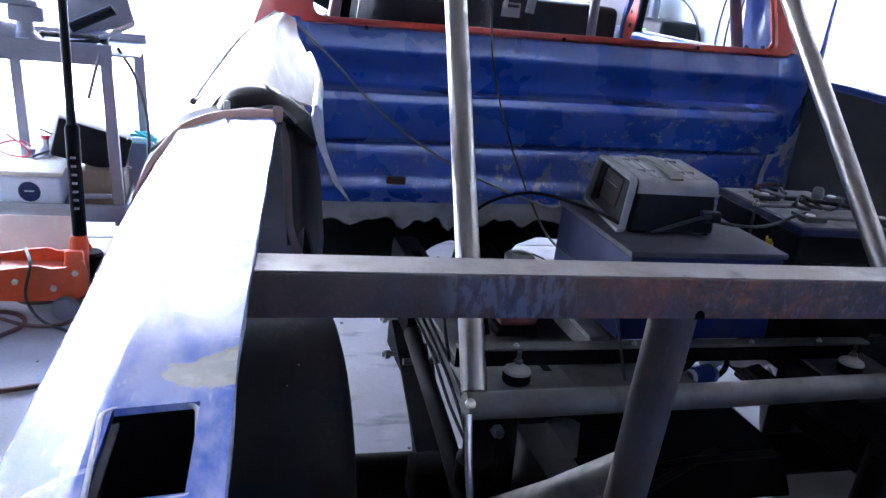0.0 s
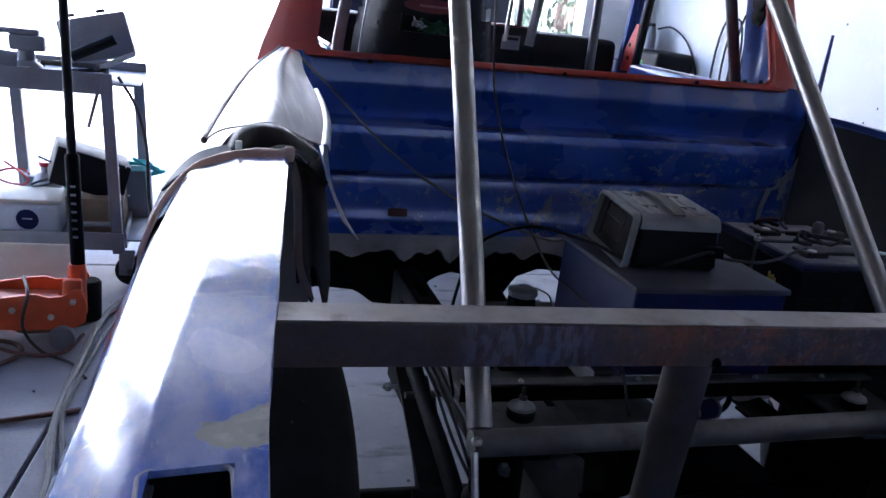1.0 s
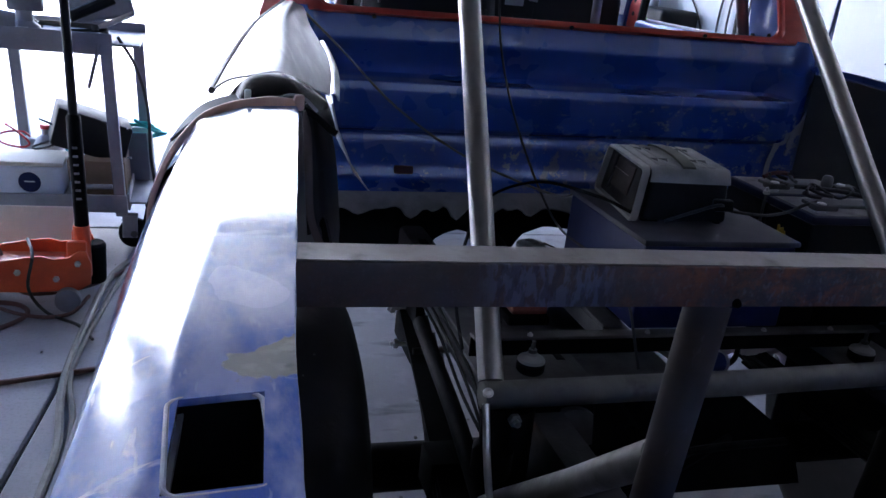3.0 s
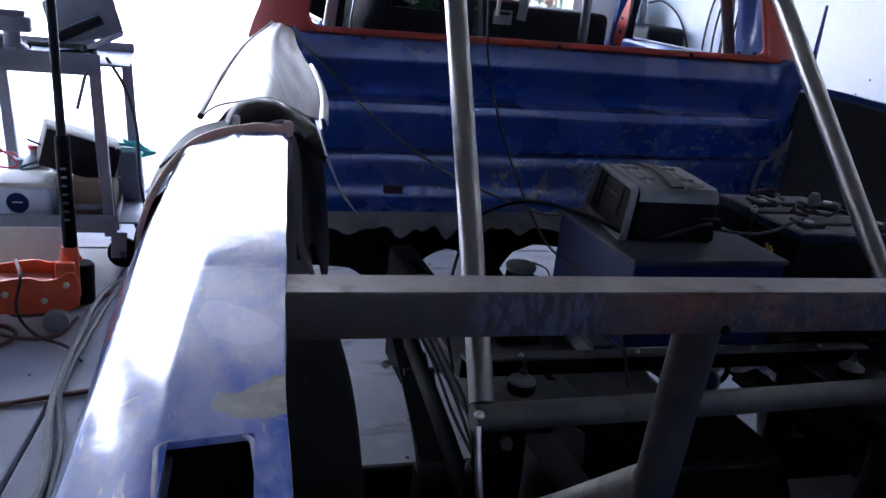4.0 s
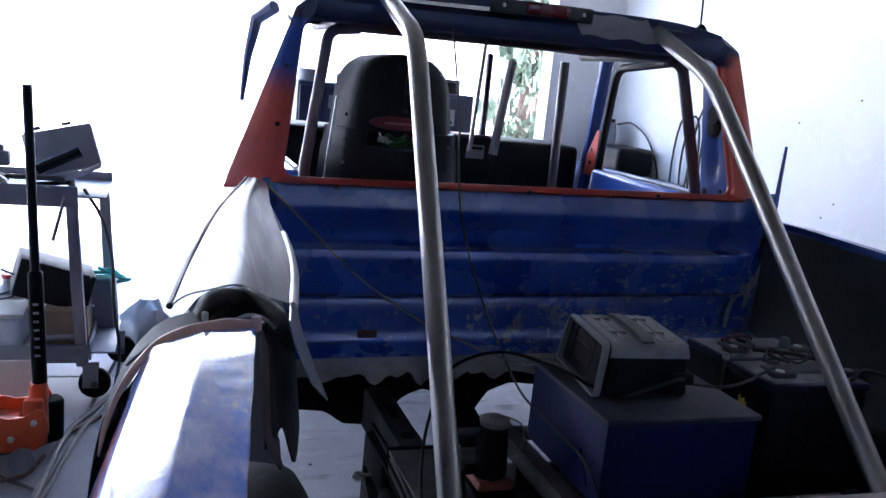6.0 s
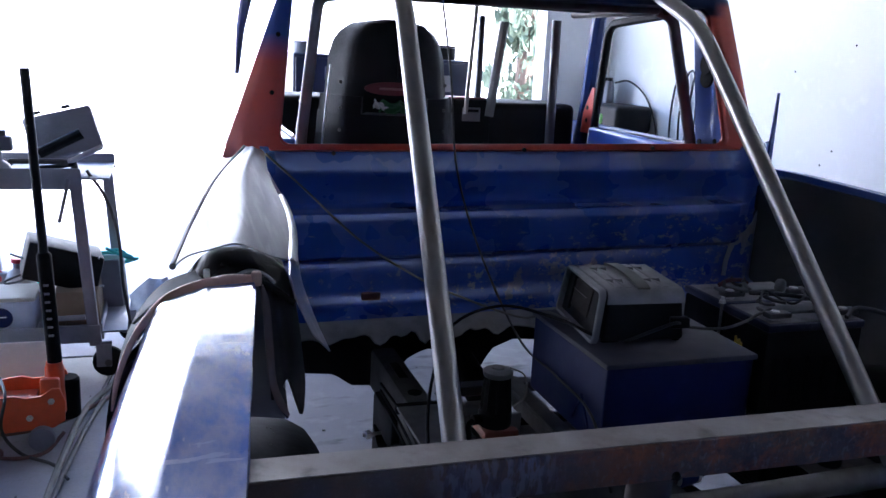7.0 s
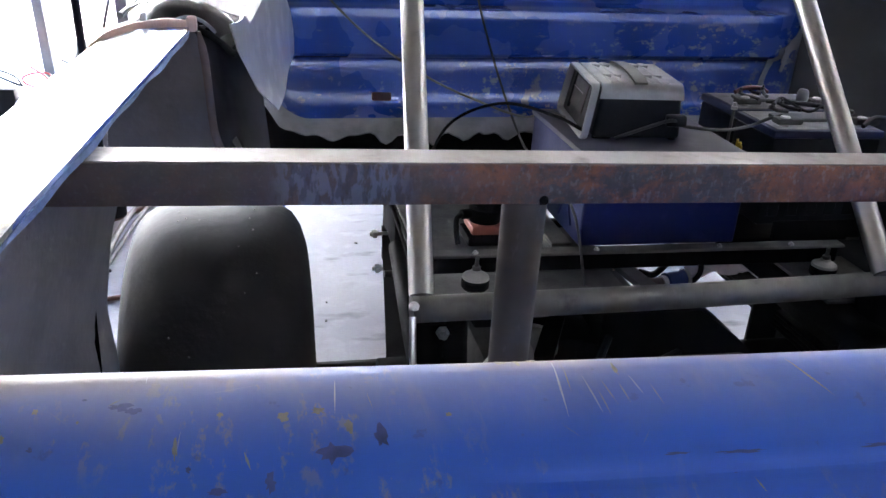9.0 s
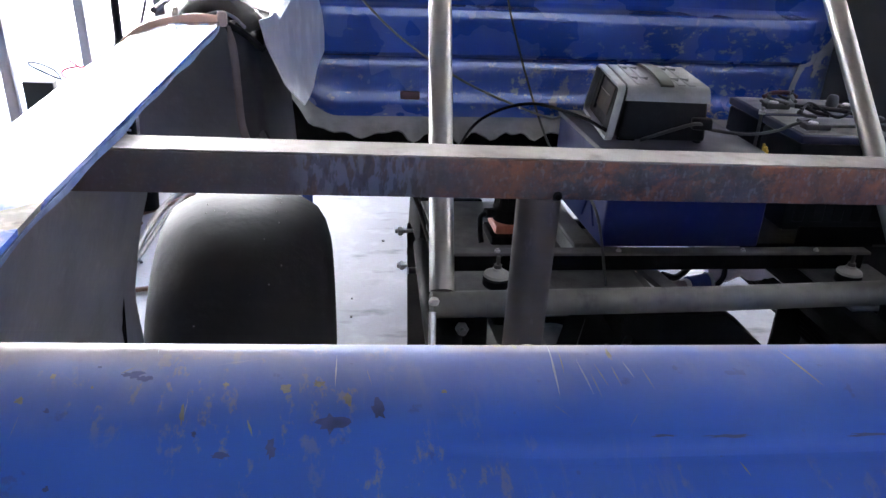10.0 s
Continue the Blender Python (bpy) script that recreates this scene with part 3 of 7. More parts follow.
def cab_back():
    prof = [(0.818, -0.088), (0.823, -0.078), (0.831, -0.052), (0.838, -0.030), (0.846, -0.009), (0.853, -0.0015), (0.864, 0.0028), (0.876, 0.0072), (0.892, 0.011), (0.962, 0.018), (0.974, 0.026), (0.979, 0.0), (0.990, -0.014),
            (1.074, -0.017), (1.081, -0.0163), (1.084, -0.0156), (1.090, -0.0141), (1.0975, -0.0120), (1.0995, -0.0095), (1.1015, 0.000), (1.103, 0.013), (1.106, 0.030), (1.116, 0.043), (1.140, 0.044), (1.172, 0.028), (1.192, 0.0195), (1.200, 0.0180), (1.207, 0.0190), (1.222, 0.0228), (1.240, 0.0279), (1.258, 0.0333), (1.268, 0.042)]
    zs = []
    for (a, _), (b, _) in zip(prof, prof[1:]):
        zs += [a + (b - a) * k / 2 for k in range(2)]
    zs.append(prof[-1][0])
    n = len(zs) - 1

    def place(u, v):
        x = 0.165 + u * 1.655
        z = zs[round(v * n)]
        rel = curve_at(prof, z)
        side = ease(0.20, 0.27, x) * (1 - ease(1.575, 1.640, x))
        rel *= 1 + (side - 1) * ease(0.84, 0.89, z)
        z += 0.060 * (1 - ease(0.17, 0.30, x)) * (1 - ease(0.82, 1.0, z))
        round_off = 0.16 * ease(1.60, 1.82, x) ** 2 + 0.11 * (1 - ease(0.165, 0.27, x)) ** 2
        return Vector((x, 2.20 + rel + round_off, tilt(x, z)))

    p = part("cab_back_panel", sheet(110, n, place, 0.003), CAB_BLUE, truck, "blue ribbed cab back panel with chipped paint and a wavy lower lip")
    # grey sealed flange along the lower lip
    def lip(u, v):
        x = 0.17 + u * 1.46
        wave = 0.018 * max(0.0, math.sin(x * 56 + 0.9 * math.sin(x * 9))) + 0.006 * math.sin(x * 95)
        return Vector((x, 2.060 + 0.11 * (1 - ease(0.165, 0.27, x)) ** 2 + 0.058 * v, tilt(x, 0.8275 + 0.060 * (1 - ease(0.17, 0.30, x)) + 0.012 * v - (0.014 + wave * (1.0 + 0.4 * math.sin(x * 13)) + 0.004 * math.sin(x * 41)) * (1 - v) ** 2)))
    part("lip_flange", sheet(110, 3, lip, 0.004), LIP_GREY, p, "grey wavy weld flange")
    part("drain_plug", box(0.468, 0.520, 2.198, 2.22, 0.856, 0.878, 0.004), DRAIN_RED, p, "dark red drain plug")
    # torn pale filler on the right corner
    def torn(path, seed):
        def at(u, v):
            k = u * (len(path) - 1)
            i = min(int(k), len(path) - 2)
            f = k - i
            x, z, w = (path[i][q] + (path[i + 1][q] - path[i][q]) * f for q in range(3))
            dx, dz = path[i + 1][0] - path[i][0], path[i + 1][1] - path[i][1]
            ln = math.hypot(dx, dz)
            w *= (v - 0.5) * (1 + 0.7 * noise.noise(Vector((u * 9, v * 1.5, seed))))
            x, z = x - dz / ln * w, z + dx / ln * w
            return Vector((x, 2.1945 + 0.16 * ease(1.60, 1.82, x) ** 2, tilt(x, z)))
        return sheet(28, 4, at, 0.002)
    part("torn_filler", torn([(1.586, 0.880, 0.016), (1.590, 0.930, 0.014), (1.604, 0.978, 0.018), (1.640, 1.000, 0.030), (1.685, 1.022, 0.040), (1.720, 1.055, 0.050)], 1.0), PRIMER, p, "torn pale filler on the corner")
    part("torn_filler", torn([(1.640, 0.945, 0.010), (1.646, 0.970, 0.018), (1.650, 1.005, 0.022)], 5.0), PRIMER, p, "torn pale filler on the corner")


cab_back()


def window_surround():
    n = 8
    inner = round_rect(0.897, 1.464, 1.282, 0.381, 0.030, n)
    inner = [(x + (0.10 * (z - 1.27) if x < 0.89 else 0.020 - 0.19 * (z - 1.27)) * min(1, abs(x - 0.89) / 0.4), z) for x, z in inner]
    outer = []
    for x, z in inner:
        s = -1 if x < 0.89 else 1
        outer.append((x, z, s, min(1.0, abs(x - 0.89) / 0.60)))
    # four loops: cab outline, face, window edge, return into the cab
    edge = []
    for x, z, s, e in outer:
        k = (z - 1.2735) / 0.381
        if abs(x - 0.892) > 0.56:
            zo = 1.227 + k * (1.722 - 1.227)
            half = curve_at([(1.227, 0.770), (1.5, 0.690), (1.62, 0.658), (1.67, 0.632), (1.70, 0.600), (1.722, 0.56)] if s < 0 else
                            [(1.227, 0.858), (1.42, 0.800), (1.55, 0.737), (1.64, 0.695), (1.68, 0.668), (1.70, 0.640), (1.722, 0.600)], zo)
            edge.append((0.89 + s * half, zo))
        else:
            zo = 1.227 if z < 1.45 else 1.748 - 0.026 * min(1.0, abs(x - 0.93) / 0.60) ** 4
            edge.append((x, zo))
    bm = bmesh.new()
    def ring(pts, y, grow=0.0):
        return [bm.verts.new((0.892 + (x - 0.892) * (1 + grow), y(x, z) if callable(y) else y, tilt(x, 1.452 + (z - 1.452) * (1 + grow * 2)))) for x, z in pts]
    face_y = lambda x, z: 2.203 + 0.16 * max(0, z - 1.25) + 0.10 * ease(0.65, 0.81, abs(x - 0.925))
    r0 = ring(edge, lambda x, z: face_y(x, z) + 0.02)
    mid = [((a + 3 * c) / 4, (b + 3 * d) / 4) for (a, b), (c, d) in zip(edge, [(x, z) for x, z, _, _ in outer])]
    far = [((3 * a + c) / 4, (3 * b + d) / 4) for (a, b), (c, d) in zip(edge, [(x, z) for x, z, _, _ in outer])]
    r1 = ring(far, lambda x, z: face_y(x, z) - 0.004)
    r2 = ring(mid, lambda x, z: face_y(x, z) - 0.002)
    r3 = ring([(x, z) for x, z, _, _ in outer], lambda x, z: face_y(x, z) + 0.008, 0.012)
    r4 = ring([(x, z) for x, z, _, _ in outer], lambda x, z: face_y(x, z) + 0.022, 0.010)
    r5 = ring([(x, z) for x, z, _, _ in outer], lambda x, z: face_y(x, z) + 0.026)
    r6 = ring([(x, z) for x, z, _, _ in outer], lambda x, z: face_y(x, z) + 0.034)
    rr = [r0, r1, r2, r3, r4, r5, r6]
    for a, b in zip(rr, rr[1:]):
        for k in range(len(a)):
            bm.faces.new((a[k], a[(k + 1) % len(a)], b[(k + 1) % len(a)], b[k]))
    ob = part("window_surround", bm, RED, truck, "matt red back window surround turning blue, painted shadow-dark at the roof", 50)
    for x, z in ((0.385, 1.255), (0.905, 1.262), (1.30, 1.266), (0.236, 1.40), (0.252, 1.54)):
        part("screw_hole", lathe([(0.006, 0), (0.005, 0.006)], (x, face_y(x, z) - 0.0035, tilt(x, z)), "y", 8), BLACK, ob)
    # primer patch on the roof edge
    part("primer_patch", sheet(10, 4, lambda u, v: Vector((1.03 + 0.235 * u - 0.03 * v, face_y(1.1, 1.70) + 0.001 + 0.02 * v - 0.012, tilt(1.1, 1.684 + 0.060 * v + 0.004 * math.sin(13 * u)))), 0.002), PRIMER, ob, "bare grey primer patch")
    yl = face_y(0.92, 1.72) - 0.010
    part("lamp_base", box(0.770, 1.060, yl - 0.004, yl + 0.026, 1.719, 1.757, 0.006, 2), OLIVE, truck, "grey-green base of the high brake light")
    lamp = part("brake_lamp", box(0.860, 0.985, yl - 0.020, yl - 0.0045, 1.723, 1.753, 0.006, 3), LENS_RED, truck, "dark red high brake light lens")
    for k in range(5):
        part("lens_rib", box(0.872 + 0.024 * k, 0.874 + 0.024 * k, yl - 0.0225, yl - 0.0205, 1.727, 1.749, 0), LENS_RED, lamp)
    for x in (0.80, 1.03):
        part("lamp_screw", lathe([(0.006, 0), (0.004, -0.003)], (x, yl - 0.0045, 1.738), "y", 10), BOLT, lamp)
    ant = part("aerial_base", lathe([(0.018, 0), (0.020, 0.008), (0.014, 0.022), (0.006, 0.030)], (1.50, 2.42, 1.742), "z", 14), RUBBER, truck, "black aerial base on the roof corner")
    part("aerial", tube([(1.497, 2.42, 1.770), (1.485, 2.43, 2.10)], 0.003, 6), RUBBER, ant, "thin black aerial")
    # roof skin
    def roof(u, v):
        a = (u - 0.5) * 2
        x = 0.925 + a * (0.56 - 0.02 * v)
        z = 1.752 + 0.018 * math.sin(math.pi * v) - 0.03 * abs(a) ** 5
        return Vector((x, 2.285 + v * 0.78, tilt(x, z)))
    part("roof", sheet(16, 8, roof, 0.02), RED, truck, "blue painted cab roof")
    part("roof_lining", sheet(12, 4, lambda u, v: Vector((0.40 + 0.98 * u, 2.30 + 0.74 * v, tilt(0.4 + 0.98 * u, 1.70))), 0.012), BLACK, truck)


window_surround()


# the door blue at 2.2 times the brightness, for the door top
DOOR_TOP = blue_paint("door_top_blue", chips=0.0, dust=0.15, rough=0.28, bright=2.2)
PALE_BLUE = plain("pale_faded_blue", (0.16, 0.20, 0.36), 0.4, 0.0, 0.7, 12)
FOOT_RED = plain("bright_red_paint", (0.62, 0.05, 0.03), 0.4, 0.0, 0.8, 18)


CAGE = steel("black_cage_steel", (0.155, 0.15, 0.16), 0.34)


def cab_inside():
    arches = [(0.17, 0.60), (0.32, 0.622), (0.42, 0.612), (0.47, 0.575), (0.54, 0.570), (0.60, 0.612), (0.64, 0.652), (0.69, 0.672), (0.75, 0.660), (0.79, 0.60), (0.86, 0.60), (0.885, 0.658), (0.96, 0.687), (1.06, 0.677), (1.16, 0.60), (1.54, 0.58)]
    def inner_wall(u, v):
        x = 0.17 + 1.45 * u
        low = curve_at(arches, x)
        return Vector((x, 2.31, low + (1.205 - low) * v))
    part("back_wall_inner", sheet(72, 6, inner_wall, 0.004), CHASSIS, truck, "greasy black inner wall with arched cut-outs")
    for s, lab in ((-1, "blue driver door with an empty window opening"), (1, "blue passenger door with an empty window opening")):
        X = lambda d: 0.89 + s * (d + (-0.08 if s < 0 else 0.05))
        XA = lambda d: 0.89 + s * (d + (0.035 if s < 0 else 0.05))
        XP = lambda d: 0.89 + s * (d + (0.0 if s < 0 else 0.02))
        def skin(u, v):
            y, z = 2.42 + 1.0 * u, 0.40 + 0.84 * v
            return Vector((X(0.715 + 0.025 * math.sin(v * 2.2)), y, tilt(X(0.7), z)))
        part("cab_corner", sheet(4, 10, lambda u, v: Vector((X(0.748 + 0.006 * math.sin(v * 3)), 2.31 + 0.12 * u, tilt(X(0.7), 0.88 + 0.30 * v))), 0.004), DOOR_BLUE, truck, "blue cab corner panel")
        d = part("door", sheet(10, 8, skin, 0.03), DOOR_BLUE, truck, lab)
        part("door_sill", box(X(0.665) - 0.050, X(0.665) + 0.045, 2.46, 3.10, 1.130, 1.252, 0.016, 3), DOOR_TOP, d, "pale blue door top")
        part("sill_rib", tube([(X(0.645), 2.48, 1.258), (X(0.645), 3.05, 1.256)], 0.005, 8), ALU, d)
        # door window frame, front post
        if s > 0:
            part("window_post", tube(bent([(XA(0.66), 3.13, 1.23), (XA(0.65), 3.10, 1.33), (XA(0.605), 2.975, 1.635), (XA(0.595), 2.50, 1.668)], 0.06), 0.016, 8), BLACK, d, "black rubber window channel")
        # windscreen pillar and its red foot
        if s > 0:
            part("front_pillar", tube([(XA(0.68), 3.28, 1.16), (XA(0.665), 3.22, 1.32), (XA(0.605), 3.06, 1.66), (XA(0.585), 2.98, 1.71)], 0.027, 8), DOOR_BLUE, truck, "blue windscreen pillar")
        else:
            part("front_pillar", tube([(0.222, 3.13, 1.40), (0.232, 3.10, 1.55), (0.252, 3.07, 1.67), (0.30, 3.0, 1.71)], 0.02, 8, radii=[0.008, 0.015, 0.022, 0.022]), PALE_BLUE, truck, "pale blue windscreen pillar")
            continue
        foot = part("pillar_foot", prism([(XA(0.645), 3.13, 1.22), (XA(0.645), 3.215, 1.22), (XA(0.645), 3.205, 1.30), (XA(0.645), 3.145, 1.40), (XA(0.645), 3.125, 1.40)], (0.03, 0, 0)), FOOT_RED, truck, "red pillar foot with bolt holes")
        for z in (1.27, 1.32):
            part("foot_hole", lathe([(0.009, 0), (0.009, 0.004)], (XA(0.645) - 0.002, 3.17, z), "x", 8), BLACK, foot)
        # rear pillar: pressed inner panel with an oval opening and holes
        def pillar(u, v):
            y = 2.300 + 0.135 * u
            z = 1.20 + 0.47 * v
            dent = 0.022 * math.exp(-((u - 0.5) / 0.28) ** 2 - ((v - 0.52) / 0.30) ** 4)
            return Vector((XP(0.690 - 0.07 * max(0, v - 0.15) + dent), y, tilt(XP(0.65), z)))
        bp = part("rear_pillar", sheet(14, 22, pillar, 0.006), DOOR_BLUE, truck, "blue pressed rear door pillar with access holes")
        for y, z, r in ((2.37, 1.50, 0.030), (2.37, 1.46, 0.030), (2.33, 1.27, 0.008), (2.41, 1.26, 0.010), (2.41, 1.60, 0.008)):
            xx = XP(0.688 - 0.07 * max(0, (z - 1.2) / 0.47 - 0.15))
            part("access_hole", lathe([(r, -0.003), (r, 0.004)], (xx - 0.004 if s > 0 else xx, y, tilt(xx, z)), "x", 14), RUBBER, bp)
    # roof rails over the doors
    for s in (-1, 1):
        X = lambda d: 0.92 + s * d
        part("roof_rail", tube([(X(0.575), 2.30, 1.70), (X(0.565), 2.9, 1.695)], 0.028, 8), DOOR_BLUE, truck)
    # windscreen header and cowl, dashboard
    part("screen_header", box(0.33, 1.45, 2.86, 2.93, 1.665, 1.715, 0.015), BLACK, truck)
    part("dashboard", box(0.36, 1.56, 3.22, 3.52, 1.05, 1.325, 0.025, 3), BLACK, truck, "flat black dashboard")
    part("cowl", box(0.22, 1.58, 3.45, 3.75, 1.0, 1.20, 0.03, 3), DOOR_BLUE, truck, "blue cowl under the missing windscreen")
    part("hood", sheet(10, 8, lambda u, v: Vector((0.25 + 1.3 * u, 3.75 + 1.05 * v, 1.19 + 0.02 * math.sin(math.pi * u) - 0.10 * v * v)), 0.01), DOOR_BLUE, truck, "blue engine cover")
    # roll cage
    r = 0.0222
    hoop = part("main_hoop", tube(bent([(0.330, 2.40, 0.62), (0.334, 2.41, 1.26), (0.378, 2.42, 1.634), (0.46, 2.42, 1.645)], 0.03), 0.0155, 14), CAGE, truck, "dark steel roll cage hoop")
    part("hoop_top", tube([(0.46, 2.42, 1.645), (1.40, 2.42, 1.660)], 0.011, 12), CAGE, hoop, "thin dark top bar")
    part("hoop_leg", tube(bent([(1.40, 2.42, 1.660), (1.455, 2.42, 1.645), (1.564, 2.41, 1.26), (1.570, 2.40, 0.62)], 0.03), 0.0175, 14), CAGE, hoop)
    part("cage_leg", tube([(1.375, 3.06, 0.6), (1.373, 3.05, 1.21), (1.362, 3.04, 1.64)], 0.0175, 14), CAGE, truck, "dark steel cage leg at the windscreen")
    for x in (0.44, 1.42):
        part("cage_bar", tube([(x, 2.40, 1.662), (x, 3.02, 1.664)], 0.014, 14), DARK_STEEL, truck)
    part("harness_bar", tube([(0.36, 2.42, 1.12), (1.44, 2.42, 1.13)], r, 12), DARK_STEEL, truck)
    part("cage_rod", tube([(1.030, 3.05, 1.290), (1.052, 3.05, 1.70)], 0.008, 8), TUBE, truck, "thin bright rod")
    part("column_post", box(1.098, 1.122, 3.14, 3.165, 1.25, 1.645, 0.006), CAGE, truck, "slim dark upright post")
    part("mirror_post", tube([(1.140, 3.10, 1.28), (1.180, 3.10, 1.625)], 0.018, 8), BAG, truck, "pale grey upright post")


cab_inside()


FADED_PINK = plain("faded_pink_print", (0.42, 0.16, 0.16), 0.5, 0.0, 0.8, 30)
BADGE_RED = plain("dull_badge_red", (0.18, 0.02, 0.025), 0.45, 0.0, 0.8, 25)


def seat():
    """High-backed race seat seen from behind, with a slot for the belts."""
    s = thing("race_seat", (0.68, 2.75, 0.58), "high-backed black race seat with a red oval badge", "seat")
    def half(z):
        return curve_at([(0.6, 0.22), (1.0, 0.225), (1.2, 0.212), (1.40, 0.194), (1.48, 0.186), (1.53, 0.170), (1.56, 0.148), (1.585, 0.110), (1.598, 0.04)], z)
    def slab(z0, z1, nz, xa=-1.0, xb=1.0):
        def place(u, v):
            z = z0 + (z1 - z0) * v
            a = xa + (xb - xa) * u
            x = 0.694 + a * (half(z) + 0.012)
            y = 2.735 + 0.10 * a * a * (1 if abs(a) > 0.0 else 0) + 0.10 * (z - 1.0) * 0.2 + 0.07 * ease(0.72, 1.0, abs(a))
            return Vector((x, y, z))
        return sheet(24, nz, place, 0.02)
    top = part("backrest", slab(1.352, 1.598, 18), SEAT, s, "black vinyl covered upper backrest")
    part("slot_lining", box(0.55, 0.80, 2.925, 2.94, 1.25, 1.40, 0.005), SEAT, s)
    part("lower_backrest", slab(0.62, 1.302, 14), SEAT, s)
    part("slot_side", slab(1.298, 1.356, 2, -1.0, -0.52), SEAT, s)
    part("slot_side", slab(1.298, 1.356, 2, 0.42, 1.0), SEAT, s)
    badge = lathe([(0.0, 0), (1.0, 0.0), (1.0, 0.004), (0.94, 0.006), (0, 0.006)], (0, 0, 0), "y", 32)
    bmesh.ops.transform(badge, matrix=Matrix.Translation((0.672, 2.735, 1.385)) @ Matrix.Diagonal((0.092, 1.0, 0.021, 1)), verts=badge.verts)
    b = part("badge", badge, BADGE_RED, s, "red oval badge with a pale rim and a pale bar")
    part("badge_bar", box(0.628, 0.716, 2.731, 2.737, 1.381, 1.388, 0.001), FADED_PINK, b)
    part("seam", tube([(0.69, 2.733, 1.42), (0.692, 2.74, 1.56)], 0.006, 6), BLACK, s)
    for z in (1.25, 1.32, 1.40):
        for x in (0.51, 0.855):
            part("rivet", lathe([(0.006, 0), (0.004, -0.004)], (x, 2.77, z), "y", 8), PLATE, s)
    part("edge_trim", tube(smooth_path([(0.680 - half(z), 2.84, z) for z in (0.8, 1.1, 1.3, 1.45)], 4), 0.003, 6), ALU, s, "bright aluminium shell edge")
    part("seat_base", box(0.48, 0.88, 2.78, 3.2, 0.578, 0.75, 0.03), SEAT, s)
    rag = thing("green_rag", (0.68, 2.83, 1.30), "crumpled green and white cloth seen through the seat slot", "cloth")
    part("green_fold", sheet(14, 6, lambda u, v: Vector((0.655 + 0.10 * u, 2.84 + 0.02 * math.sin(9 * u) + 0.01 * math.sin(11 * v), 1.300 + 0.040 * v + 0.006 * math.sin(12 * u))), 0.004), GREEN, rag, "dull green cloth")
    part("white_fold", sheet(8, 6, lambda u, v: Vector((0.630 + 0.045 * u, 2.81 + 0.015 * math.sin(8 * u + 6 * v), 1.318 + 0.030 * v * (1 - u) + 0.004 * math.sin(14 * u))), 0.003), PALE, rag, "white folded cloth")
    part("rag_rest", box(0.60, 0.78, 2.78, 2.90, 1.20, 1.299, 0.02, 2), SEAT, s)


seat()


def steel_cabinet():
    c = thing("steel_cabinet", (1.14, 4.9, 0), "wide dark navy steel cabinet standing ahead of the truck", "cabinet")
    part("body", box(0.64, 1.64, 4.74, 5.10, 0.04, 1.46, 0.012, 2), NAVY, c)
    part("plinth", box(0.66, 1.62, 4.77, 5.08, 0.0, 0.0395, 0.004), BLACK, c)
    for x0, x1 in ((0.652, 1.138), (1.142, 1.628)):
        d = part("door", box(x0, x1, 4.725, 4.7395, 0.07, 1.44, 0.004, 2), NAVY, c, "dark navy cabinet door")
        hx = x1 - 0.03 if x1 < 1.2 else x0 + 0.03
        part("handle", tube([(hx, 4.72, 0.95), (hx, 4.715, 1.05)], 0.006, 8), BOLT, d, "small bright handle")
    for x, r, h, mat, lab in ((0.72, 0.06, 0.06, CART, "dented grey can on top of the cabinet"), (0.92, 0.05, 0.05, BLACK, "dark can on top of the cabinet"), (1.52, 0.07, 0.075, BLACK, "dark can on top of the cabinet")):
        b = thing("paint_can", (x, 4.88, 1.46), lab, "can", "cans on the cabinet")
        can = part("can", lathe([(r, 0), (r, h), (r * 0.92, h + 0.004), (r * 0.9, h), (0.0, h)], (x, 4.88, 1.4605), "z", 20), mat, b)
        part("rim", lathe([(r + 0.002, 0), (r + 0.002, 0.004)], (x, 4.88, 1.4605 + h * 0.86), "z", 20), CART, can)
    for x, z, w, h in ((0.83, 1.36, 0.045, 0.07), (1.50, 1.33, 0.05, 0.09)):
        part("sticker", box(x - w / 2, x + w / 2, 4.7215, 4.7245, z - h / 2, z + h / 2, 0.001, 1), BAG, c, "pale worn sticker")


NAVY = plain("dark_navy_enamel", (0.012, 0.018, 0.055), 0.4, 0.0, 0.7, 10, 0.0, 0.05)
steel_cabinet()


def cab_box():
    c = thing("equipment_box", (1.07, 3.16, 1.10), "black equipment box with a pale label on the dashboard", "box")
    body = part("case", box(0.985, 1.150, 3.10, 3.215, 1.10, 1.340, 0.010, 2), BLACK, c)
    part("label", box(1.034, 1.105, 3.096, 3.0995, 1.260, 1.311, 0.001, 1), BAG, body, "pale printed label")
    part("print_bar", box(1.042, 1.097, 3.094, 3.0955, 1.294, 1.304, 0), BLACK, body)
    part("lid", box(1.00, 1.14, 3.11, 3.21, 1.3405, 1.346, 0.002), BADGE_RED, body)


cab_box()


# ---- chassis, tubes and wheel ----
FLOOR_PALE = plain("pale_floor_stand_in", (0.72, 0.64, 0.68), 0.8, 0.0, 0.85, 14, 0.0, 0.2)
CAP_PALE = plain("dusty_zinc_cap", (0.30, 0.29, 0.27), 0.45, 0.5, 0.7, 30)
PUMP_BLUE = plain("dull_blue_pump_paint", (0.015, 0.035, 0.14), 0.45, 0.1, 0.6, 30)
RAIL_GRIME = plain("grimy_frame_steel", (0.036, 0.036, 0.033), 0.62, 0.1, 0.45, 18, 0.0, 0.2, 0.10)


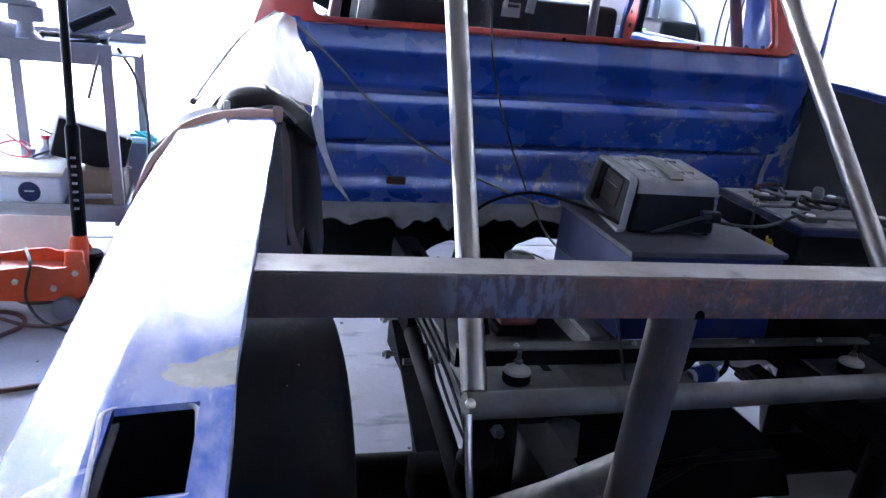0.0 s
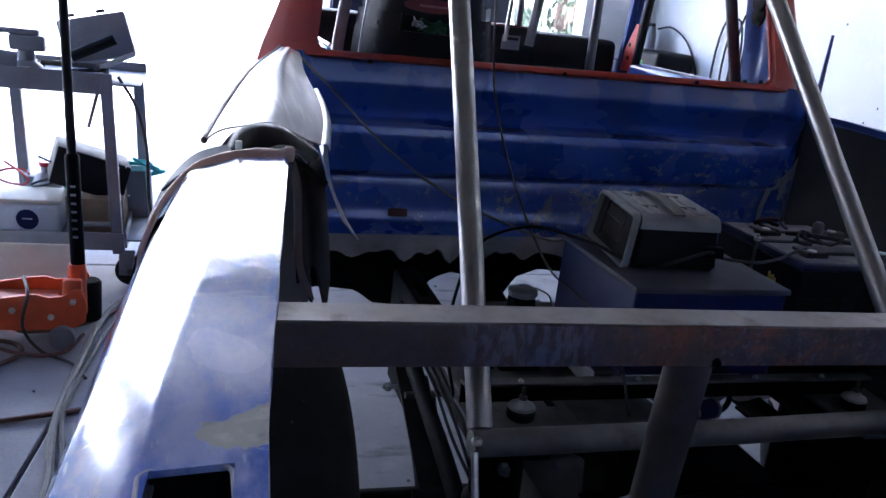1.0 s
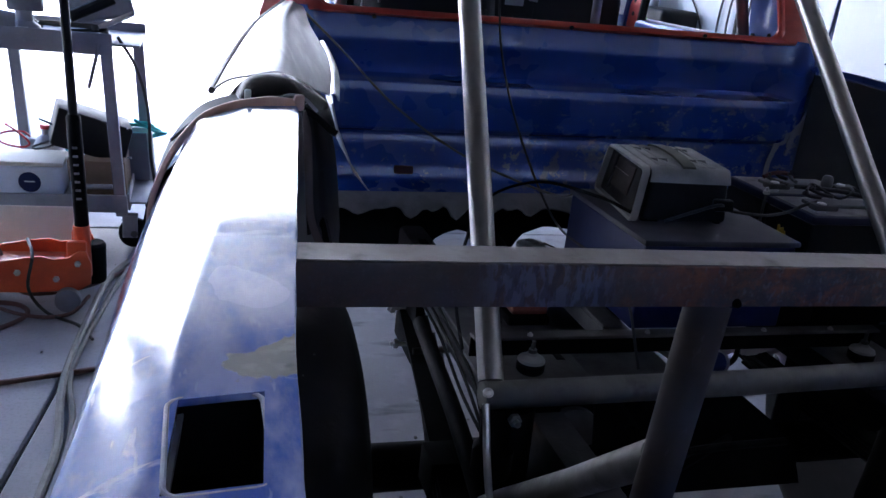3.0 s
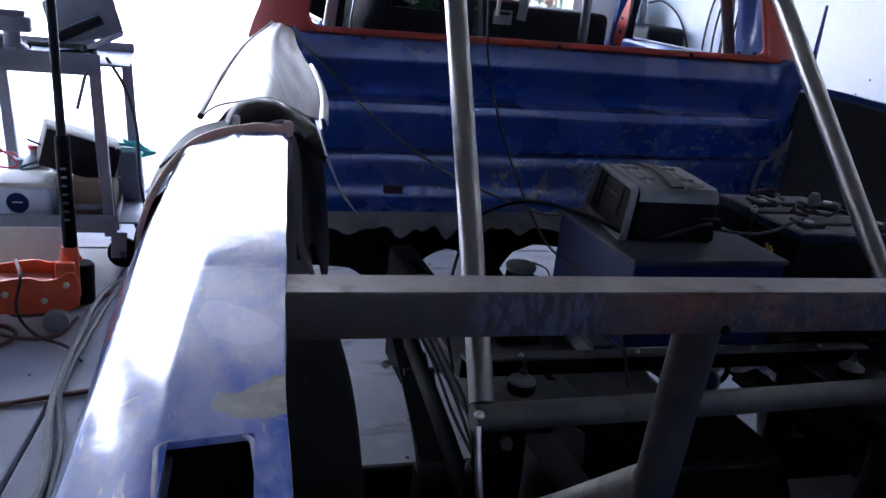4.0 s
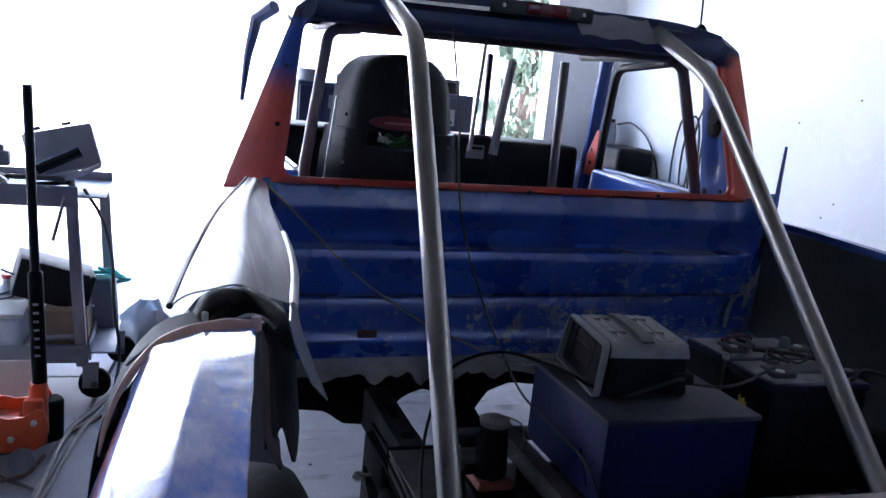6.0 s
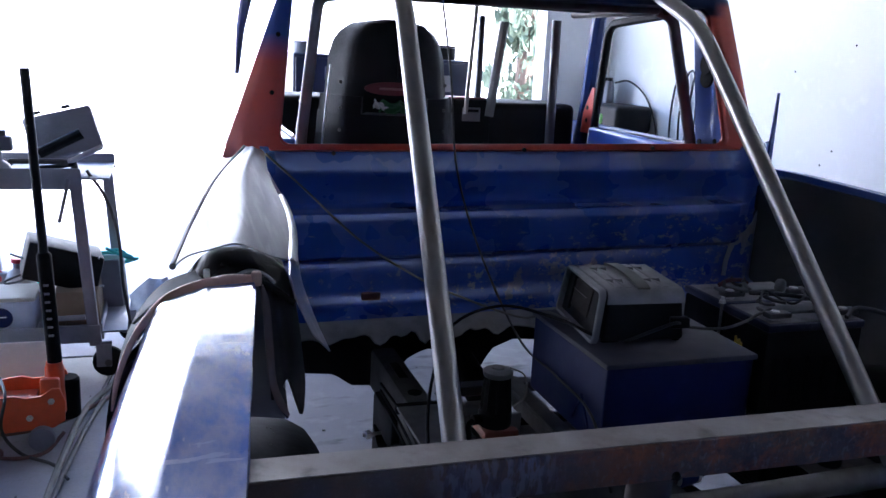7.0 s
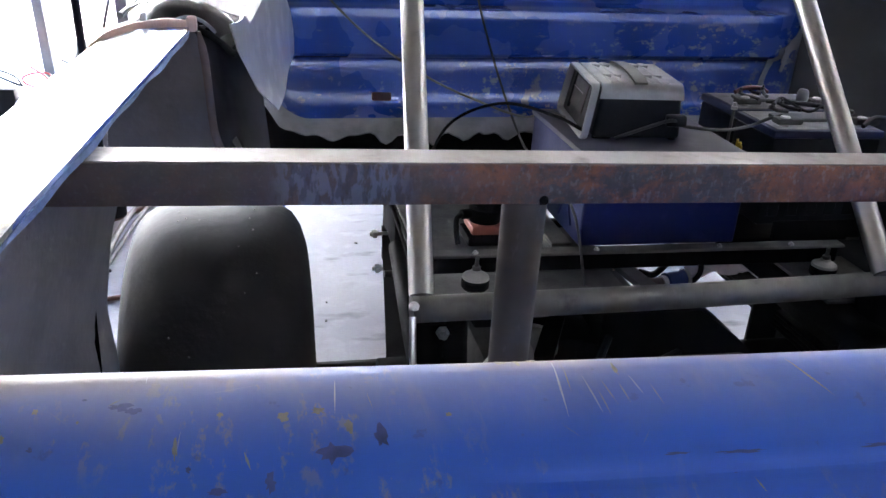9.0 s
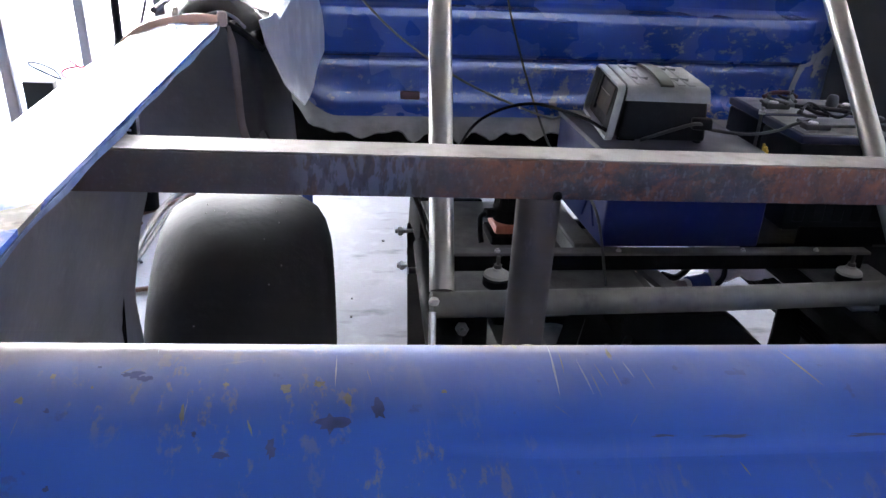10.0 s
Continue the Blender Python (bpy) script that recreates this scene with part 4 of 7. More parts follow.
def chassis():
    for x in (0.525, 1.215):
        fr = part("frame_rail", box(x, x + 0.07, -0.15, 4.7, 0.56 if x < 1 else 0.655, 0.68 if x < 1 else 0.703, 0.012, 2), RAIL_GRIME if x < 1 else CHASSIS, truck, "grimy steel frame rail")
        part("rail_hole", lathe([(0.018, 0), (0.018, 0.003)], (x + 0.035, 1.98, 0.6795 if x < 1 else 0.7025), "z", 12), RUBBER, fr)
        part("rail_slot", box(x + 0.022, x + 0.046, 2.08, 2.19, 0.678 if x < 1 else 0.701, 0.6815 if x < 1 else 0.7045, 0.001), RUBBER, fr)
    part("tray_plate", box(0.488, 0.714, 1.4315, 1.885, 0.684, 0.690, 0.002, 1), PLATE, truck, "dusty flat tray plate on the frame rail")
    part("tray_bar", box(0.488, 0.640, 1.886, 1.902, 0.668, 0.692, 0.003, 1), CHASSIS, truck, "black bar at the front of the tray")
    part("crossmember", box(0.595, 1.215, 1.83, 1.865, 0.60, 0.655, 0.006, 2), CHASSIS, truck)
    # bracket plates and rubber pads on both rails
    for x, left in ((0.556, 0.10), (1.285, 0.06)):
        pl = part("bracket_plate", box(x - left, x + 0.11, 1.27, 1.47, 0.705, 0.713, 0.003, 2), PLATE, truck, "dusty flat bracket plate")
        part("bracket_web", box(x - 0.02, x + 0.03, 1.29, 1.48, 0.60, 0.706, 0.004), CHASSIS, pl)
        pad = part("rubber_pad", lathe([(0.023, 0), (0.026, 0.004), (0.026, 0.016), (0.022, 0.021)], (x, 1.38, 0.7135), "z", 24), RUBBER, truck, "round mount with a threaded stud")
        part("pad_cap", lathe([(0.0255, 0.0), (0.024, 0.005), (0.011, 0.012), (0.009, 0.016)], (x, 1.38, 0.7345), "z", 24), CAP_PALE, pad, "pale metal cap")
        part("stud", lathe([(0.008, 0), (0.008, 0.007), (0.004, 0.008), (0.004, 0.024)], (x, 1.38, 0.750), "z", 10), PLATE, pad)
    part("floor_plate", box(0.668, 0.865, 1.335, 1.475, 0.690, 0.697, 0.003, 1), PLATE, truck, "dusty plate between the rails")
    part("sump_plate", box(0.716, 0.930, 1.44, 1.82, 0.640, 0.646, 0.002, 1), RAIL_GRIME, truck, "grimy plate below the pump")
    part("plate_brace", prism([(0.862, 1.52, 0.70), (0.895, 1.52, 0.70), (0.925, 1.32, 0.70), (0.890, 1.32, 0.70)], (0, 0, 0.012)), PLATE, truck, "grey diagonal brace")
    part("plate_brace", prism([(0.64, 1.26, 0.62), (0.68, 1.26, 0.62), (0.75, 1.40, 0.62), (0.71, 1.40, 0.62)], (0, 0, 0.012)), CHASSIS, truck)
    # tray: cross angle, side angle, crossbar
    # one angle iron: top coloured as lit, web coloured as shaded
    an = part("cross_angle", box(0.45, 1.34, 1.400, 1.430, 0.764, 0.770, 0.002, 1), ANGLE_TOP_LIT, truck, "dusty angle iron carrying the box, its top greyed as lit")
    part("angle_web", box(0.45, 1.34, 1.418, 1.424, 0.725, 0.7635, 0.002, 1), CHASSIS, an, "web of the angle iron, blackened for its shade")
    for x in (0.80, 1.06, 1.22, 0.56):
        part("bolt", hexbolt((x, 1.410, 0.770), "z", 0.006, 0.003), BOLT, an)
    part("cross_angle", box(0.58, 1.40, 1.78, 1.815, 0.765, 0.772, 0.002, 1, None, box(0.58, 1.40, 1.81, 1.815, 0.735, 0.767, 0.002, 1)), DARK_STEEL, truck)
    part("side_angle", box(0.716, 0.757, 1.4305, 1.815, 0.770, 0.777, 0.002, 1, None, box(0.716, 0.721, 1.4305, 1.815, 0.735, 0.770, 0.002, 1)), PLATE, truck, "grey angle iron running forward")
    part("side_angle", box(1.36, 1.395, 1.43, 1.815, 0.768, 0.775, 0.002, 1), DARK_STEEL, truck)
    lt = part("low_tube", tube([(0.405, 1.215, 0.762), (0.9, 1.22, 0.764), (1.345, 1.225, 0.772)], 0.0225, 18), TUBE_DARK, truck, "bare round steel cross tube")
    part("end_bolt", lathe([(0.008, 0), (0.009, 0.005), (0.006, 0.010)], (0.404, 1.188, 0.778), "z", 10), BOLT, lt, "bright bolt")
    part("end_bolt", lathe([(0.008, 0), (0.009, 0.005), (0.006, 0.010)], (1.349, 1.20, 0.786), "z", 10), BOLT, lt, "bright bolt")
    part("tube_clamp", lathe([(0.030, 0), (0.034, 0.01), (0.034, 0.05), (0.026, 0.06), (0.026, 0.13)], (0.440, 1.222, 0.612), "z", 18), CHASSIS, truck, "black bush under the cross tube")
    part("clamp_bolt", hexbolt((0.452, 1.186, 0.735), "y", 0.011, -0.010), PLATE, truck)
    part("tube_clamp", box(1.27, 1.33, 1.195, 1.255, 0.60, 0.755, 0.01, 2), CHASSIS, truck)
    # stays from the cross tube to the cab roof
    def stay(foot, knee, top):
        d = (Vector(knee) - Vector(foot)).normalized()
        s = part("rear_stay", tube(bent([foot, knee, top], 0.085, 10), 0.0208, 20), TUBE, truck, "bare steel roll cage stay")
        a = Vector(foot)
        part("tube_end", tube([a - d * 0.004, a + d * 0.004], 0.0190, 18), DARK_STEEL, s)
    stay((0.4247, 1.235, 0.777), (0.466, 1.885, 1.615), (0.496, 2.29, 1.722))
    stay((1.2783, 1.214, 0.7976), (1.264, 1.985, 1.602), (1.278, 2.295, 1.722))
    # rear box beam and its post
    beam = bmesh.new()
    box(0, 1, -0.022, 0.019, -0.036, 0.0, 0.0022, 2, None, beam)
    a, b = Vector((0.002, 0.694, 1.1915)), Vector((1.80, 0.705, 1.172))
    m = Matrix.Translation(a) @ Matrix.Rotation(math.atan2(b.y - a.y, b.x - a.x), 4, "Z") @ Matrix.Rotation(-math.atan2(b.z - a.z, (b - a).length), 4, "Y") @ Matrix.Diagonal(((b - a).length, 1, 1, 1))
    bmesh.ops.transform(beam, matrix=m, verts=beam.verts)
    bo = part("rear_beam", beam, RUSTY, truck, "rusty square steel beam across the bed")
    # thin paler sheet over the beam's top face
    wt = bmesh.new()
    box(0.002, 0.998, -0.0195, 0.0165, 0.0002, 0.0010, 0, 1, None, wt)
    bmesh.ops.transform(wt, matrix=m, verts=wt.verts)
    part("beam_top", wt, PALE_TOP, bo, "pale top face of the beam")
    post = part("beam_post", tube([(0.3985, 0.698, 1.1535), (0.412, 0.735, 0.95), (0.430, 0.80, 0.56)], 0.0205, 18), POST, truck, "brown-grey round post under the beam")
    part("weld", lathe([(0.004, 0), (0.006, 0.004), (0.003, -0.003)], (0.408, 0.674, 1.155), "y", 10), CHASSIS, post)
    part("low_diagonal", tube([(0.430, 0.765, 0.945), (0.464, 1.0, 0.744), (0.458, 1.2, 0.571), (0.455, 1.30, 0.48)], 0.0205, 16), TUBE_DARK, truck, "bare steel brace running forward from the post")
    # axle, differential, links
    part("axle_tube", tube([(0.20, 1.56, 0.404), (0.30, 1.56, 0.404), (1.47, 1.56, 0.404), (1.60, 1.56, 0.404)], 0.050, 18), CHASSIS, truck, "greasy black axle tube")
    diff = part("differential", lathe([(0.0, -0.16), (0.06, -0.158), (0.10, -0.12), (0.135, -0.10), (0.145, -0.06), (0.15, 0.02), (0.12, 0.10), (0.06, 0.16), (0.05, 0.26)], (0.79, 1.56, 0.410), "y", 28), CHASSIS, truck, "round greasy differential housing")
    for k in range(10):
        an_ = 2 * math.pi * k / 10
        part("cover_bolt", lathe([(0.009, 0), (0.009, -0.008)], (0.79 + 0.125 * math.cos(an_), 1.46, 0.41 + 0.125 * math.sin(an_)), "y", 6), CHASSIS, diff)
    part("cover_plate", lathe([(0.0, -0.008), (0.050, -0.008), (0.060, -0.004), (0.066, 0.004), (0.066, 0.02)], (0.705, 1.452, 0.515), "y", 28), PLATE, diff, "dusty grey round cover")
    arc = smooth_path([(0.585, 1.40, 0.60), (0.598, 1.41, 0.535), (0.635, 1.42, 0.470), (0.70, 1.43, 0.440), (0.765, 1.44, 0.452), (0.815, 1.45, 0.50)], 14)
    part("conduit", tube(arc, 0.010, 10, radii=[0.0105 if k % 2 else 0.0078 for k in range(len(arc))]), RUBBER, truck, "black corrugated conduit curling round the axle")
    part("drive_shaft", tube([(0.77, 1.78, 0.44), (0.79, 2.1, 0.60), (0.81, 2.6, 0.66)], 0.042, 16), CHASSIS, truck, "black drive shaft")
    part("link_bar", tube(smooth_path([(0.500, 1.92, 0.560), (0.480, 1.70, 0.565), (0.460, 1.45, 0.560), (0.455, 1.22, 0.50)], 6), 0.018, 12), RUBBER, truck, "black suspension link")
    for k in range(4):
        part("spring_leaf", prism([(0.500, 2.16 - 0.08 * k, 0.510 - 0.012 * k), (0.566, 2.16 - 0.08 * k, 0.510 - 0.012 * k), (0.418, 1.0 + 0.06 * k, 0.505 - 0.012 * k), (0.352, 1.0 + 0.06 * k, 0.505 - 0.012 * k)], (0, 0, 0.009)), CHASSIS, truck, "black leaf of the rear spring")
    part("hanger_pin", tube([(0.455, 1.80, 0.545), (0.545, 1.80, 0.548)], 0.008, 8), PLATE, truck, "grey pin across the spring")
    for k in range(3):
        part("brake_line", tube(smooth_path([(0.519, 2.16, 0.635 - 0.02 * k), (0.517 - 0.004 * k, 1.95, 0.645 - 0.022 * k), (0.512 - 0.006 * k, 1.74, 0.635 - 0.016 * k), (0.500 - 0.008 * k, 1.52, 0.63 - 0.02 * k), (0.470, 1.32, 0.60)], 6), 0.0035, 8), RUBBER, truck, "black hose running beside the frame")
    part("spring_clamp", box(0.385, 0.470, 1.36, 1.44, 0.46, 0.54, 0.006, 2), CHASSIS, truck)
    hg = part("spring_hanger", box(0.508, 0.535, 2.00, 2.20, 0.40, 0.60, 0.010, 2), RUBBER, truck, "black spring hanger")
    for y, z in ((2.033, 0.449), (2.10, 0.52)):
        part("hanger_bolt", lathe([(0.006, 0.034), (0.006, 0.006), (0.013, 0.005), (0.013, -0.006), (0.007, -0.007), (0.007, -0.014)], (0.474, y, z), "x", 6), BOLT, hg, "zinc bolt")
    for k in range(4):
        part("spring_leaf", box(1.35, 1.405, 1.0 + 0.06 * k, 2.05 - 0.08 * k, 0.515 - 0.011 * k, 0.524 - 0.011 * k, 0.002, 1), CHASSIS, truck, "black leaf of the rear spring")
    # pale sheet added where bright floor shows past the right frame rail
    rag = thing("bright_floor_stand_in", (1.40, 1.85, 0.52), "crumpled pale pink sheet added in place of the brightly lit floor", "rag")
    def fold(u, v):
        x, y = 1.235 + 0.33 * u + 0.03 * noise.noise(Vector((v * 4, 1.7, 0))), 1.775 + 0.15 * v + 0.05 * noise.noise(Vector((u * 5, 4.1, 0)))
        return Vector((x, y, 0.532 - 0.095 * ease(0.55, 1.0, u) + 0.040 * ease(0.3, 0.9, v) + 0.028 * noise.noise(Vector((u * 6, v * 4, 2.2))) + 0.010 * noise.noise(Vector((u * 15, v * 11, 7)))))
    part("cloth", sheet(30, 18, fold, 0.003), FLOOR_PALE, rag, "", 60)
    part("shock", tube([(1.31, 1.25, 0.74), (1.34, 1.30, 0.42)], 0.034, 16), CHASSIS, truck, "black shock absorber")
    part("axle_bracket", prism([(0.86, 1.46, 0.36), (1.30, 1.46, 0.36), (1.257, 1.46, 0.46), (1.18, 1.46, 0.53), (1.08, 1.46, 0.60), (0.86, 1.46, 0.60)], (0, 0.11, 0)), CHASSIS, truck, "dark sloping axle bracket")
    part("hanger_plate", box(1.290, 1.37, 1.580, 1.590, 0.30, 0.654, 0.003, 1), RUBBER, truck, "black hanger plate under the frame rail")
    # fuel pump lying on the box between the rails
    pump = part("fuel_pump", tube([(1.012, 1.505, 0.645), (1.016, 1.506, 0.645), (1.062, 1.515, 0.648)], 0.021, 18), PUMP_BLUE, truck, "blue fuel pump with a copper fitting")
    part("fitting", tube([(0.950, 1.492, 0.650), (1.000, 1.502, 0.645)], 0.014, 12), COPPER_DARK, pump, "copper fitting")
    part("clamp", tube([(1.000, 1.502, 0.645), (1.010, 1.504, 0.645)], 0.017, 14), BOLT, pump, "bright hose clamp")
    part("clamp", tube([(1.056, 1.514, 0.648), (1.063, 1.515, 0.648)], 0.023, 16), BOLT, pump, "bright hose clamp")
    part("hose", tube(smooth_path([(1.062, 1.515, 0.648), (1.080, 1.515, 0.642), (1.094, 1.515, 0.660), (1.094, 1.52, 0.685), (1.085, 1.54, 0.71)], 6), 0.006, 10), RUBBER, pump, "black rubber hose")
    part("strap_edge", tube(smooth_path([(0.402, 1.185, 0.765), (0.398, 1.12, 0.66), (0.402, 1.03, 0.55), (0.41, 0.98, 0.45)], 6), 0.006, 8), BOLT, truck, "bright rod hanging from the cross tube")
    part("shock", tube([(0.47, 1.23, 0.74), (0.50, 1.28, 0.45)], 0.034, 16, radii=None), CHASSIS, truck, "black shock absorber")
    part("shock", tube([(0.585, 1.24, 0.60), (0.60, 1.30, 0.40)], 0.030, 16), CHASSIS, truck, "black shock absorber")
    for pts in ([(0.52, 1.16, 0.63), (0.60, 1.10, 0.60), (0.70, 1.16, 0.62), (0.80, 1.30, 0.64)], [(0.62, 1.28, 0.50), (0.66, 1.18, 0.58), (0.76, 1.20, 0.60), (0.95, 1.30, 0.60)], [(0.60, 1.36, 0.52), (0.7, 1.24, 0.6), (0.86, 1.24, 0.62), (1.1, 1.32, 0.57)]):
        part("brake_hose", tube(smooth_path(pts), 0.008, 8), RUBBER, truck, "black brake hose")
    part("brake_fitting", lathe([(0.016, 0), (0.016, 0.05), (0.010, 0.055), (0.010, 0.08)], (0.635, 1.42, 0.70), "y", 12), CHASSIS, truck)
    part("hose_end", tube([(0.885, 1.50, 0.69), (0.92, 1.47, 0.698)], 0.008, 10), COPPER, truck, "reddish hose fitting")
    part("hose", tube(smooth_path([(0.93, 1.47, 0.69), (0.97, 1.48, 0.68), (1.02, 1.52, 0.70), (1.05, 1.6, 0.70)]), 0.007, 10), RUBBER, truck)


ANGLE_TOP_LIT = plain("dusty_lit_angle_top", (0.115, 0.110, 0.104), 0.55, 0.2, 0.5, 20, 0.0, 0.15, 0.15)
POST = steel("brown_mill_steel", (0.105, 0.092, 0.078), 0.42, 0.10)
PALE_TOP = steel("pale_top_steel", (0.34, 0.32, 0.305), 0.42, 0.30)
TUBE_DARK = steel("grimy_steel_tube", (0.19, 0.186, 0.168), 0.36, 0.10)
chassis()


def wheel():
    def make(x0, x1):
        w = part("wheel", lathe([(0.0, -0.09), (0.08, -0.09), (0.10, -0.05), (0.16, -0.02), (0.180, -0.11), (0.19, -0.118), (0.195, 0.118), (0.18, 0.11), (0.0, 0.02)], ((x0 + x1) / 2, 1.56, 0.404), "x", 32), CHASSIS, truck, "dark steel wheel")
        half = [(0.19, 0.144), (0.22, 0.162), (0.27, 0.169), (0.315, 0.167), (0.345, 0.158), (0.370, 0.142), (0.387, 0.115), (0.397, 0.090), (0.402, 0.055), (0.404, 0.02)]
        prof = [(r, -w) for r, w in half] + [(r, w) for r, w in reversed(half)]
        part("tyre", lathe(prof, ((x0 + x1) / 2, 1.56, 0.404), "x", 72), TYRE, w, "smooth worn black tyre")
        nubs = bmesh.new()
        rng = random.Random(3)
        for k in range(26):
            a = rng.uniform(0.2, 2.2)
            x = rng.uniform(x0 + 0.09, x1 - 0.09)
            lathe([(0.0016, -0.001), (0.0012, 0.001)], (x, 1.56 - 0.4025 * math.cos(a), 0.404 + 0.4025 * math.sin(a)), "z", 5, nubs)
        tagged(part("tread_stones", nubs, PLATE, w), kind="stuff")
    make(-0.075, 0.263)
    make(1.53, 1.856)


wheel()


# ---- bedsides ----
CHIPPED = plain("chipped_pale_blue_edge", (0.17, 0.24, 0.46), 0.6, 0.0, 0.6, 60)

RIM_PALE = plain("chipped_pale_rim", (0.42, 0.45, 0.60), 0.4, 0.0, 0.5, 60)


def left_bedside():
    prof = [(0.0, 0.0), (0.03, -0.0018), (0.050, -0.0033), (0.0595, -0.0041), (0.0615, -0.0047), (0.075, -0.0098), (0.090, -0.0156), (0.102, -0.0204), (0.106, -0.0228), (0.1095, -0.0270), (0.114, -0.0365), (0.119, -0.048), (0.1235, -0.060), (0.1275, -0.073), (0.131, -0.090), (0.137, -0.13), (0.146, -0.19), (0.155, -0.25), (0.167, -0.33), (0.18, -0.41), (0.192, -0.50), (0.198, -0.58)]
    # the side swells towards the wheel arch
    def swell(d, y):
        return d if d < 0.0605 else 0.0605 + (d - 0.0605) * (0.86 + 0.27 * ease(0.50, 0.93, y))
    def inner(y):
        return curve_at([(-0.2, 0.005), (0.40, 0.010), (0.55, 0.022), (0.71, 0.040), (1.13, 0.087)], y)
    ny = 120
    y0, y1 = -0.12, 1.150
    pocket = (0.404, 0.478)
    us = [0.0, 0.016, 0.030, 0.044, 0.056, 0.0595, 0.0615, 0.067, 0.075, 0.083, 0.090, 0.096, 0.102, 0.104, 0.106, 0.108, 0.1095, 0.112, 0.114, 0.1165, 0.119, 0.1215, 0.1235, 0.1255, 0.1275, 0.129, 0.131, 0.134, 0.137, 0.1415, 0.146, 0.155, 0.167, 0.18, 0.192, 0.198]
    def drop(d):
        for (a, u), (b, v) in zip(prof, prof[1:]):
            if d <= b + 1e-9:
                t = (d - a) / (b - a)
                return u + (v - u) * t
        return prof[-1][1]
    ys = [y0 + (y1 - y0) * k / ny for k in range(ny + 1)]
    def near(v):
        k = min(range(ny + 1), key=lambda i: abs(ys[i] - v))
        ys[k] = v
        return k
    k0, k1 = near(pocket[0]), near(pocket[1])
    def place(u, v):
        d, y = us[round(u * (len(us) - 1))], ys[round(v * ny)]
        w = 1 + 0.10 * ease(0.2, -0.1, y)
        top = curve_at([(-0.2, 1.192), (0.45, 1.194), (1.13, 1.209)], y)
        return Vector((inner(y) - swell(d, y) * w, y, top + drop(d)))
    i0, i1 = 1, 4
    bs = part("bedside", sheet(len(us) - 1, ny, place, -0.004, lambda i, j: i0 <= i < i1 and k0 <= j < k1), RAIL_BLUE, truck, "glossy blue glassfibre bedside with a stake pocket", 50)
    # rolled lip round the pocket and its dark well
    def ring(dz, grow):
        xa, xb = inner(0.436) - us[i0] + grow, inner(0.436) - us[i1] - grow
        pts = []
        for cx, cy, a0 in ((xa - 0.008, pocket[1] - 0.008 + grow, 0), (xb + 0.008, pocket[1] - 0.008 + grow, 90), (xb + 0.008, pocket[0] + 0.008 - grow, 180), (xa - 0.008, pocket[0] + 0.008 - grow, 270)):
            for k in range(5):
                a = radians(a0 + 90 * k / 4)
                pts.append(Vector((cx + 0.008 * math.cos(a), cy + 0.008 * math.sin(a), 1.1945 + drop(inner(0.436) - cx) + dz)))
        return pts
    loop = ring(0.0025, 0.002)
    part("pocket_lip", tube(loop + [loop[0]], 0.0014, 8), RIM_PALE, bs, "pale chipped pocket rim")
    bm = bmesh.new()
    a = [bm.verts.new(p) for p in ring(0.0, 0.003)]
    b = [bm.verts.new(p) for p in ring(-0.14, 0.003)]
    for k in range(len(a)):
        bm.faces.new((a[k], a[(k + 1) % len(a)], b[(k + 1) % len(a)], b[k]))
    part("pocket_well", bm, RUBBER, bs, "dark stake pocket well")
    # inner flange turned down
    def flange(u, v):
        y = y0 + (y1 - y0) * v
        top = curve_at([(-0.2, 1.192), (0.45, 1.194), (1.13, 1.209)], y)
        return Vector((inner(y) + 0.0006 + 0.0005 * math.sin(v * 60), y, top - 0.0005 - (0.0052 + 0.0012 * math.sin(v * 23) + 0.001 * math.sin(v * 61)) * u))
    part("inner_flange", sheet(3, 60, flange, 0.003), CHIPPED, bs, "rough cut blue inner edge")
    # unpainted inside skin with the wheel arch cut into it
    def skin(u, v):
        y = y0 + (1.30 - y0) * v
        zt = curve_at([(0.5, 1.173), (0.9, 1.148), (1.06, 1.125), (1.14, 1.06), (1.30, 0.96)], y)
        z = zt - (zt - 0.45) * u
        back = curve_at([(-0.60, 0.192), (-0.45, 0.178), (-0.32, 0.159), (-0.22, 0.144), (-0.15, 0.134), (-0.105, 0.127), (-0.075, 0.121), (-0.052, 0.113), (-0.03, 0.098)], z - 1.2)
        x = inner(min(y, 1.13)) - swell(back, y) + 0.010
        lip = curve_at([(0.45, -0.050), (0.66, -0.067), (0.745, -0.0755), (0.865, -0.0585), (0.924, -0.043), (1.0, -0.030)], z)
        return Vector((x + (lip - x) * ease(0.85, 1.30, y) ** 1.7, y, z))
    part("inside_skin", sheet(20, 36, skin, 0.003), GLASSFIBRE, bs, "unpainted grey inside of the bedside")
    def under(u, v):
        d, y = 0.012 + 0.112 * u, y0 + (y1 - y0) * v
        top = curve_at([(-0.2, 1.192), (0.45, 1.194), (1.13, 1.209)], y)
        return Vector((inner(y) - swell(d, y), y, top + drop(d) - 0.0075))
    part("inside_top", sheet(16, 40, under, -0.002, lambda i, j: pocket[0] - 0.02 < y0 + (y1 - y0) * (j + 0.5) / 40 < pocket[1] + 0.02 and i < 6), GLASSFIBRE, bs, "unpainted grey underside of the rail")

    def liner(u, v):
        x = -0.065 + 0.230 * u
        z = curve_at([(-0.065, 1.04), (-0.04, 1.08), (0.0, 1.125), (0.05, 1.165), (0.10, 1.185), (0.16, 1.16), (0.21, 1.06)], x)
        return Vector((x, 1.42 + 0.05 * math.sin(2.6 * u) - 0.03 * v, z - (z - 0.90) * v))
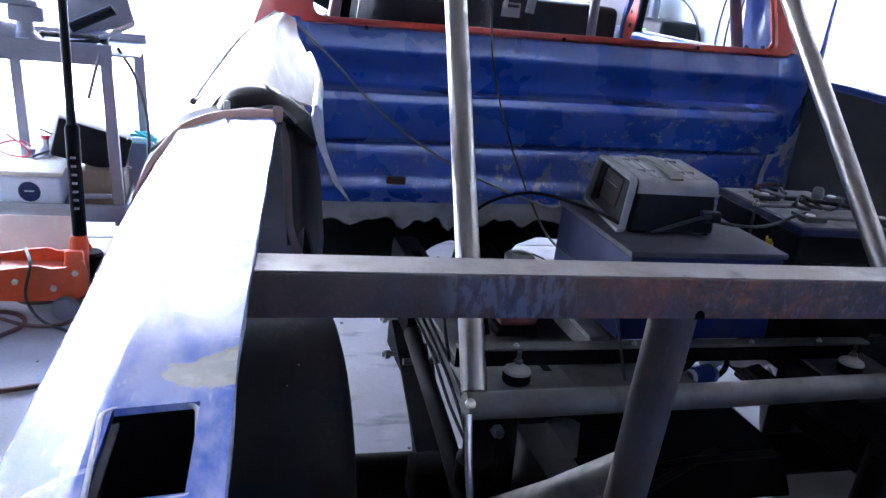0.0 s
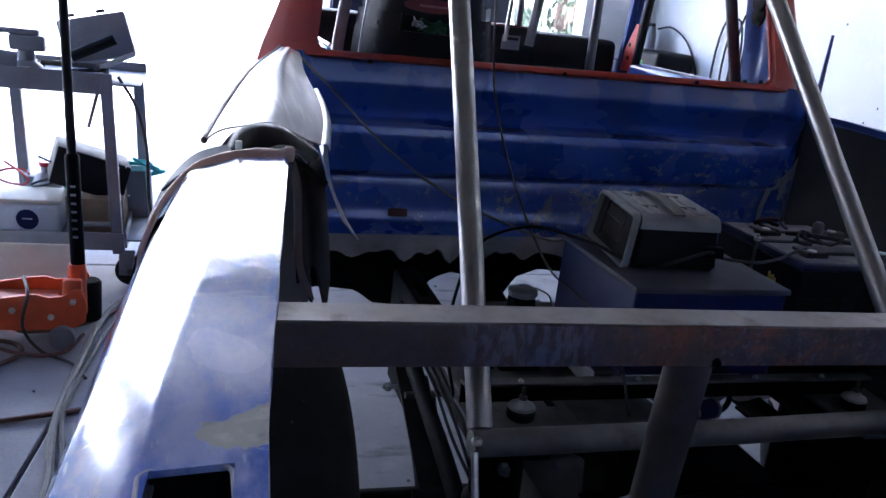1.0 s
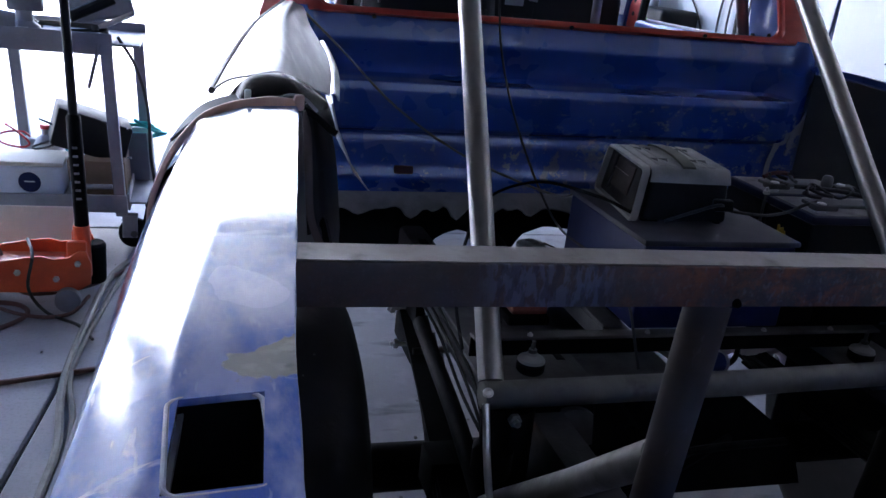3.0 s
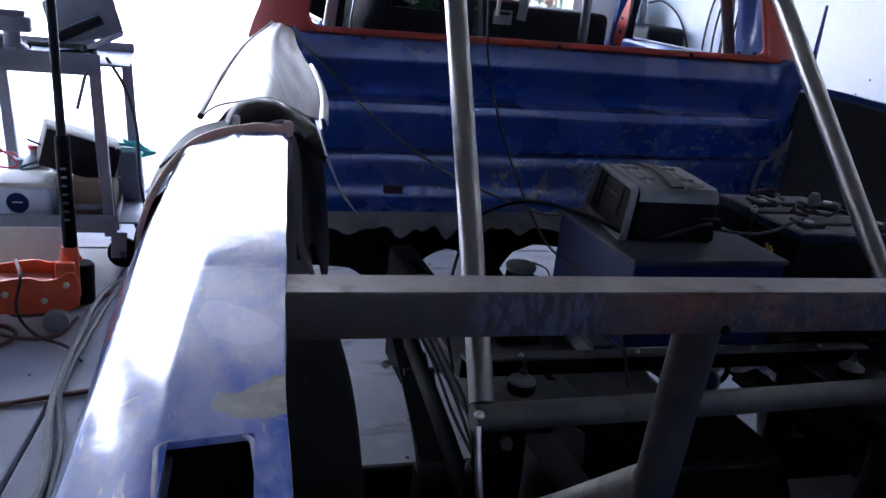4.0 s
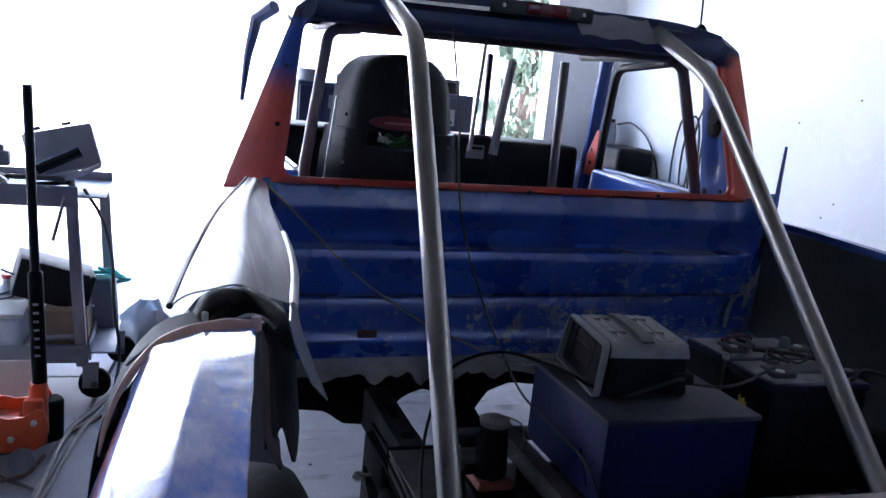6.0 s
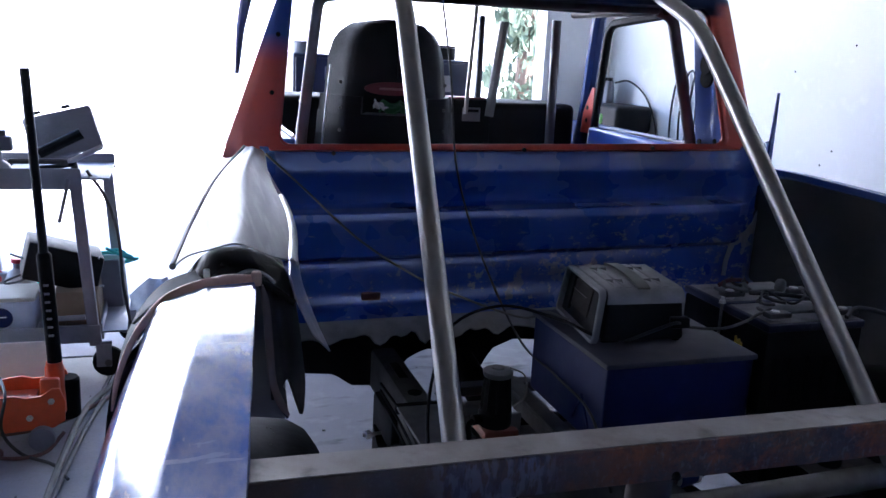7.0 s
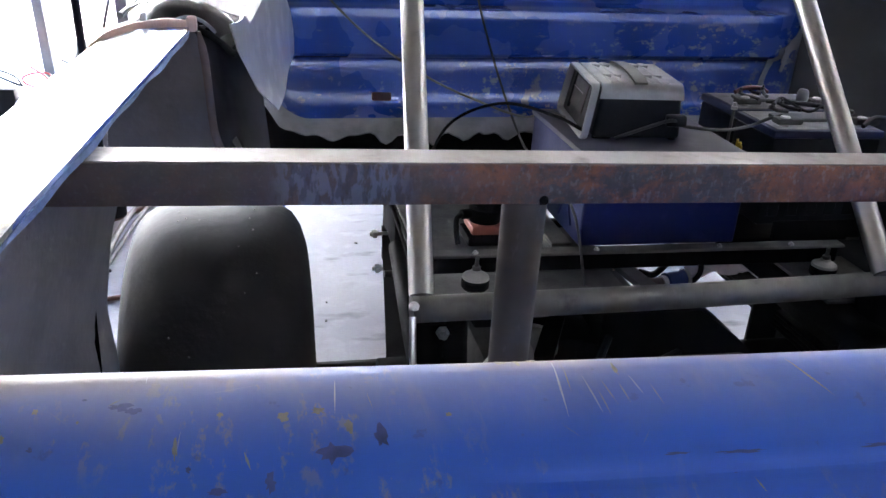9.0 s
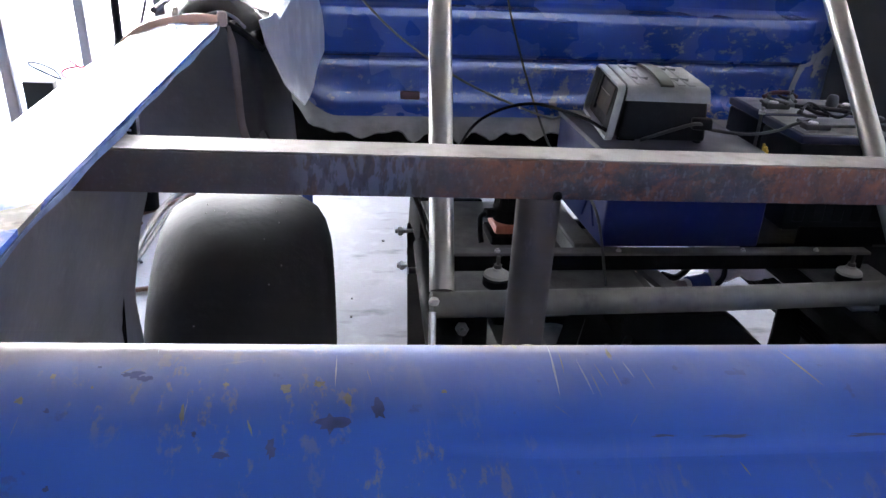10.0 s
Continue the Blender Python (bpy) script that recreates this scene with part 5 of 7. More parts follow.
    part("arch_liner", sheet(20, 14, liner, 0.004), GLASSFIBRE, bs, "grey arch liner behind the tyre")


left_bedside()


def right_bedside():
    def top_z(y):
        return curve_at([(0.3, 1.19), (1.6, 1.185), (2.15, 1.212)], y)
    def place(u, v):
        y = -0.1 + 2.42 * v
        d = u * 0.20
        drop = curve_at([(0, 0), (0.06, -0.006), (0.11, -0.03), (0.15, -0.09), (0.18, -0.22), (0.20, -0.55)], d)
        x = curve_at([(-0.1, 1.83), (1.2, 1.84), (1.9, 1.79), (2.32, 1.73)], y)
        return Vector((x + d, y, top_z(y) + drop))
    bs = part("bedside", sheet(20, 40, place, 0.004), DOOR_BLUE, truck, "blue glassfibre bedside along the white wall")
    def skin(u, v):
        y = -0.1 + 2.46 * v
        x = curve_at([(-0.1, 1.83), (1.2, 1.84), (1.9, 1.79), (2.15, 1.755), (2.35, 1.66)], y)
        z = top_z(y) - 0.022 - 0.61 * u
        bow = (0.10 * math.sin(math.pi * min(1, u * 1.1)) + 0.05 * u) * (1 - ease(1.9, 2.3, y))
        return Vector((x + 0.005 + bow, y, z))
    part("inside_skin", sheet(14, 30, skin, 0.004), OLIVE, bs, "grey-green inside of the bedside")
    part("inner_flange", sheet(2, 30, lambda u, v: Vector((curve_at([(-0.1, 1.83), (1.2, 1.84), (1.9, 1.79), (2.32, 1.73)], -0.1 + 2.42 * v) - 0.002, -0.1 + 2.42 * v, top_z(-0.1 + 2.42 * v) - 0.016 * u)), 0.003), DOOR_BLUE, bs)
    # raised front corner, a thin upright tip
    tip = prism([(1.690, 2.20, 1.20), (1.716, 2.21, 1.20), (1.706, 2.20, 1.44), (1.7005, 2.20, 1.44)], (0, 0.006, 0))
    part("corner_tip", tip, DOOR_BLUE, bs, "narrow pointed blue corner standing up")


right_bedside()


EDGE_RUST = plain("rusty_edge", (0.17, 0.12, 0.09), 0.65, 0.0, 0.5, 40)


def tailgate():
    prof = [(0.0, 0.0), (0.004, 0.010), (0.014, 0.016), (0.030, 0.0155), (0.055, 0.0115), (0.085, 0.0), (0.105, -0.016), (0.118, -0.035), (0.124, -0.065), (0.1255, -0.11), (0.126, -0.16), (0.1265, -0.46)]
    edge_y = lambda x: glide([(-0.02, 0.379), (0.25, 0.366), (0.5, 0.360), (1.8, 0.345)], x)

    def gate(d, x):
        """The bare top and rear face: d runs from the front edge back and down."""
        h = glide(prof, d)
        # pressed ledge along the rear of the top, from a quarter of the way on
        k = ease(0.20, 0.30, x) * ease(0.0735, 0.0785, d)
        h += k * (-0.0045 + 0.30 * min(0.022, max(0.0, d - 0.0765)))
        return Vector((x, edge_y(x) - d, 1.176 + h - 0.006 * ease(0.0, 1.0, x)))
    ds = [0.0, 0.002, 0.004, 0.007, 0.010, 0.014, 0.020, 0.030, 0.042, 0.055, 0.065, 0.070, 0.073, 0.075, 0.077, 0.079, 0.083, 0.090, 0.097, 0.103, 0.108, 0.113, 0.118, 0.121, 0.1235, 0.1245, 0.1253, 0.126, 0.1265]
    n = len(ds) - 1
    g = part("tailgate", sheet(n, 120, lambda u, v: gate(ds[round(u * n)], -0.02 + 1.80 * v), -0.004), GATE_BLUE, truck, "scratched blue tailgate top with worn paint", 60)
    part("edge_bead", tube([(x, edge_y(x) + 0.001, 1.1775 - 0.006 * ease(0, 1, x)) for x in (-0.02 + 0.06 * k for k in range(31))], 0.0022, 6), EDGE_RUST, g, "bare rusty metal edge")

    rng = random.Random(11)
    def on_gate(d, x):
        p, a, b = gate(d, x), gate(d + 0.002, x), gate(d - 0.002, x)
        t = (a - b).normalized()
        nrm = Vector((1, 0, 0)).cross(t)
        return p + (nrm if nrm.z > 0 else -nrm) * 0.0043
    marks = [(0.301, 0.0137, 0.2965, 0.0515, 0.0009), (0.305, 0.018, 0.303, 0.036, 0.0005), (0.423, 0.018, 0.432, 0.0465, 0.0012), (0.312, 0.025, 0.313, 0.050, 0.0006), (0.320, 0.028, 0.322, 0.046, 0.0005), (0.328, 0.030, 0.3285, 0.045, 0.0005),
             (0.335, 0.026, 0.337, 0.040, 0.0004), (0.343, 0.032, 0.344, 0.047, 0.0004), (0.316, 0.035, 0.3165, 0.052, 0.0004), (0.139, 0.030, 0.165, 0.024, 0.0004), (0.100, 0.036, 0.106, 0.031, 0.0008), (0.156, 0.062, 0.1585, 0.070, 0.0010), (0.196, 0.022, 0.194, 0.045, 0.0005), (0.372, 0.083, 0.374, 0.090, 0.0008)]
    for k in range(12):
        x, d = rng.uniform(0.02, 0.62), rng.uniform(0.016, 0.085)
        marks.append((x, d, x + rng.gauss(0.002, 0.006), min(0.100, d + rng.uniform(0.003, 0.014)), rng.uniform(0.00012, 0.00035)))
    for k, (x0, d0, x1, d1, w) in enumerate(marks):
        part("scratch", sheet(1, 6, lambda u, v: on_gate(d0 + (d1 - d0) * v, x0 + (x1 - x0) * v + 0.6 * w * (2 * u - 1) * (1.1 - abs(2 * v - 1))), 0), SCRATCH if k % 3 else PALE_SCRATCH, g)
    # worn-through spots: dark primer and old tan filler
    spots = [(0.192, 0.0639, 0.0065, 0.0045, 1), (0.212, 0.0576, 0.003, 0.0055, 1), (0.106, 0.0365, 0.005, 0.0022, 1), (0.111, 0.039, 0.003, 0.0018, 1), (0.166, 0.0754, 0.0022, 0.004, 1), (0.146, 0.078, 0.004, 0.0012, 1),
             (0.172, 0.0453, 0.0045, 0.0025, 0), (0.187, 0.0424, 0.0055, 0.0022, 0), (0.199, 0.0517, 0.003, 0.0035, 0), (0.129, 0.0595, 0.0016, 0.0045, 0), (0.276, 0.012, 0.004, 0.002, 0), (0.292, 0.011, 0.005, 0.0022, 0), (0.284, 0.013, 0.002, 0.003, 0), (0.33, 0.021, 0.002, 0.004, 0),
             (0.062, 0.052, 0.003, 0.002, 0), (0.50, 0.055, 0.003, 0.003, 0), (0.37, 0.0725, 0.010, 0.0005, 1), (0.34, 0.072, 0.006, 0.0005, 1), (0.44, 0.073, 0.010, 0.0005, 1)]
    for k in range(14):
        spots.append((rng.uniform(0.02, 0.62), rng.uniform(0.012, 0.09), rng.uniform(0.0008, 0.0024), rng.uniform(0.0006, 0.0018), k % 2))
    for x, d, w, h, dark in spots:
        w *= 1.0 if dark else 0.6
        bm = bmesh.new()
        m = 18
        rim = [(1 + rng.uniform(-0.45, 0.35)) for _ in range(m)]
        ring = [bm.verts.new(on_gate(max(0.003, d + h * rim[k] * math.sin(2 * math.pi * k / m)), x + w * rim[k] * math.cos(2 * math.pi * k / m))) for k in range(m)]
        c = bm.verts.new(on_gate(d, x))
        for k in range(m):
            bm.faces.new((c, ring[k], ring[(k + 1) % m]))
        part("worn_spot", bm, SPOT_DARK if dark else SPOT_TAN, g)


PALE_SCRATCH = plain("pale_scratched_paint", (0.34, 0.36, 0.43), 0.6, 0.0, 0.6, 60, 0.0, 0.0)
SPOT_DARK = plain("dark_primer_spot", (0.055, 0.075, 0.20), 0.6, 0.0, 0.5, 90, 0.0, 0.0)
SPOT_TAN = plain("tan_filler_spot", (0.22, 0.205, 0.155), 0.6, 0.0, 0.5, 90, 0.0, 0.0)
SCRATCH = plain("scratched_filler", (0.25, 0.235, 0.19), 0.6, 0.0, 0.6, 60, 0.0, 0.0)
tailgate()


# ---- loose things in the bed ----
def stacked_panels():
    """Two spare flare panels draped over the front of the bedside, one inside the other."""
    def ribbon(path, half, depth, n=4):
        """A strip that follows a path in x and z, its broad face turned to the rear."""
        pts = smooth_path(path, n)
        bm = bmesh.new()
        rings = []
        for i, q in enumerate(pts):
            d = (pts[min(i + 1, len(pts) - 1)] - pts[max(i - 1, 0)]).normalized()
            nrm = Vector((-d.z, 0, d.x))
            h = half * min(1.0, 0.35 + 3 * (1 - abs(2 * i / (len(pts) - 1) - 1))) * (1.0 if d.x < 0.2 and q.x > 0.05 else 0.38 + 0.62 * ease(-0.07, 0.03, q.x))
            rings.append([bm.verts.new(q + nrm * a * h + Vector((0, b + 0.9 * a * h * max(0.0, d.x), 0))) for a, b in ((-1, 0.001), (-0.6, 0), (0.6, 0), (1, 0.001), (1, depth), (-1, depth))])
        for a, b in zip(rings, rings[1:]):
            for k in range(6):
                bm.faces.new((a[k], a[(k + 1) % 6], b[(k + 1) % 6], b[k]))
        bm.faces.new(rings[0][::-1])
        bm.faces.new(rings[-1])
        return bm

    # the lower panel with its brown resin edge
    front = [(-0.088, 1.05), (-0.079, 1.095), (-0.0585, 1.146), (-0.0275, 1.185), (0.0045, 1.2005), (0.044, 1.209), (0.086, 1.2165)]
    down = [(0.098, 1.206), (0.104, 1.17), (0.108, 1.12), (0.112, 1.075), (0.121, 1.045), (0.134, 1.022)]
    t = thing("flare_panel", (0.0, 1.155, 0.9), "dark flare panel with a brown resin edge lying over the bedside", "body panel", "spare panels on the bedside")
    line = smooth_path([(x, 0, z) for x, z in front + down], 4)
    n = len(line) - 1
    def lower(u, v):
        p = line[round(u * n)]
        return Vector((p.x + (0.006 if p.x > 0.1 else 0) * v, 1.160 + 0.075 * v, p.z - 0.004 + 0.008 * v))
    shell = part("shell", sheet(n, 6, lower, 0.003), TONGUE, t)
    part("lip", ribbon([(x, 1.153, z) for x, z in front], 0.0090, 0.006), COPPER, shell, "brown resin lip")
    part("lip_end", box(0.084, 0.097, 1.150, 1.162, 1.206, 1.226, 0.004, 2), COPPER_PALE, shell, "pale broken lip end")
    part("inner_lip", ribbon([(x, 1.157, z) for x, z in down], 0.0050, 0.006), COPPER_DARK, shell, "brown resin strip hanging into the bed")

    # the upper panel, black, with a wavy fold and a tongue hanging into the bed
    t = thing("flare_panel", (0.0, 1.19, 0.9), "black wavy flare panel with a hanging tongue lying over the bedside", "body panel", "spare panels on the bedside")
    arc = smooth_path([(x, 0, z) for x, z in ((-0.108, 0.60), (-0.105, 0.88), (-0.099, 1.01), (-0.089, 1.08), (-0.072, 1.136), (-0.045, 1.170), (-0.014, 1.196), (0.027, 1.224), (0.078, 1.233), (0.116, 1.222), (0.139, 1.203))], 5)
    m = len(arc) - 1
    def upper(u, v):
        p = arc[round(u * m)]
        k = ease(0.9, 1.2, p.z)
        sag = (0.026 + 0.006 * math.sin(u * 16)) * (1 - v) ** 1.5
        return Vector((p.x + 0.004 * (1 - v) + 0.034 * v * (1 - ease(-0.06, 0.05, p.x)), 1.176 + (0.030 + 0.060 * k) * v - 0.004 * math.sin(u * 19) * k, p.z - sag * k + 0.004 * math.sin(u * 24 + 2 * v) * k * (1 - 0.5 * v)))
    sh = part("shell", sheet(m, 8, upper, 0.003), FLARE_BLACK, t, "", 60)
    part("lip", tube([upper(k / m, 0) for k in range(m + 1)], 0.0046, 8), RUBBER, sh, "thick black rubber lip")
    part("fold", tube(smooth_path([(-0.060, 1.173, 1.158), (-0.020, 1.171, 1.192), (0.020, 1.172, 1.198), (0.048, 1.174, 1.204), (0.078, 1.178, 1.220), (0.100, 1.184, 1.216), (0.118, 1.19, 1.200)]), 0.0022, 6), GLASSFIBRE, sh, "thin grey edge of the fold")
    part("clip", box(0.026, 0.034, 1.172, 1.180, 1.213, 1.225, 0.002), PALE, sh)
    def drape(u, v):
        zb = glide([(0, 1.035), (0.25, 1.045), (0.42, 1.048), (0.58, 1.005), (0.78, 0.958), (0.92, 0.952), (1.0, 0.985)], u)
        zt = 1.210 - 0.006 * u
        z = zt + (zb - zt) * v
        left = glide([(1.02, 0.118), (1.10, 0.110), (1.21, 0.100)], z)
        right = glide([(0.98, 0.190), (1.05, 0.182), (1.10, 0.175), (1.15, 0.163), (1.205, 0.142)], z)
        fold = 0.006 * math.sin(u * 7 + 1.0 * v) * (1 - u) + 0.010 * math.exp(-((u - 0.30) / 0.10) ** 2)
        return Vector((left + (right - left) * u, 1.178 + 0.150 * u * u + 0.04 * u + fold, z))
    part("tongue", sheet(24, 16, drape, 0.004), TONGUE, sh, "black tongue hanging into the bed", 60)


COPPER_PALE = plain("pale_resin", (0.55, 0.38, 0.33), 0.5, 0.0, 0.8, 15)
stacked_panels()


def aluminium_sheet():
    t = thing("aluminium_panel", (0.09, 1.6, 1.2), "bent bright aluminium panel with a pointed tail lying over the bedside", "metal panel")
    ends = {"left": [(0.0, -0.010), (0.26, 0.021), (0.61, 0.078), (0.96, 0.153), (1.0, 0.160)],
            "left_z": [(0.0, 1.203), (0.26, 1.216), (0.61, 1.245), (1.0, 1.268)],
            "right": [(0.0, 0.149), (0.16, 0.168), (0.32, 0.177), (0.61, 0.180), (0.96, 0.200), (1.0, 0.190)],
            "right_z": [(0.0, 1.203), (0.16, 1.218), (0.32, 1.230), (0.61, 1.250), (1.0, 1.264)]}
    def place(u, v):
        y = 1.272 + 0.852 * v + 0.02 * u * (1 - v)
        a = Vector((glide(ends["left"], v), y, glide(ends["left_z"], v)))
        b = Vector((glide(ends["right"], v), y, glide(ends["right_z"], v)))
        p = a.lerp(b, u)
        crown = 0.025 * (1 - v) ** 0.7 + 0.004
        p.z += crown * math.sin(math.pi * u ** 0.85) + 0.0026 * math.sin(u * 13 + 0.6) * (1 - 0.5 * v)
        return p
    s = part("skin", sheet(36, 44, place, 0.0025), ALU_DULL, t, "", 60)
    def flange(u, v):
        q = place(1.0, 0.42 * v)
        return q + Vector((0.001 + 0.013 * u, 0, 0.004 * math.sin(math.pi * u) - 0.002 * u - 0.006 * u * u))
    part("folded_flange", sheet(4, 20, flange, 0.002), ALU, s, "narrow folded bright flange", 60)
    part("folded_edge", tube([place(0.0, k / 24) + Vector((-0.001, 0, 0.0)) for k in range(25)], 0.0048, 8), DULL_ALU, s, "dull rolled edge")
    # inner skirt: a slanted rear edge down to a tip, then the lower edge runs forward
    near = [(0.0, Vector((0.136, 1.190, 1.212))), (0.30, Vector((0.146, 1.188, 1.177))), (0.72, Vector((0.172, 1.196, 1.122))), (1.0, Vector((0.199, 1.212, 1.091)))]
    def skirt(u, v):
        y = 1.20 + 0.72 * u
        top = Vector((glide([(1.19, 0.136), (1.28, 0.150), (1.41, 0.166), (1.55, 0.175), (1.80, 0.181), (1.93, 0.190)], y), y, glide([(1.19, 1.212), (1.30, 1.203), (1.45, 1.214), (1.6, 1.226), (1.93, 1.246)], y)))
        low = Vector((glide([(1.2, 0.199), (1.31, 0.208), (1.43, 0.217), (1.63, 0.230), (1.85, 0.249), (1.93, 0.256)], y), y + 0.012 * (1 - u), glide([(1.2, 1.091), (1.31, 1.076), (1.43, 1.063), (1.63, 1.053), (1.85, 1.036), (1.93, 1.030)], y)))
        p = top.lerp(low, v)
        for (a, q), (b, r) in zip(near, near[1:]):
            if a <= v <= b:
                p += (q.lerp(r, (v - a) / (b - a)) - Vector((0.136, 1.20, 1.212)).lerp(Vector((0.199, 1.212, 1.091)), v)) * (1 - u) ** 4
                break
        p.x += (-0.010 * math.sin(math.pi * v) + 0.030 * math.sin(math.pi * v) * ease(0.45, 1.0, u)) * min(1.0, 3 * u)
        return p
    part("tail", sheet(30, 20, skirt, 0.002), ALU, s, "skirt hanging into the bed with a pointed tail", 60)


DULL_ALU = plain("dull_aluminium", (0.20, 0.195, 0.20), 0.5, 0.5, 0.7, 20)
aluminium_sheet()


def blue_box():
    t = thing("steel_box", (0.925, 1.58, 0.78), "dusty blue painted steel box on the cross angle", "box")
    body = part("body", box(0.762, 1.090, 1.412, 1.748, 0.777, 0.945, 0.005, 3), BOX_BLUE, t)
    part("lid", box(0.757, 1.095, 1.407, 1.753, 0.9455, 0.957, 0.003, 2), LID, t, "dusty grey-blue lid")
    part("dent", tube([(0.7605, 1.46, 0.80), (0.7605, 1.50, 0.86), (0.7605, 1.53, 0.80)], 0.003, 6), BOX_BLUE, body)


LID = plain("dusty_blue_lid", (0.030, 0.031, 0.048), 0.6, 0.0, 0.6, 7, 0.0, 0.08, 0.16)
blue_box()


def charger():
    t = thing("battery_charger", (0.885, 1.61, 0.957), "old silver and black battery charger standing on the blue box", "battery charger")
    m = Matrix.Translation((0.913, 1.630, 0.9595)) @ Matrix.Rotation(radians(-8), 4, "Z") @ Matrix.Rotation(radians(-1.5), 4, "Y")
    def P(name, bm, mat, par, lab=""):
        # the meter end slopes outwards to its foot
        for v in bm.verts:
            if v.co.x < -0.06:
                v.co.x -= 0.022 * max(0.0, 1 - v.co.z / H)
            if v.co.y < -0.05:
                v.co.y -= 0.024 * max(0.0, 1 - v.co.z / H)
        bmesh.ops.transform(bm, matrix=m, verts=bm.verts)
        return part(name, bm, mat, par, lab)
    # case: black body, silver top cover that folds down the sides
    W, D, H = 0.082, 0.110, 0.105
    body = P("case", box(-W + 0.010, W, -D + 0.004, D - 0.004, 0.004, H - 0.012, 0.008, 3), CHARGER_BLACK, t)
    def cover(u, v):
        pr = [(-D, H - 0.027), (-D, H - 0.014), (-D + 0.006, H - 0.004), (-D + 0.016, H), (D - 0.016, H), (D - 0.006, H - 0.004), (D, H - 0.014), (D, H - 0.027)]
        y, z = pr[round(u * 7)]
        return Vector((-W + 0.006 + (2 * W - 0.004) * v, y, z))
    top = P("cover", sheet(7, 6, cover, 0.003), CHARGER_GREY, t, "worn silver top cover")
    for x in (-0.050, -0.030, 0.032, 0.052):
        P("rib", box(x - 0.0075, x + 0.0075, -D + 0.018, D - 0.018, H - 0.001, H + 0.0022, 0.002, 2), CHARGER_GREY, top)
        for y in (-0.048, 0.048):
            P("vent", prism([(x - 0.0085, y + 0.013, H + 0.0024), (x + 0.0085, y + 0.013, H + 0.0024), (x, y - 0.013, H + 0.0024)], (0, 0, 0.0006)), BLACK, top)
    P("handle", sheet(16, 3, lambda u, v: Vector((-0.012 + 0.026 * v, -0.100 + 0.20 * u, H + 0.002 + 0.010 * math.sin(math.pi * u) ** 0.6)), 0.004), STRAP, t, "olive grey carrying strap")
    # meter face on the left end with a raised silver bezel
    bez = bmesh.new()
    rr = round_rect(0, H / 2, 2 * D, H, 0.014, 4)
    r2 = round_rect(0, H / 2, 2 * D - 0.013, H - 0.013, 0.008, 4)
    loops = [[bez.verts.new((x, -y_, z)) for y_, z in pts] for x, pts in ((-W + 0.001, rr), (-W - 0.010, rr), (-W - 0.013, [(a * 0.98, H / 2 + (b - H / 2) * 0.97) for a, b in rr]), (-W - 0.012, r2), (-W + 0.002, r2))]
    for a, b in zip(loops, loops[1:]):
        for k in range(len(a)):
            bez.faces.new((a[k], a[(k + 1) % len(a)], b[(k + 1) % len(a)], b[k]))
    P("bezel", bez, CHARGER_GREY, t, "silver bezel round the meter")
    face = P("meter_face", box(-W + 0.0, -W + 0.004, -D + 0.006, D - 0.006, 0.006, H - 0.006, 0.001), DIAL, t, "dark meter face")
    P("meter_window", box(-W - 0.003, -W - 0.0005, -0.050, 0.080, 0.030, 0.088, 0.001), PANEL, face, "brown meter scale")
    P("scale_bar", box(-W - 0.0045, -W - 0.0035, -0.030, 0.060, 0.066, 0.0675, 0), COPPER_DARK, face)
    P("divider", box(-W - 0.006, -W + 0.0, 0.052, 0.060, 0.020, H - 0.012, 0.001), BLACK, face, "black divider")
    for y in (-0.09, 0.09):
        for x in (-0.06, 0.07):
            P("foot", lathe([(0.008, 0.0005), (0.008, 0.006)], (x, y, 0), "z", 10), RUBBER, t)
    P("cord_clip", box(0.05, 0.09, -D - 0.012, -D + 0.006, 0.030, 0.052, 0.005), CHARGER_BLACK, t)


DUST_TOP = plain("pale_battery_dust", (0.26, 0.255, 0.25), 0.75, 0.0, 0.45, 30, 0.0, 0.2)
DUSTY = plain("dust_grey_plastic", (0.12, 0.12, 0.125), 0.6, 0.0, 0.7, 18, 0.0, 0.1, 0.2)
STRAP = plain("olive_strap", (0.085, 0.085, 0.07), 0.55, 0.0, 0.7, 25)
PANEL = plain("brown_meter_scale", (0.035, 0.027, 0.022), 0.6, 0.0, 0.7, 30, 0.0, 0.0, 0.0, 0.15)
charger()


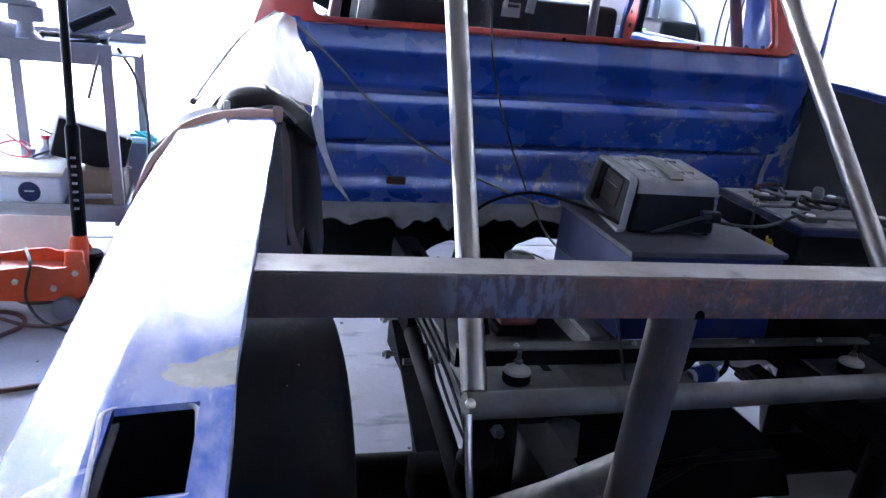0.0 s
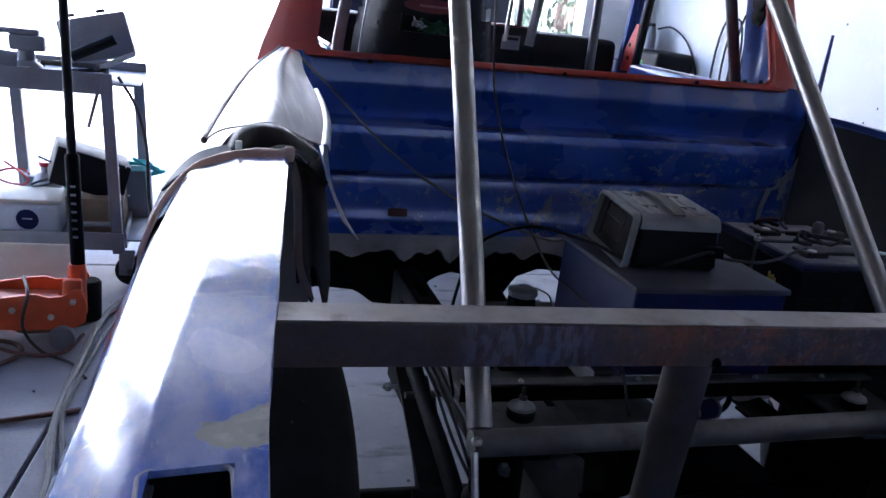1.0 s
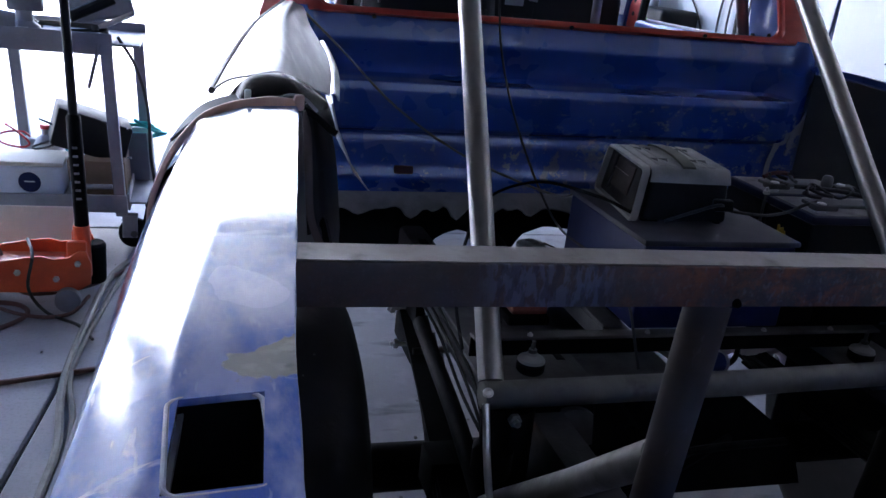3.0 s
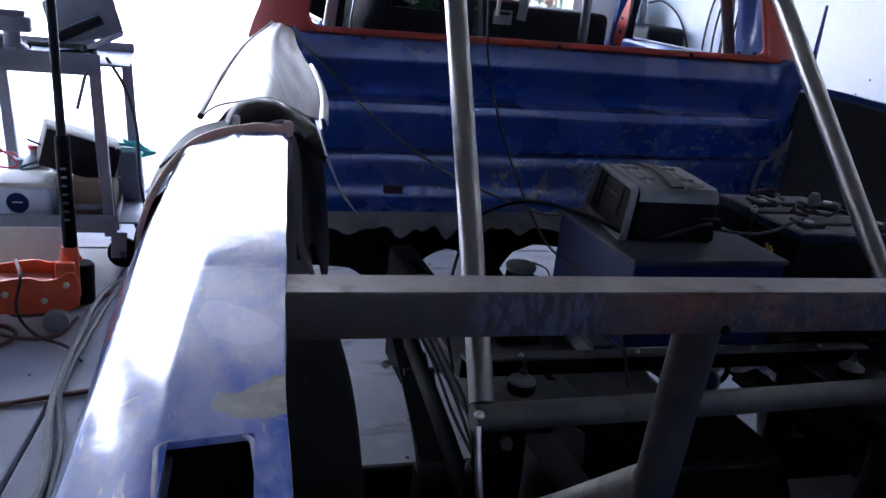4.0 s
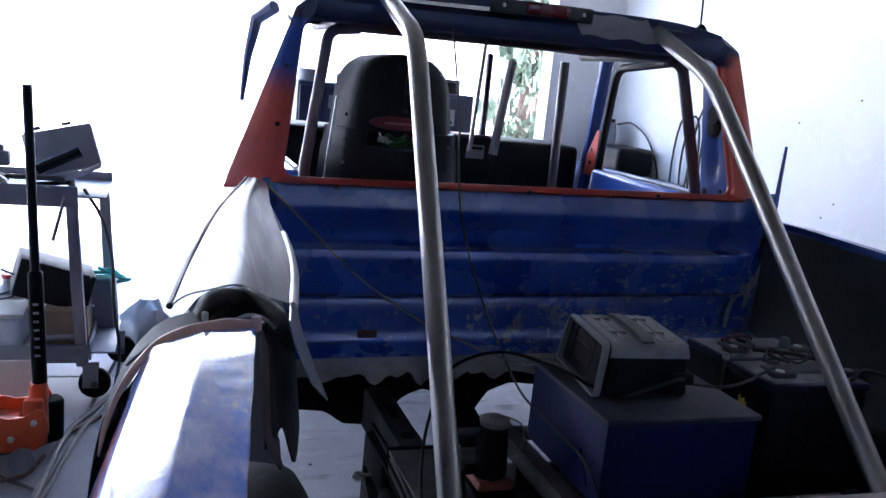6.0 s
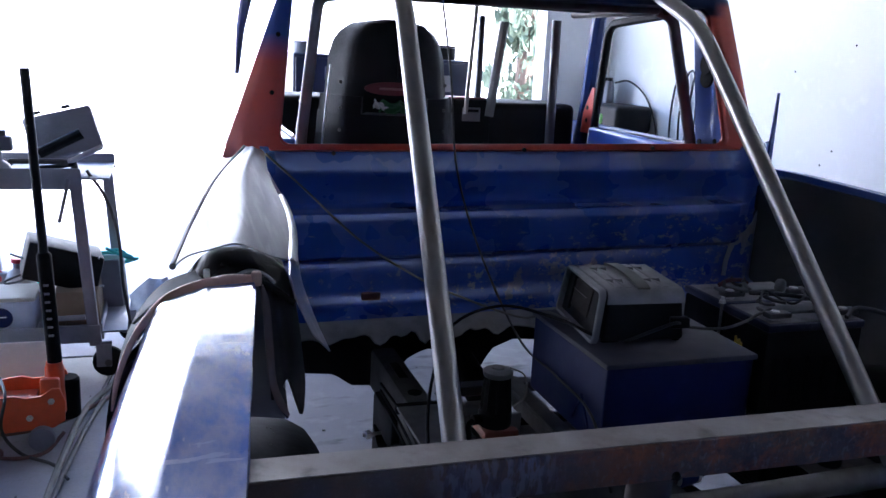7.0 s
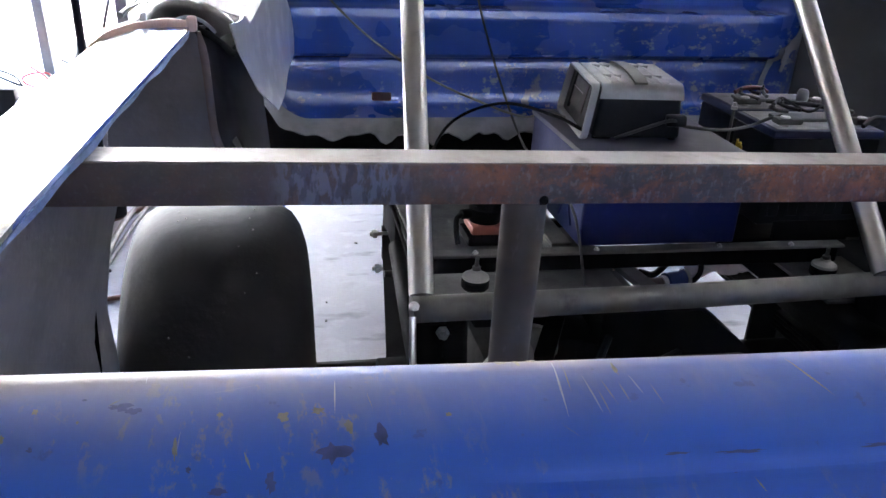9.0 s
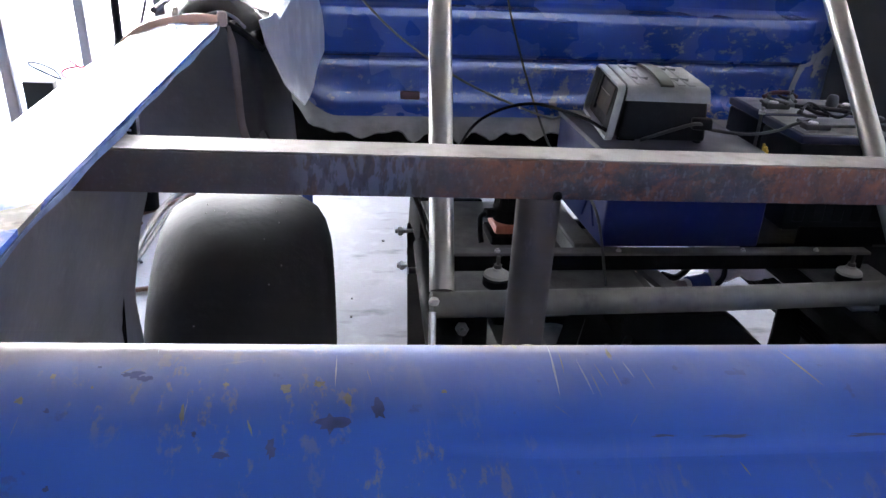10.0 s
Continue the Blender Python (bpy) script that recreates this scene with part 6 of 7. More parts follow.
def battery(x, y, z, name_label):
    b = thing("car_battery", (x, y, z), name_label, "battery", "car batteries in the bed")
    c = part("case", box(x, x + 0.25, y, y + 0.152, z, z + 0.187, 0.006, 2), BLACK, b, "black ribbed case")
    for k in range(5):
        part("rib", box(x + 0.02 + 0.045 * k, x + 0.045 + 0.045 * k, y - 0.003, y + 0.0, z + 0.02, z + 0.13, 0.001, 1), BLACK, c)
    part("lid", box(x - 0.003, x + 0.253, y - 0.003, y + 0.155, z + 0.1875, z + 0.205, 0.005, 2), BATTERY_BLUE, b, "dusty dark blue lid")
    part("dusty_top", box(x + 0.006, x + 0.244, y + 0.006, y + 0.146, z + 0.2052, z + 0.2066, 0.0005, 1), DUST_TOP, b, "thick pale dust on the lid")
    part("cap_strip", box(x + 0.04, x + 0.20, y + 0.055, y + 0.10, z + 0.2068, z + 0.216, 0.004, 2), DUSTY, b, "dusty vent strip")
    for dx, dy in ((0.035, 0.03), (0.215, 0.03)):
        p = part("terminal", lathe([(0.012, 0), (0.010, 0.020), (0.009, 0.021)], (x + dx, y + dy, z + 0.2055), "z", 12), BOLT, b, "lead terminal post")
        part("clamp", box(x + dx - 0.022, x + dx + 0.035, y + dy - 0.014, y + dy + 0.014, z + 0.211, z + 0.224, 0.004, 2), PLATE, b, "corroded cable clamp")
    return b


BATTERY_BLUE = plain("battery_blue_plastic", (0.008, 0.012, 0.05), 0.5, 0.0, 0.6, 12, 0.0, 0.05, 0.06)
battery(1.190, 1.500, 0.777, "black and blue car battery with dusty lid and clamped cables")
battery(1.194, 1.664, 0.777, "black and blue car battery behind the first with bare posts")
part("battery_tray", box(1.098, 1.46, 1.431, 1.83, 0.7765 - 0.008, 0.7765, 0.002), CHASSIS, truck, "black battery tray")
rod = part("hold_down_rod", tube([(1.184, 1.657, 0.80), (1.184, 1.657, 0.990)], 0.0035, 8), PLATE, truck, "pale threaded hold-down rod between the batteries")
part("rod_nut", hexbolt((1.184, 1.657, 0.984), "z", 0.008, 0.008), BOLT, rod)
part("tray_lip", box(1.18, 1.46, 1.425, 1.4305, 0.7765, 0.815, 0.002), CHASSIS, truck)
lug = thing("terminal_fitting", (1.335, 1.66, 0.99), "dusty round terminal cover on the battery", "fitting")
part("cover", lathe([(0.012, 0), (0.014, 0.006), (0.012, 0.022), (0.008, 0.027), (0, 0.028)], (1.375, 1.70, 0.994), "z", 16), DUSTY, lug)
tagsy = thing("yellow_plug", (1.103, 1.505, 0.95), "small yellow plug hanging beside the blue box", "plug")
bm_y = bmesh.new()
for k in range(4):
    box(1.098 + 0.003 * k, 1.102 + 0.003 * k, 1.468 + 0.010 * k, 1.473 + 0.010 * k, 0.94, 0.960 + 0.004 * (k % 2), 0.001, 1, None, bm_y)
part("prongs", bm_y, YELLOW, tagsy)


CAP_GREY = plain("dusty_cap_grey", (0.13, 0.13, 0.122), 0.5, 0.2, 0.7, 20, 0.0, 0.05, 0.2)


def battery_clutter():
    rng = random.Random(14)
    for k in range(5):
        x, y = rng.uniform(1.22, 1.41), rng.uniform(1.53, 1.78)
        a = rng.uniform(0, 3.1)
        d = Vector((math.cos(a), math.sin(a), 0)) * rng.uniform(0.015, 0.032)
        c = Vector((x, y, 1.001 + 0.004 * (k % 3)))
        b = thing("loose_clamp", c, "dusty steel clamp lying among the battery leads", "clamp", "clamps on the batteries")
        part("jaw", tube([c - d, c, c + d * 0.9 + Vector((0, 0, 0.006))], 0.0042, 6), (PLATE, DARK_STEEL, DUSTY)[k % 3], b)
        part("screw", hexbolt((c.x + d.x * 0.6, c.y + d.y * 0.6, c.z + 0.005), "z", 0.005, 0.006), PLATE, b)
    for k in range(1):
        y = 1.60 + 0.12 * k
        pts = [(1.24 + 0.035 * i, y + 0.03 * math.sin(i * 1.9 + k), 1.000 + 0.010 * (1 + math.sin(i * 2.3 + 2 * k))) for i in range(6)]
        solo("battery_lead", tube(smooth_path(pts, 6), 0.0030, 6), CABLE, "black lead tangled over the batteries", "cable", "leads on the batteries")


battery_clutter()


def canister():
    t = thing("fuel_pump", (0.60, 1.62, 0.66), "dark ribbed pump with a faded orange base on the tray plate", "pump")
    b = part("body", lathe([(0.034, 0), (0.036, 0.008), (0.036, 0.030), (0.033, 0.034), (0.029, 0.085), (0.027, 0.110)], (0.645, 1.66, 0.735), "z", 24), CHASSIS, t, "ribbed dark pump body")
    for k in range(10):
        a = 2 * math.pi * k / 10
        part("rib", tube([(0.645 + 0.033 * math.cos(a), 1.66 + 0.033 * math.sin(a), 0.772), (0.645 + 0.027 * math.cos(a), 1.66 + 0.027 * math.sin(a), 0.842)], 0.0025, 6), CHASSIS, b)
    c = part("cap", lathe([(0.030, 0), (0.032, 0.004), (0.032, 0.012), (0.026, 0.016), (0.015, 0.017), (0.013, 0.020), (0.0, 0.020)], (0.645, 1.66, 0.8455), "z", 12), CAP_GREY, b, "faceted grey cap")
    part("base", box(0.608, 0.690, 1.622, 1.700, 0.712, 0.7345, 0.008, 2), FADED, t, "faded orange base")
    part("foot", box(0.600, 0.695, 1.615, 1.705, 0.6905, 0.7115, 0.006, 2), CHASSIS, t)
    part("side_port", tube([(0.612, 1.655, 0.752), (0.590, 1.650, 0.752)], 0.011, 10), CHASSIS, t)
    part("elbow", tube(smooth_path([(0.590, 1.648, 0.752), (0.578, 1.64, 0.745), (0.575, 1.62, 0.72), (0.578, 1.61, 0.70)]), 0.006, 8), RUBBER, t)
    part("lever", box(0.674, 0.700, 1.640, 1.652, 0.712, 0.765, 0.006, 2), CAP_GREY, t)
    part("bail", tube(smooth_path([(0.672, 1.66, 0.862), (0.698, 1.64, 0.850), (0.700, 1.63, 0.81), (0.676, 1.64, 0.78)]), 0.002, 6), GREY_CABLE, t)
    f = thing("pipe_fitting", (0.66, 1.5, 0.776), "bright plated pipe fittings beside the canister", "fitting")
    for x, y, dx in ((0.650, 1.47, 0.05), (0.655, 1.445, 0.045), (0.64, 1.50, 0.03)):
        part("fitting", tube([(x, y, 0.722), (x + dx, y + 0.004, 0.724)], 0.008, 8), BOLT, f)


FADED = plain("faded_orange_paint", (0.27, 0.072, 0.038), 0.5, 0.0, 0.5, 20, 0.0, 0.1, 0.15)
canister()


FADED_RED = plain("faded_red_plastic", (0.07, 0.018, 0.018), 0.5, 0.0, 0.6, 25)


def cables():
    def cord(name, pts, r, mat, lab, cat="cable"):
        solo(name, tube(smooth_path(pts, 10), r, 8), mat, lab, cat)
    cord("strung_cable", [(0.215, 2.185, 1.245), (0.30, 2.12, 1.17), (0.42, 2.05, 1.06), (0.55, 1.98, 0.98), (0.66, 1.90, 0.94), (0.755, 1.80, 0.925), (0.775, 1.72, 0.962), (0.80, 1.66, 0.962)], 0.0028, GREY_CABLE, "thin grey cord strung from the cab to the charger")
    cord("hanging_cable", [(0.66, 2.24, 1.665), (0.675, 2.17, 1.45), (0.70, 2.16, 1.22), (0.745, 2.08, 1.02), (0.77, 1.85, 0.86), (0.752, 1.60, 0.86), (0.754, 1.44, 0.84), (0.765, 1.36, 0.72)], 0.0028, CABLE, "thin black cord hanging from the cab roof down to the tray")
    cord("charger_cable", [(0.800, 1.545, 0.966), (0.765, 1.64, 0.972), (0.70, 1.80, 0.955), (0.60, 1.84, 0.90), (0.52, 1.72, 0.83), (0.475, 1.60, 0.76), (0.465, 1.50, 0.70)], 0.0036, RUBBER, "black charger cable sagging into the bed")
    cord("jumper_cable", [(0.845, 1.50, 0.965), (0.90, 1.487, 0.99), (0.95, 1.484, 1.005), (0.985, 1.50, 0.99), (1.06, 1.49, 0.985), (1.14, 1.52, 0.985), (1.19, 1.54, 0.994), (1.23, 1.55, 1.0)], 0.0034, CABLE, "black clamp cable from the charger to the battery")
    cord("ground_cable", [(1.375, 1.485, 0.996), (1.42, 1.50, 1.01), (1.50, 1.47, 0.99), (1.53, 1.42, 0.94), (1.56, 1.40, 0.80)], 0.005, CABLE, "thick black battery cable")
    cord("red_clamp", [(1.22, 1.725, 1.006), (1.245, 1.73, 1.014), (1.285, 1.735, 1.014), (1.31, 1.74, 1.004)], 0.005, FADED_RED, "faded red clamp grip on the battery", "clamp")
    cord("battery_lead", [(1.28, 1.69, 0.995), (1.35, 1.63, 1.003), (1.41, 1.58, 1.000), (1.45, 1.63, 0.99)], 0.005, CABLE, "black lead between the batteries")
    # on the floor and the cart
    cord("floor_hose", [(-0.40, 1.60, 0.014), (-0.395, 2.05, 0.014), (-0.383, 2.32, 0.014), (-0.415, 2.70, 0.014), (-0.39, 3.2, 0.014), (-0.345, 3.6, 0.014), (-0.23, 3.92, 0.014), (-0.15, 4.3, 0.014)], 0.013, GREY_CABLE, "grey air hose lying on the floor", "hose")
    cord("floor_hose", [(-0.375, 1.70, 0.012), (-0.36, 2.1, 0.012), (-0.36, 2.45, 0.012), (-0.40, 2.76, 0.012), (-0.36, 3.2, 0.012), (-0.30, 3.6, 0.012), (-0.21, 3.95, 0.012)], 0.010, CABLE, "black cable lying along the air hose", "cable")
    cord("brown_cord", [(-0.95, 2.66, 0.010), (-0.70, 2.70, 0.010), (-0.588, 2.71, 0.010), (-0.46, 2.74, 0.012), (-0.335, 2.78, 0.010), (-0.2, 2.82, 0.010)], 0.009, BROWN_CORD, "brown extension cord across the floor", "cord")
    cord("brown_cord", [(-1.0, 3.02, 0.010), (-0.75, 3.06, 0.010), (-0.63, 3.16, 0.010), (-0.61, 3.26, 0.010), (-0.70, 3.33, 0.010), (-0.95, 3.32, 0.010)], 0.009, BROWN_CORD, "brown cord looped on the floor", "cord")
    cord("pink_hose", [(-0.74, 3.45, 0.20), (-0.66, 3.36, 0.06), (-0.56, 3.42, 0.012), (-0.40, 3.52, 0.012), (-0.24, 3.74, 0.012)], 0.010, BROWN_CORD, "dull pink hose trailing from the jack", "hose")
    cord("brown_cord", [(-1.05, 3.20, 0.22), (-0.86, 3.24, 0.14), (-0.72, 3.22, 0.05), (-0.58, 3.20, 0.012), (-0.46, 3.22, 0.012), (-0.40, 3.30, 0.05)], 0.007, BROWN_CORD, "dull pink cord draped over the floor jack", "cord")
    cord("power_cord", [(-0.62, 3.40, 0.24), (-0.585, 3.27, 0.22), (-0.60, 3.25, 0.10), (-0.54, 3.23, 0.014), (-0.42, 3.12, 0.012), (-0.36, 3.0, 0.012)], 0.006, CABLE, "black cord looped over the floor jack", "cord")
    cord("cart_cord", [(-0.34, 4.02, 0.93), (-0.27, 4.06, 0.80), (-0.225, 4.08, 0.62), (-0.21, 4.05, 0.40), (-0.18, 4.0, 0.20), (-0.20, 3.96, 0.03)], 0.007, CABLE, "black cord hanging off the cart")
    # coils on the wall
    for k in range(5):
        y, z, r = 4.10 + 0.09 * k - 0.18, 1.50 - 0.02 * k, 0.17 + 0.015 * (k % 3)
        loop = [(2.735 - 0.006 * (k % 2), y + 0.45 * r * math.cos(a), z - 0.22 + 1.5 * r * math.sin(a)) for a in (2 * math.pi * i / 20 for i in range(21))]
        solo("wall_cable", tube(loop, 0.006, 6), CABLE, "black cable coil hanging on the white wall", "cable", "cable coils on the wall")


cables()


def wall_tools():
    h = thing("tool_case", (2.6, 4.69, 1.09), "black and green power tool case on a shelf by the wall", "tool case")
    part("case", box(2.48, 2.72, 4.52, 4.86, 1.09, 1.25, 0.03, 3), BLACK, h)
    part("green_panel", box(2.47, 2.56, 4.68, 4.80, 1.12, 1.20, 0.03, 3), GREEN_TOOL, h, "bright green cover")
    s = thing("wall_shelf", (2.55, 4.5, 0.97), "narrow grey shelf against the wall", "shelf")
    part("board", box(2.40, 2.745, 4.2, 5.1, 1.055, 1.088, 0.004), CART, s)
    for y in (4.3, 5.0):
        part("bracket", box(2.70, 2.745, y, y + 0.03, 0.0, 1.0545, 0.004), CART, s)
    for y in (4.895, 4.955, 5.02):
        p = thing("grey_bottle", (2.62, y, 1.088), "dark grey bottle standing on the shelf", "bottle", "bottles on the shelf")
        part("body", lathe([(0.032, 0), (0.035, 0.01), (0.030, 0.24), (0.024, 0.27), (0.022, 0.29)], (2.62, y, 1.0885), "z", 14), CART, p)
        part("cap", lathe([(0.017, 0), (0.017, 0.02), (0.0, 0.021)], (2.62, y, 1.379), "z", 12), BLACK, p)
    solo("arched_cable", tube(smooth_path([(2.66, 4.90, 1.37), (2.70, 4.80, 1.385), (2.735, 4.66, 1.31), (2.735, 4.52, 1.16), (2.735, 4.47, 1.00)], 8), 0.006, 6), CABLE, "black cord arching against the wall", "cord")


GREEN_TOOL = plain("bright_green_plastic", (0.16, 0.42, 0.06), 0.4, 0.0, 0.8, 15)
wall_tools()


# ---- beside the truck: cart, jack, clutter ----
def cart():
    c = thing("steel_cart", (-0.7, 4.2, 0), "grey steel work cart on swivel casters loaded with tools", "cart")
    xl, xr, yn, yf = -1.02, -0.335, 4.0, 4.46
    for (x, y) in ((xr, yn), (xr + 0.10, yf), (xl, yn), (xl + 0.24, yf)):
        part("leg", box(x - 0.024, x + 0.024, y - 0.006, y + 0.006, 0.14, 0.90, 0.003, 1, None, box(x + 0.014, x + 0.024, y - 0.006, y + 0.04, 0.14, 0.90, 0.003, 1)), CART, c, "angle iron leg")
    t = part("top_tray", box(xl - 0.03, xr + 0.14, yn - 0.02, yf + 0.02, 0.895, 0.905, 0.003), CART, c)
    part("tray_rim", box(xl - 0.03, xr + 0.03, yn - 0.03, yn - 0.0205, 0.855, 0.945, 0.003), CART, t)
    part("tray_rim", box(xl - 0.03, xr + 0.14, yf + 0.0205, yf + 0.03, 0.875, 0.945, 0.003), CART, t)
    s = part("bottom_shelf", box(xl - 0.03, xr + 0.14, yn - 0.02, yf + 0.02, 0.205, 0.215, 0.003), CART, c)
    part("shelf_rim", box(xl - 0.03, xr + 0.03, yn - 0.03, yn - 0.0205, 0.165, 0.245, 0.003), CART, s)
    part("shelf_rim", box(xr + 0.03, xr + 0.04, yn - 0.02, yf + 0.02, 0.175, 0.25, 0.003), CART, s)
    for (x, y) in ((xr + 0.01, yn), (xr + 0.10, yf), (xl, yn), (xl + 0.2, yf)):
        w = part("caster", lathe([(0.018, -0.018), (0.060, -0.018), (0.068, -0.012), (0.068, 0.012), (0.060, 0.018), (0.018, 0.018)], (x + 0.045, y - 0.01, 0.069), "y", 24), RUBBER, c, "black rubber caster wheel")
        part("fork", box(x - 0.005, x + 0.06, y - 0.036, y - 0.031, 0.05, 0.155, 0.003, 1, None, box(x - 0.005, x + 0.06, y + 0.011, y + 0.016, 0.05, 0.155, 0.003, 1)), CART, w)
        part("hub", lathe([(0.016, -0.030), (0.016, 0.030)], (x + 0.045, y - 0.01, 0.069), "y", 10), PLATE, w)
    part("pull_handle", tube([(xr - 0.02, yn - 0.03, 0.90), (xr - 0.075, yn - 0.07, 0.72)], 0.008, 8), CART, c, "loose rod leaning from the tray")
    part("push_bar", tube([(-0.52, yn - 0.03, 0.282), (-0.36, yn - 0.03, 0.286)], 0.012, 8), CART, c)
    # clutter on the top tray
    m = thing("tilted_case", (-0.42, 4.25, 0.91), "open dark tool case leaning on the cart", "tool case")
    mm = Matrix.Translation((-0.385, 4.26, 1.062)) @ Matrix.Rotation(radians(-14), 4, "Y") @ Matrix.Rotation(radians(-22), 4, "X")
    part("lid", box(-0.15, 0.15, -0.02, 0.02, -0.10, 0.10, 0.012, 2, mm), GLASSFIBRE, m)
    part("latch", box(-0.10, -0.06, -0.03, -0.02, 0.10, 0.115, 0.003, 1, mm), BLACK, m)
    part("latch", box(0.03, 0.07, -0.03, -0.02, 0.10, 0.115, 0.003, 1, mm), BLACK, m)
    part("tool", tube([(-0.48, 4.14, 0.985), (-0.30, 4.16, 1.075)], 0.024, 10), BLACK, m, "black cylindrical tool")
    part("tool", tube([(-0.40, 4.10, 0.935), (-0.22, 4.14, 1.02)], 0.012, 8), BOLT, m)
    v = thing("bench_vise", (-0.67, 4.15, 0.905), "small dark bench vise on the cart", "vise")
    part("base", lathe([(0.07, 0.0005), (0.06, 0.03), (0.035, 0.05), (0.035, 0.09)], (-0.66, 4.15, 0.905), "z", 16), CART, v)
    part("jaw", box(-0.72, -0.58, 4.12, 4.18, 0.995, 1.06, 0.01), CART, v)
    part("anvil", box(-0.78, -0.60, 4.13, 4.17, 1.06, 1.085, 0.006), CART, v)
    rng = random.Random(8)
    for k in range(16):
        x, y = rng.uniform(-0.98, -0.42), rng.uniform(4.03, 4.3)
        a, l = rng.uniform(-0.6, 0.6), rng.uniform(0.05, 0.12)
        tl = thing("hand_tool", (x, y, 0.905), "greasy steel hand tool lying on the cart tray", "hand tool", "tools on the cart")
        z = 0.918 + 0.012 * (k % 4)
        part("shaft", tube([(x - l * math.cos(a), y - l * math.sin(a), z), (x + l * math.cos(a), y + l * math.sin(a), z + rng.uniform(0, 0.03))], rng.uniform(0.006, 0.013), 8), (BOLT, BLACK, CART, DARK_STEEL)[k % 4], tl)
        part("head", lathe([(0.014, -0.012), (0.016, 0), (0.012, 0.012)], (x + l * math.cos(a), y + l * math.sin(a), z), "z", 10), DARK_STEEL, tl)
    g = thing("angle_grinder", (-0.80, 4.05, 0.91), "dark round power tool lying on the cart tray", "power tool")
    part("body", tube(smooth_path([(-0.95, 4.04, 0.965), (-0.80, 4.03, 0.97), (-0.68, 4.05, 0.955)]), 0.04, 14), CART, g)
    part("disc", lathe([(0.055, 0), (0.055, 0.006)], (-0.66, 4.05, 0.925), "z", 20), DARK_STEEL, g)
    # bottom shelf
    tub = thing("plastic_tub", (-0.66, 4.1, 0.215), "cloudy white plastic tub with a blue round label", "tub")
    part("tub", box(-0.83, -0.57, 4.01, 4.22, 0.2155, 0.355, 0.02, 3), TUB, tub)
    part("lid", box(-0.845, -0.555, 3.998, 4.235, 0.3555, 0.378, 0.010, 2), CREAM, tub, "cream snap lid")
    part("label", lathe([(0.045, 0), (0.045, 0.002)], (-0.70, 4.0075, 0.285), "y", 20), BOX_BLUE, tub, "blue round label")
    part("label_bar", box(-0.72, -0.68, 4.004, 4.007, 0.286, 0.291, 0), PALE, tub)
    bx = thing("black_crate", (-0.45, 4.2, 0.215), "tilted black plastic crate on the cart shelf", "crate")
    part("crate", box(-0.16, 0.16, -0.10, 0.10, -0.09, 0.09, 0.012, 2, Matrix.Translation((-0.46, 4.24, 0.47)) @ Matrix.Rotation(radians(18), 4, "Y") @ Matrix.Rotation(radians(10), 4, "Z")), BLACK, bx)
    bb = thing("cardboard_box", (-0.43, 4.2, 0.2155), "brown box under the crate on the cart shelf", "box")
    part("box", box(-0.49, -0.31, 4.08, 4.36, 0.2155, 0.37, 0.004), CARD, bb)
    jug = thing("grey_jug", (-0.70, 4.3, 0.38), "grey plastic jug on the cart shelf", "jug")
    part("jug", lathe([(0.07, 0), (0.08, 0.02), (0.08, 0.13), (0.05, 0.19), (0.025, 0.21), (0.025, 0.235)], (-0.66, 4.34, 0.2155), "z", 18), BAG, jug)
    part("jug_cap", lathe([(0.03, 0), (0.03, 0.02)], (-0.66, 4.34, 0.451), "z", 12), BADGE, jug)
    for k in range(3):
        solo("teal_tubing", tube(smooth_path([(-0.33 + 0.03 * k, 4.30, 0.48 + 0.02 * k), (-0.22 + 0.02 * k, 4.34, 0.50 - 0.02 * k), (-0.18 + 0.02 * k, 4.40, 0.44), (-0.25, 4.44, 0.40)], 8), 0.008, 8), TEAL, "thin teal tubing heaped on the cart shelf", "tubing", "tubing on the cart")
    for k in range(9):
        x, y, s = rng.uniform(-0.98, -0.30), rng.uniform(4.24, 4.42), rng.uniform(0.05, 0.10)
        o = thing("parts_box", (x, y, 0.2155), "small greasy parts box on the cart shelf", "box", "boxes on the cart shelf")
        part("box", box(x - s, x + s, y - 0.04, y + 0.04, 0.2155, 0.2155 + s * rng.uniform(1.2, 3.2), 0.006), (CART, BLACK, CARD, BAG)[k % 4], o)
    for k in range(5):
        x = -0.92 + 0.14 * k
        pts = [(x + 0.07 * math.cos(a * 1.3), 4.20 + 0.03 * math.sin(a), 0.40 + 0.05 * math.sin(a * 0.9 + k) + 0.012 * a) for a in (0.7 * i for i in range(10))]
        solo("coiled_wire", tube(smooth_path(pts, 4), 0.005, 6), (CABLE, BADGE, CABLE, TEAL, PALE)[k], "thin coiled wire heaped on the cart shelf", "wire", "wires on the cart shelf")
    w = thing("white_box", (-0.27, 4.4, 0.2155), "white box at the back of the cart shelf", "box")
    part("box", box(-0.36, -0.20, 4.36, 4.45, 0.2155, 0.47, 0.006), PALE, w)


DULL_RED = plain("dull_red_enamel", (0.42, 0.07, 0.025), 0.4, 0.0, 0.7, 12, 0.05, 0.06)
CARD = plain("brown_cardboard", (0.20, 0.14, 0.09), 0.75, 0.0, 0.8, 10)
before = set(bpy.data.objects)
cart()
# the legs splay: the whole cart leans with them towards its top
for ob in set(bpy.data.objects) - before:
    if ob.type == "MESH":
        for v in ob.data.vertices:
            v.co.x -= 0.075 * max(0.0, v.co.z - 0.18)


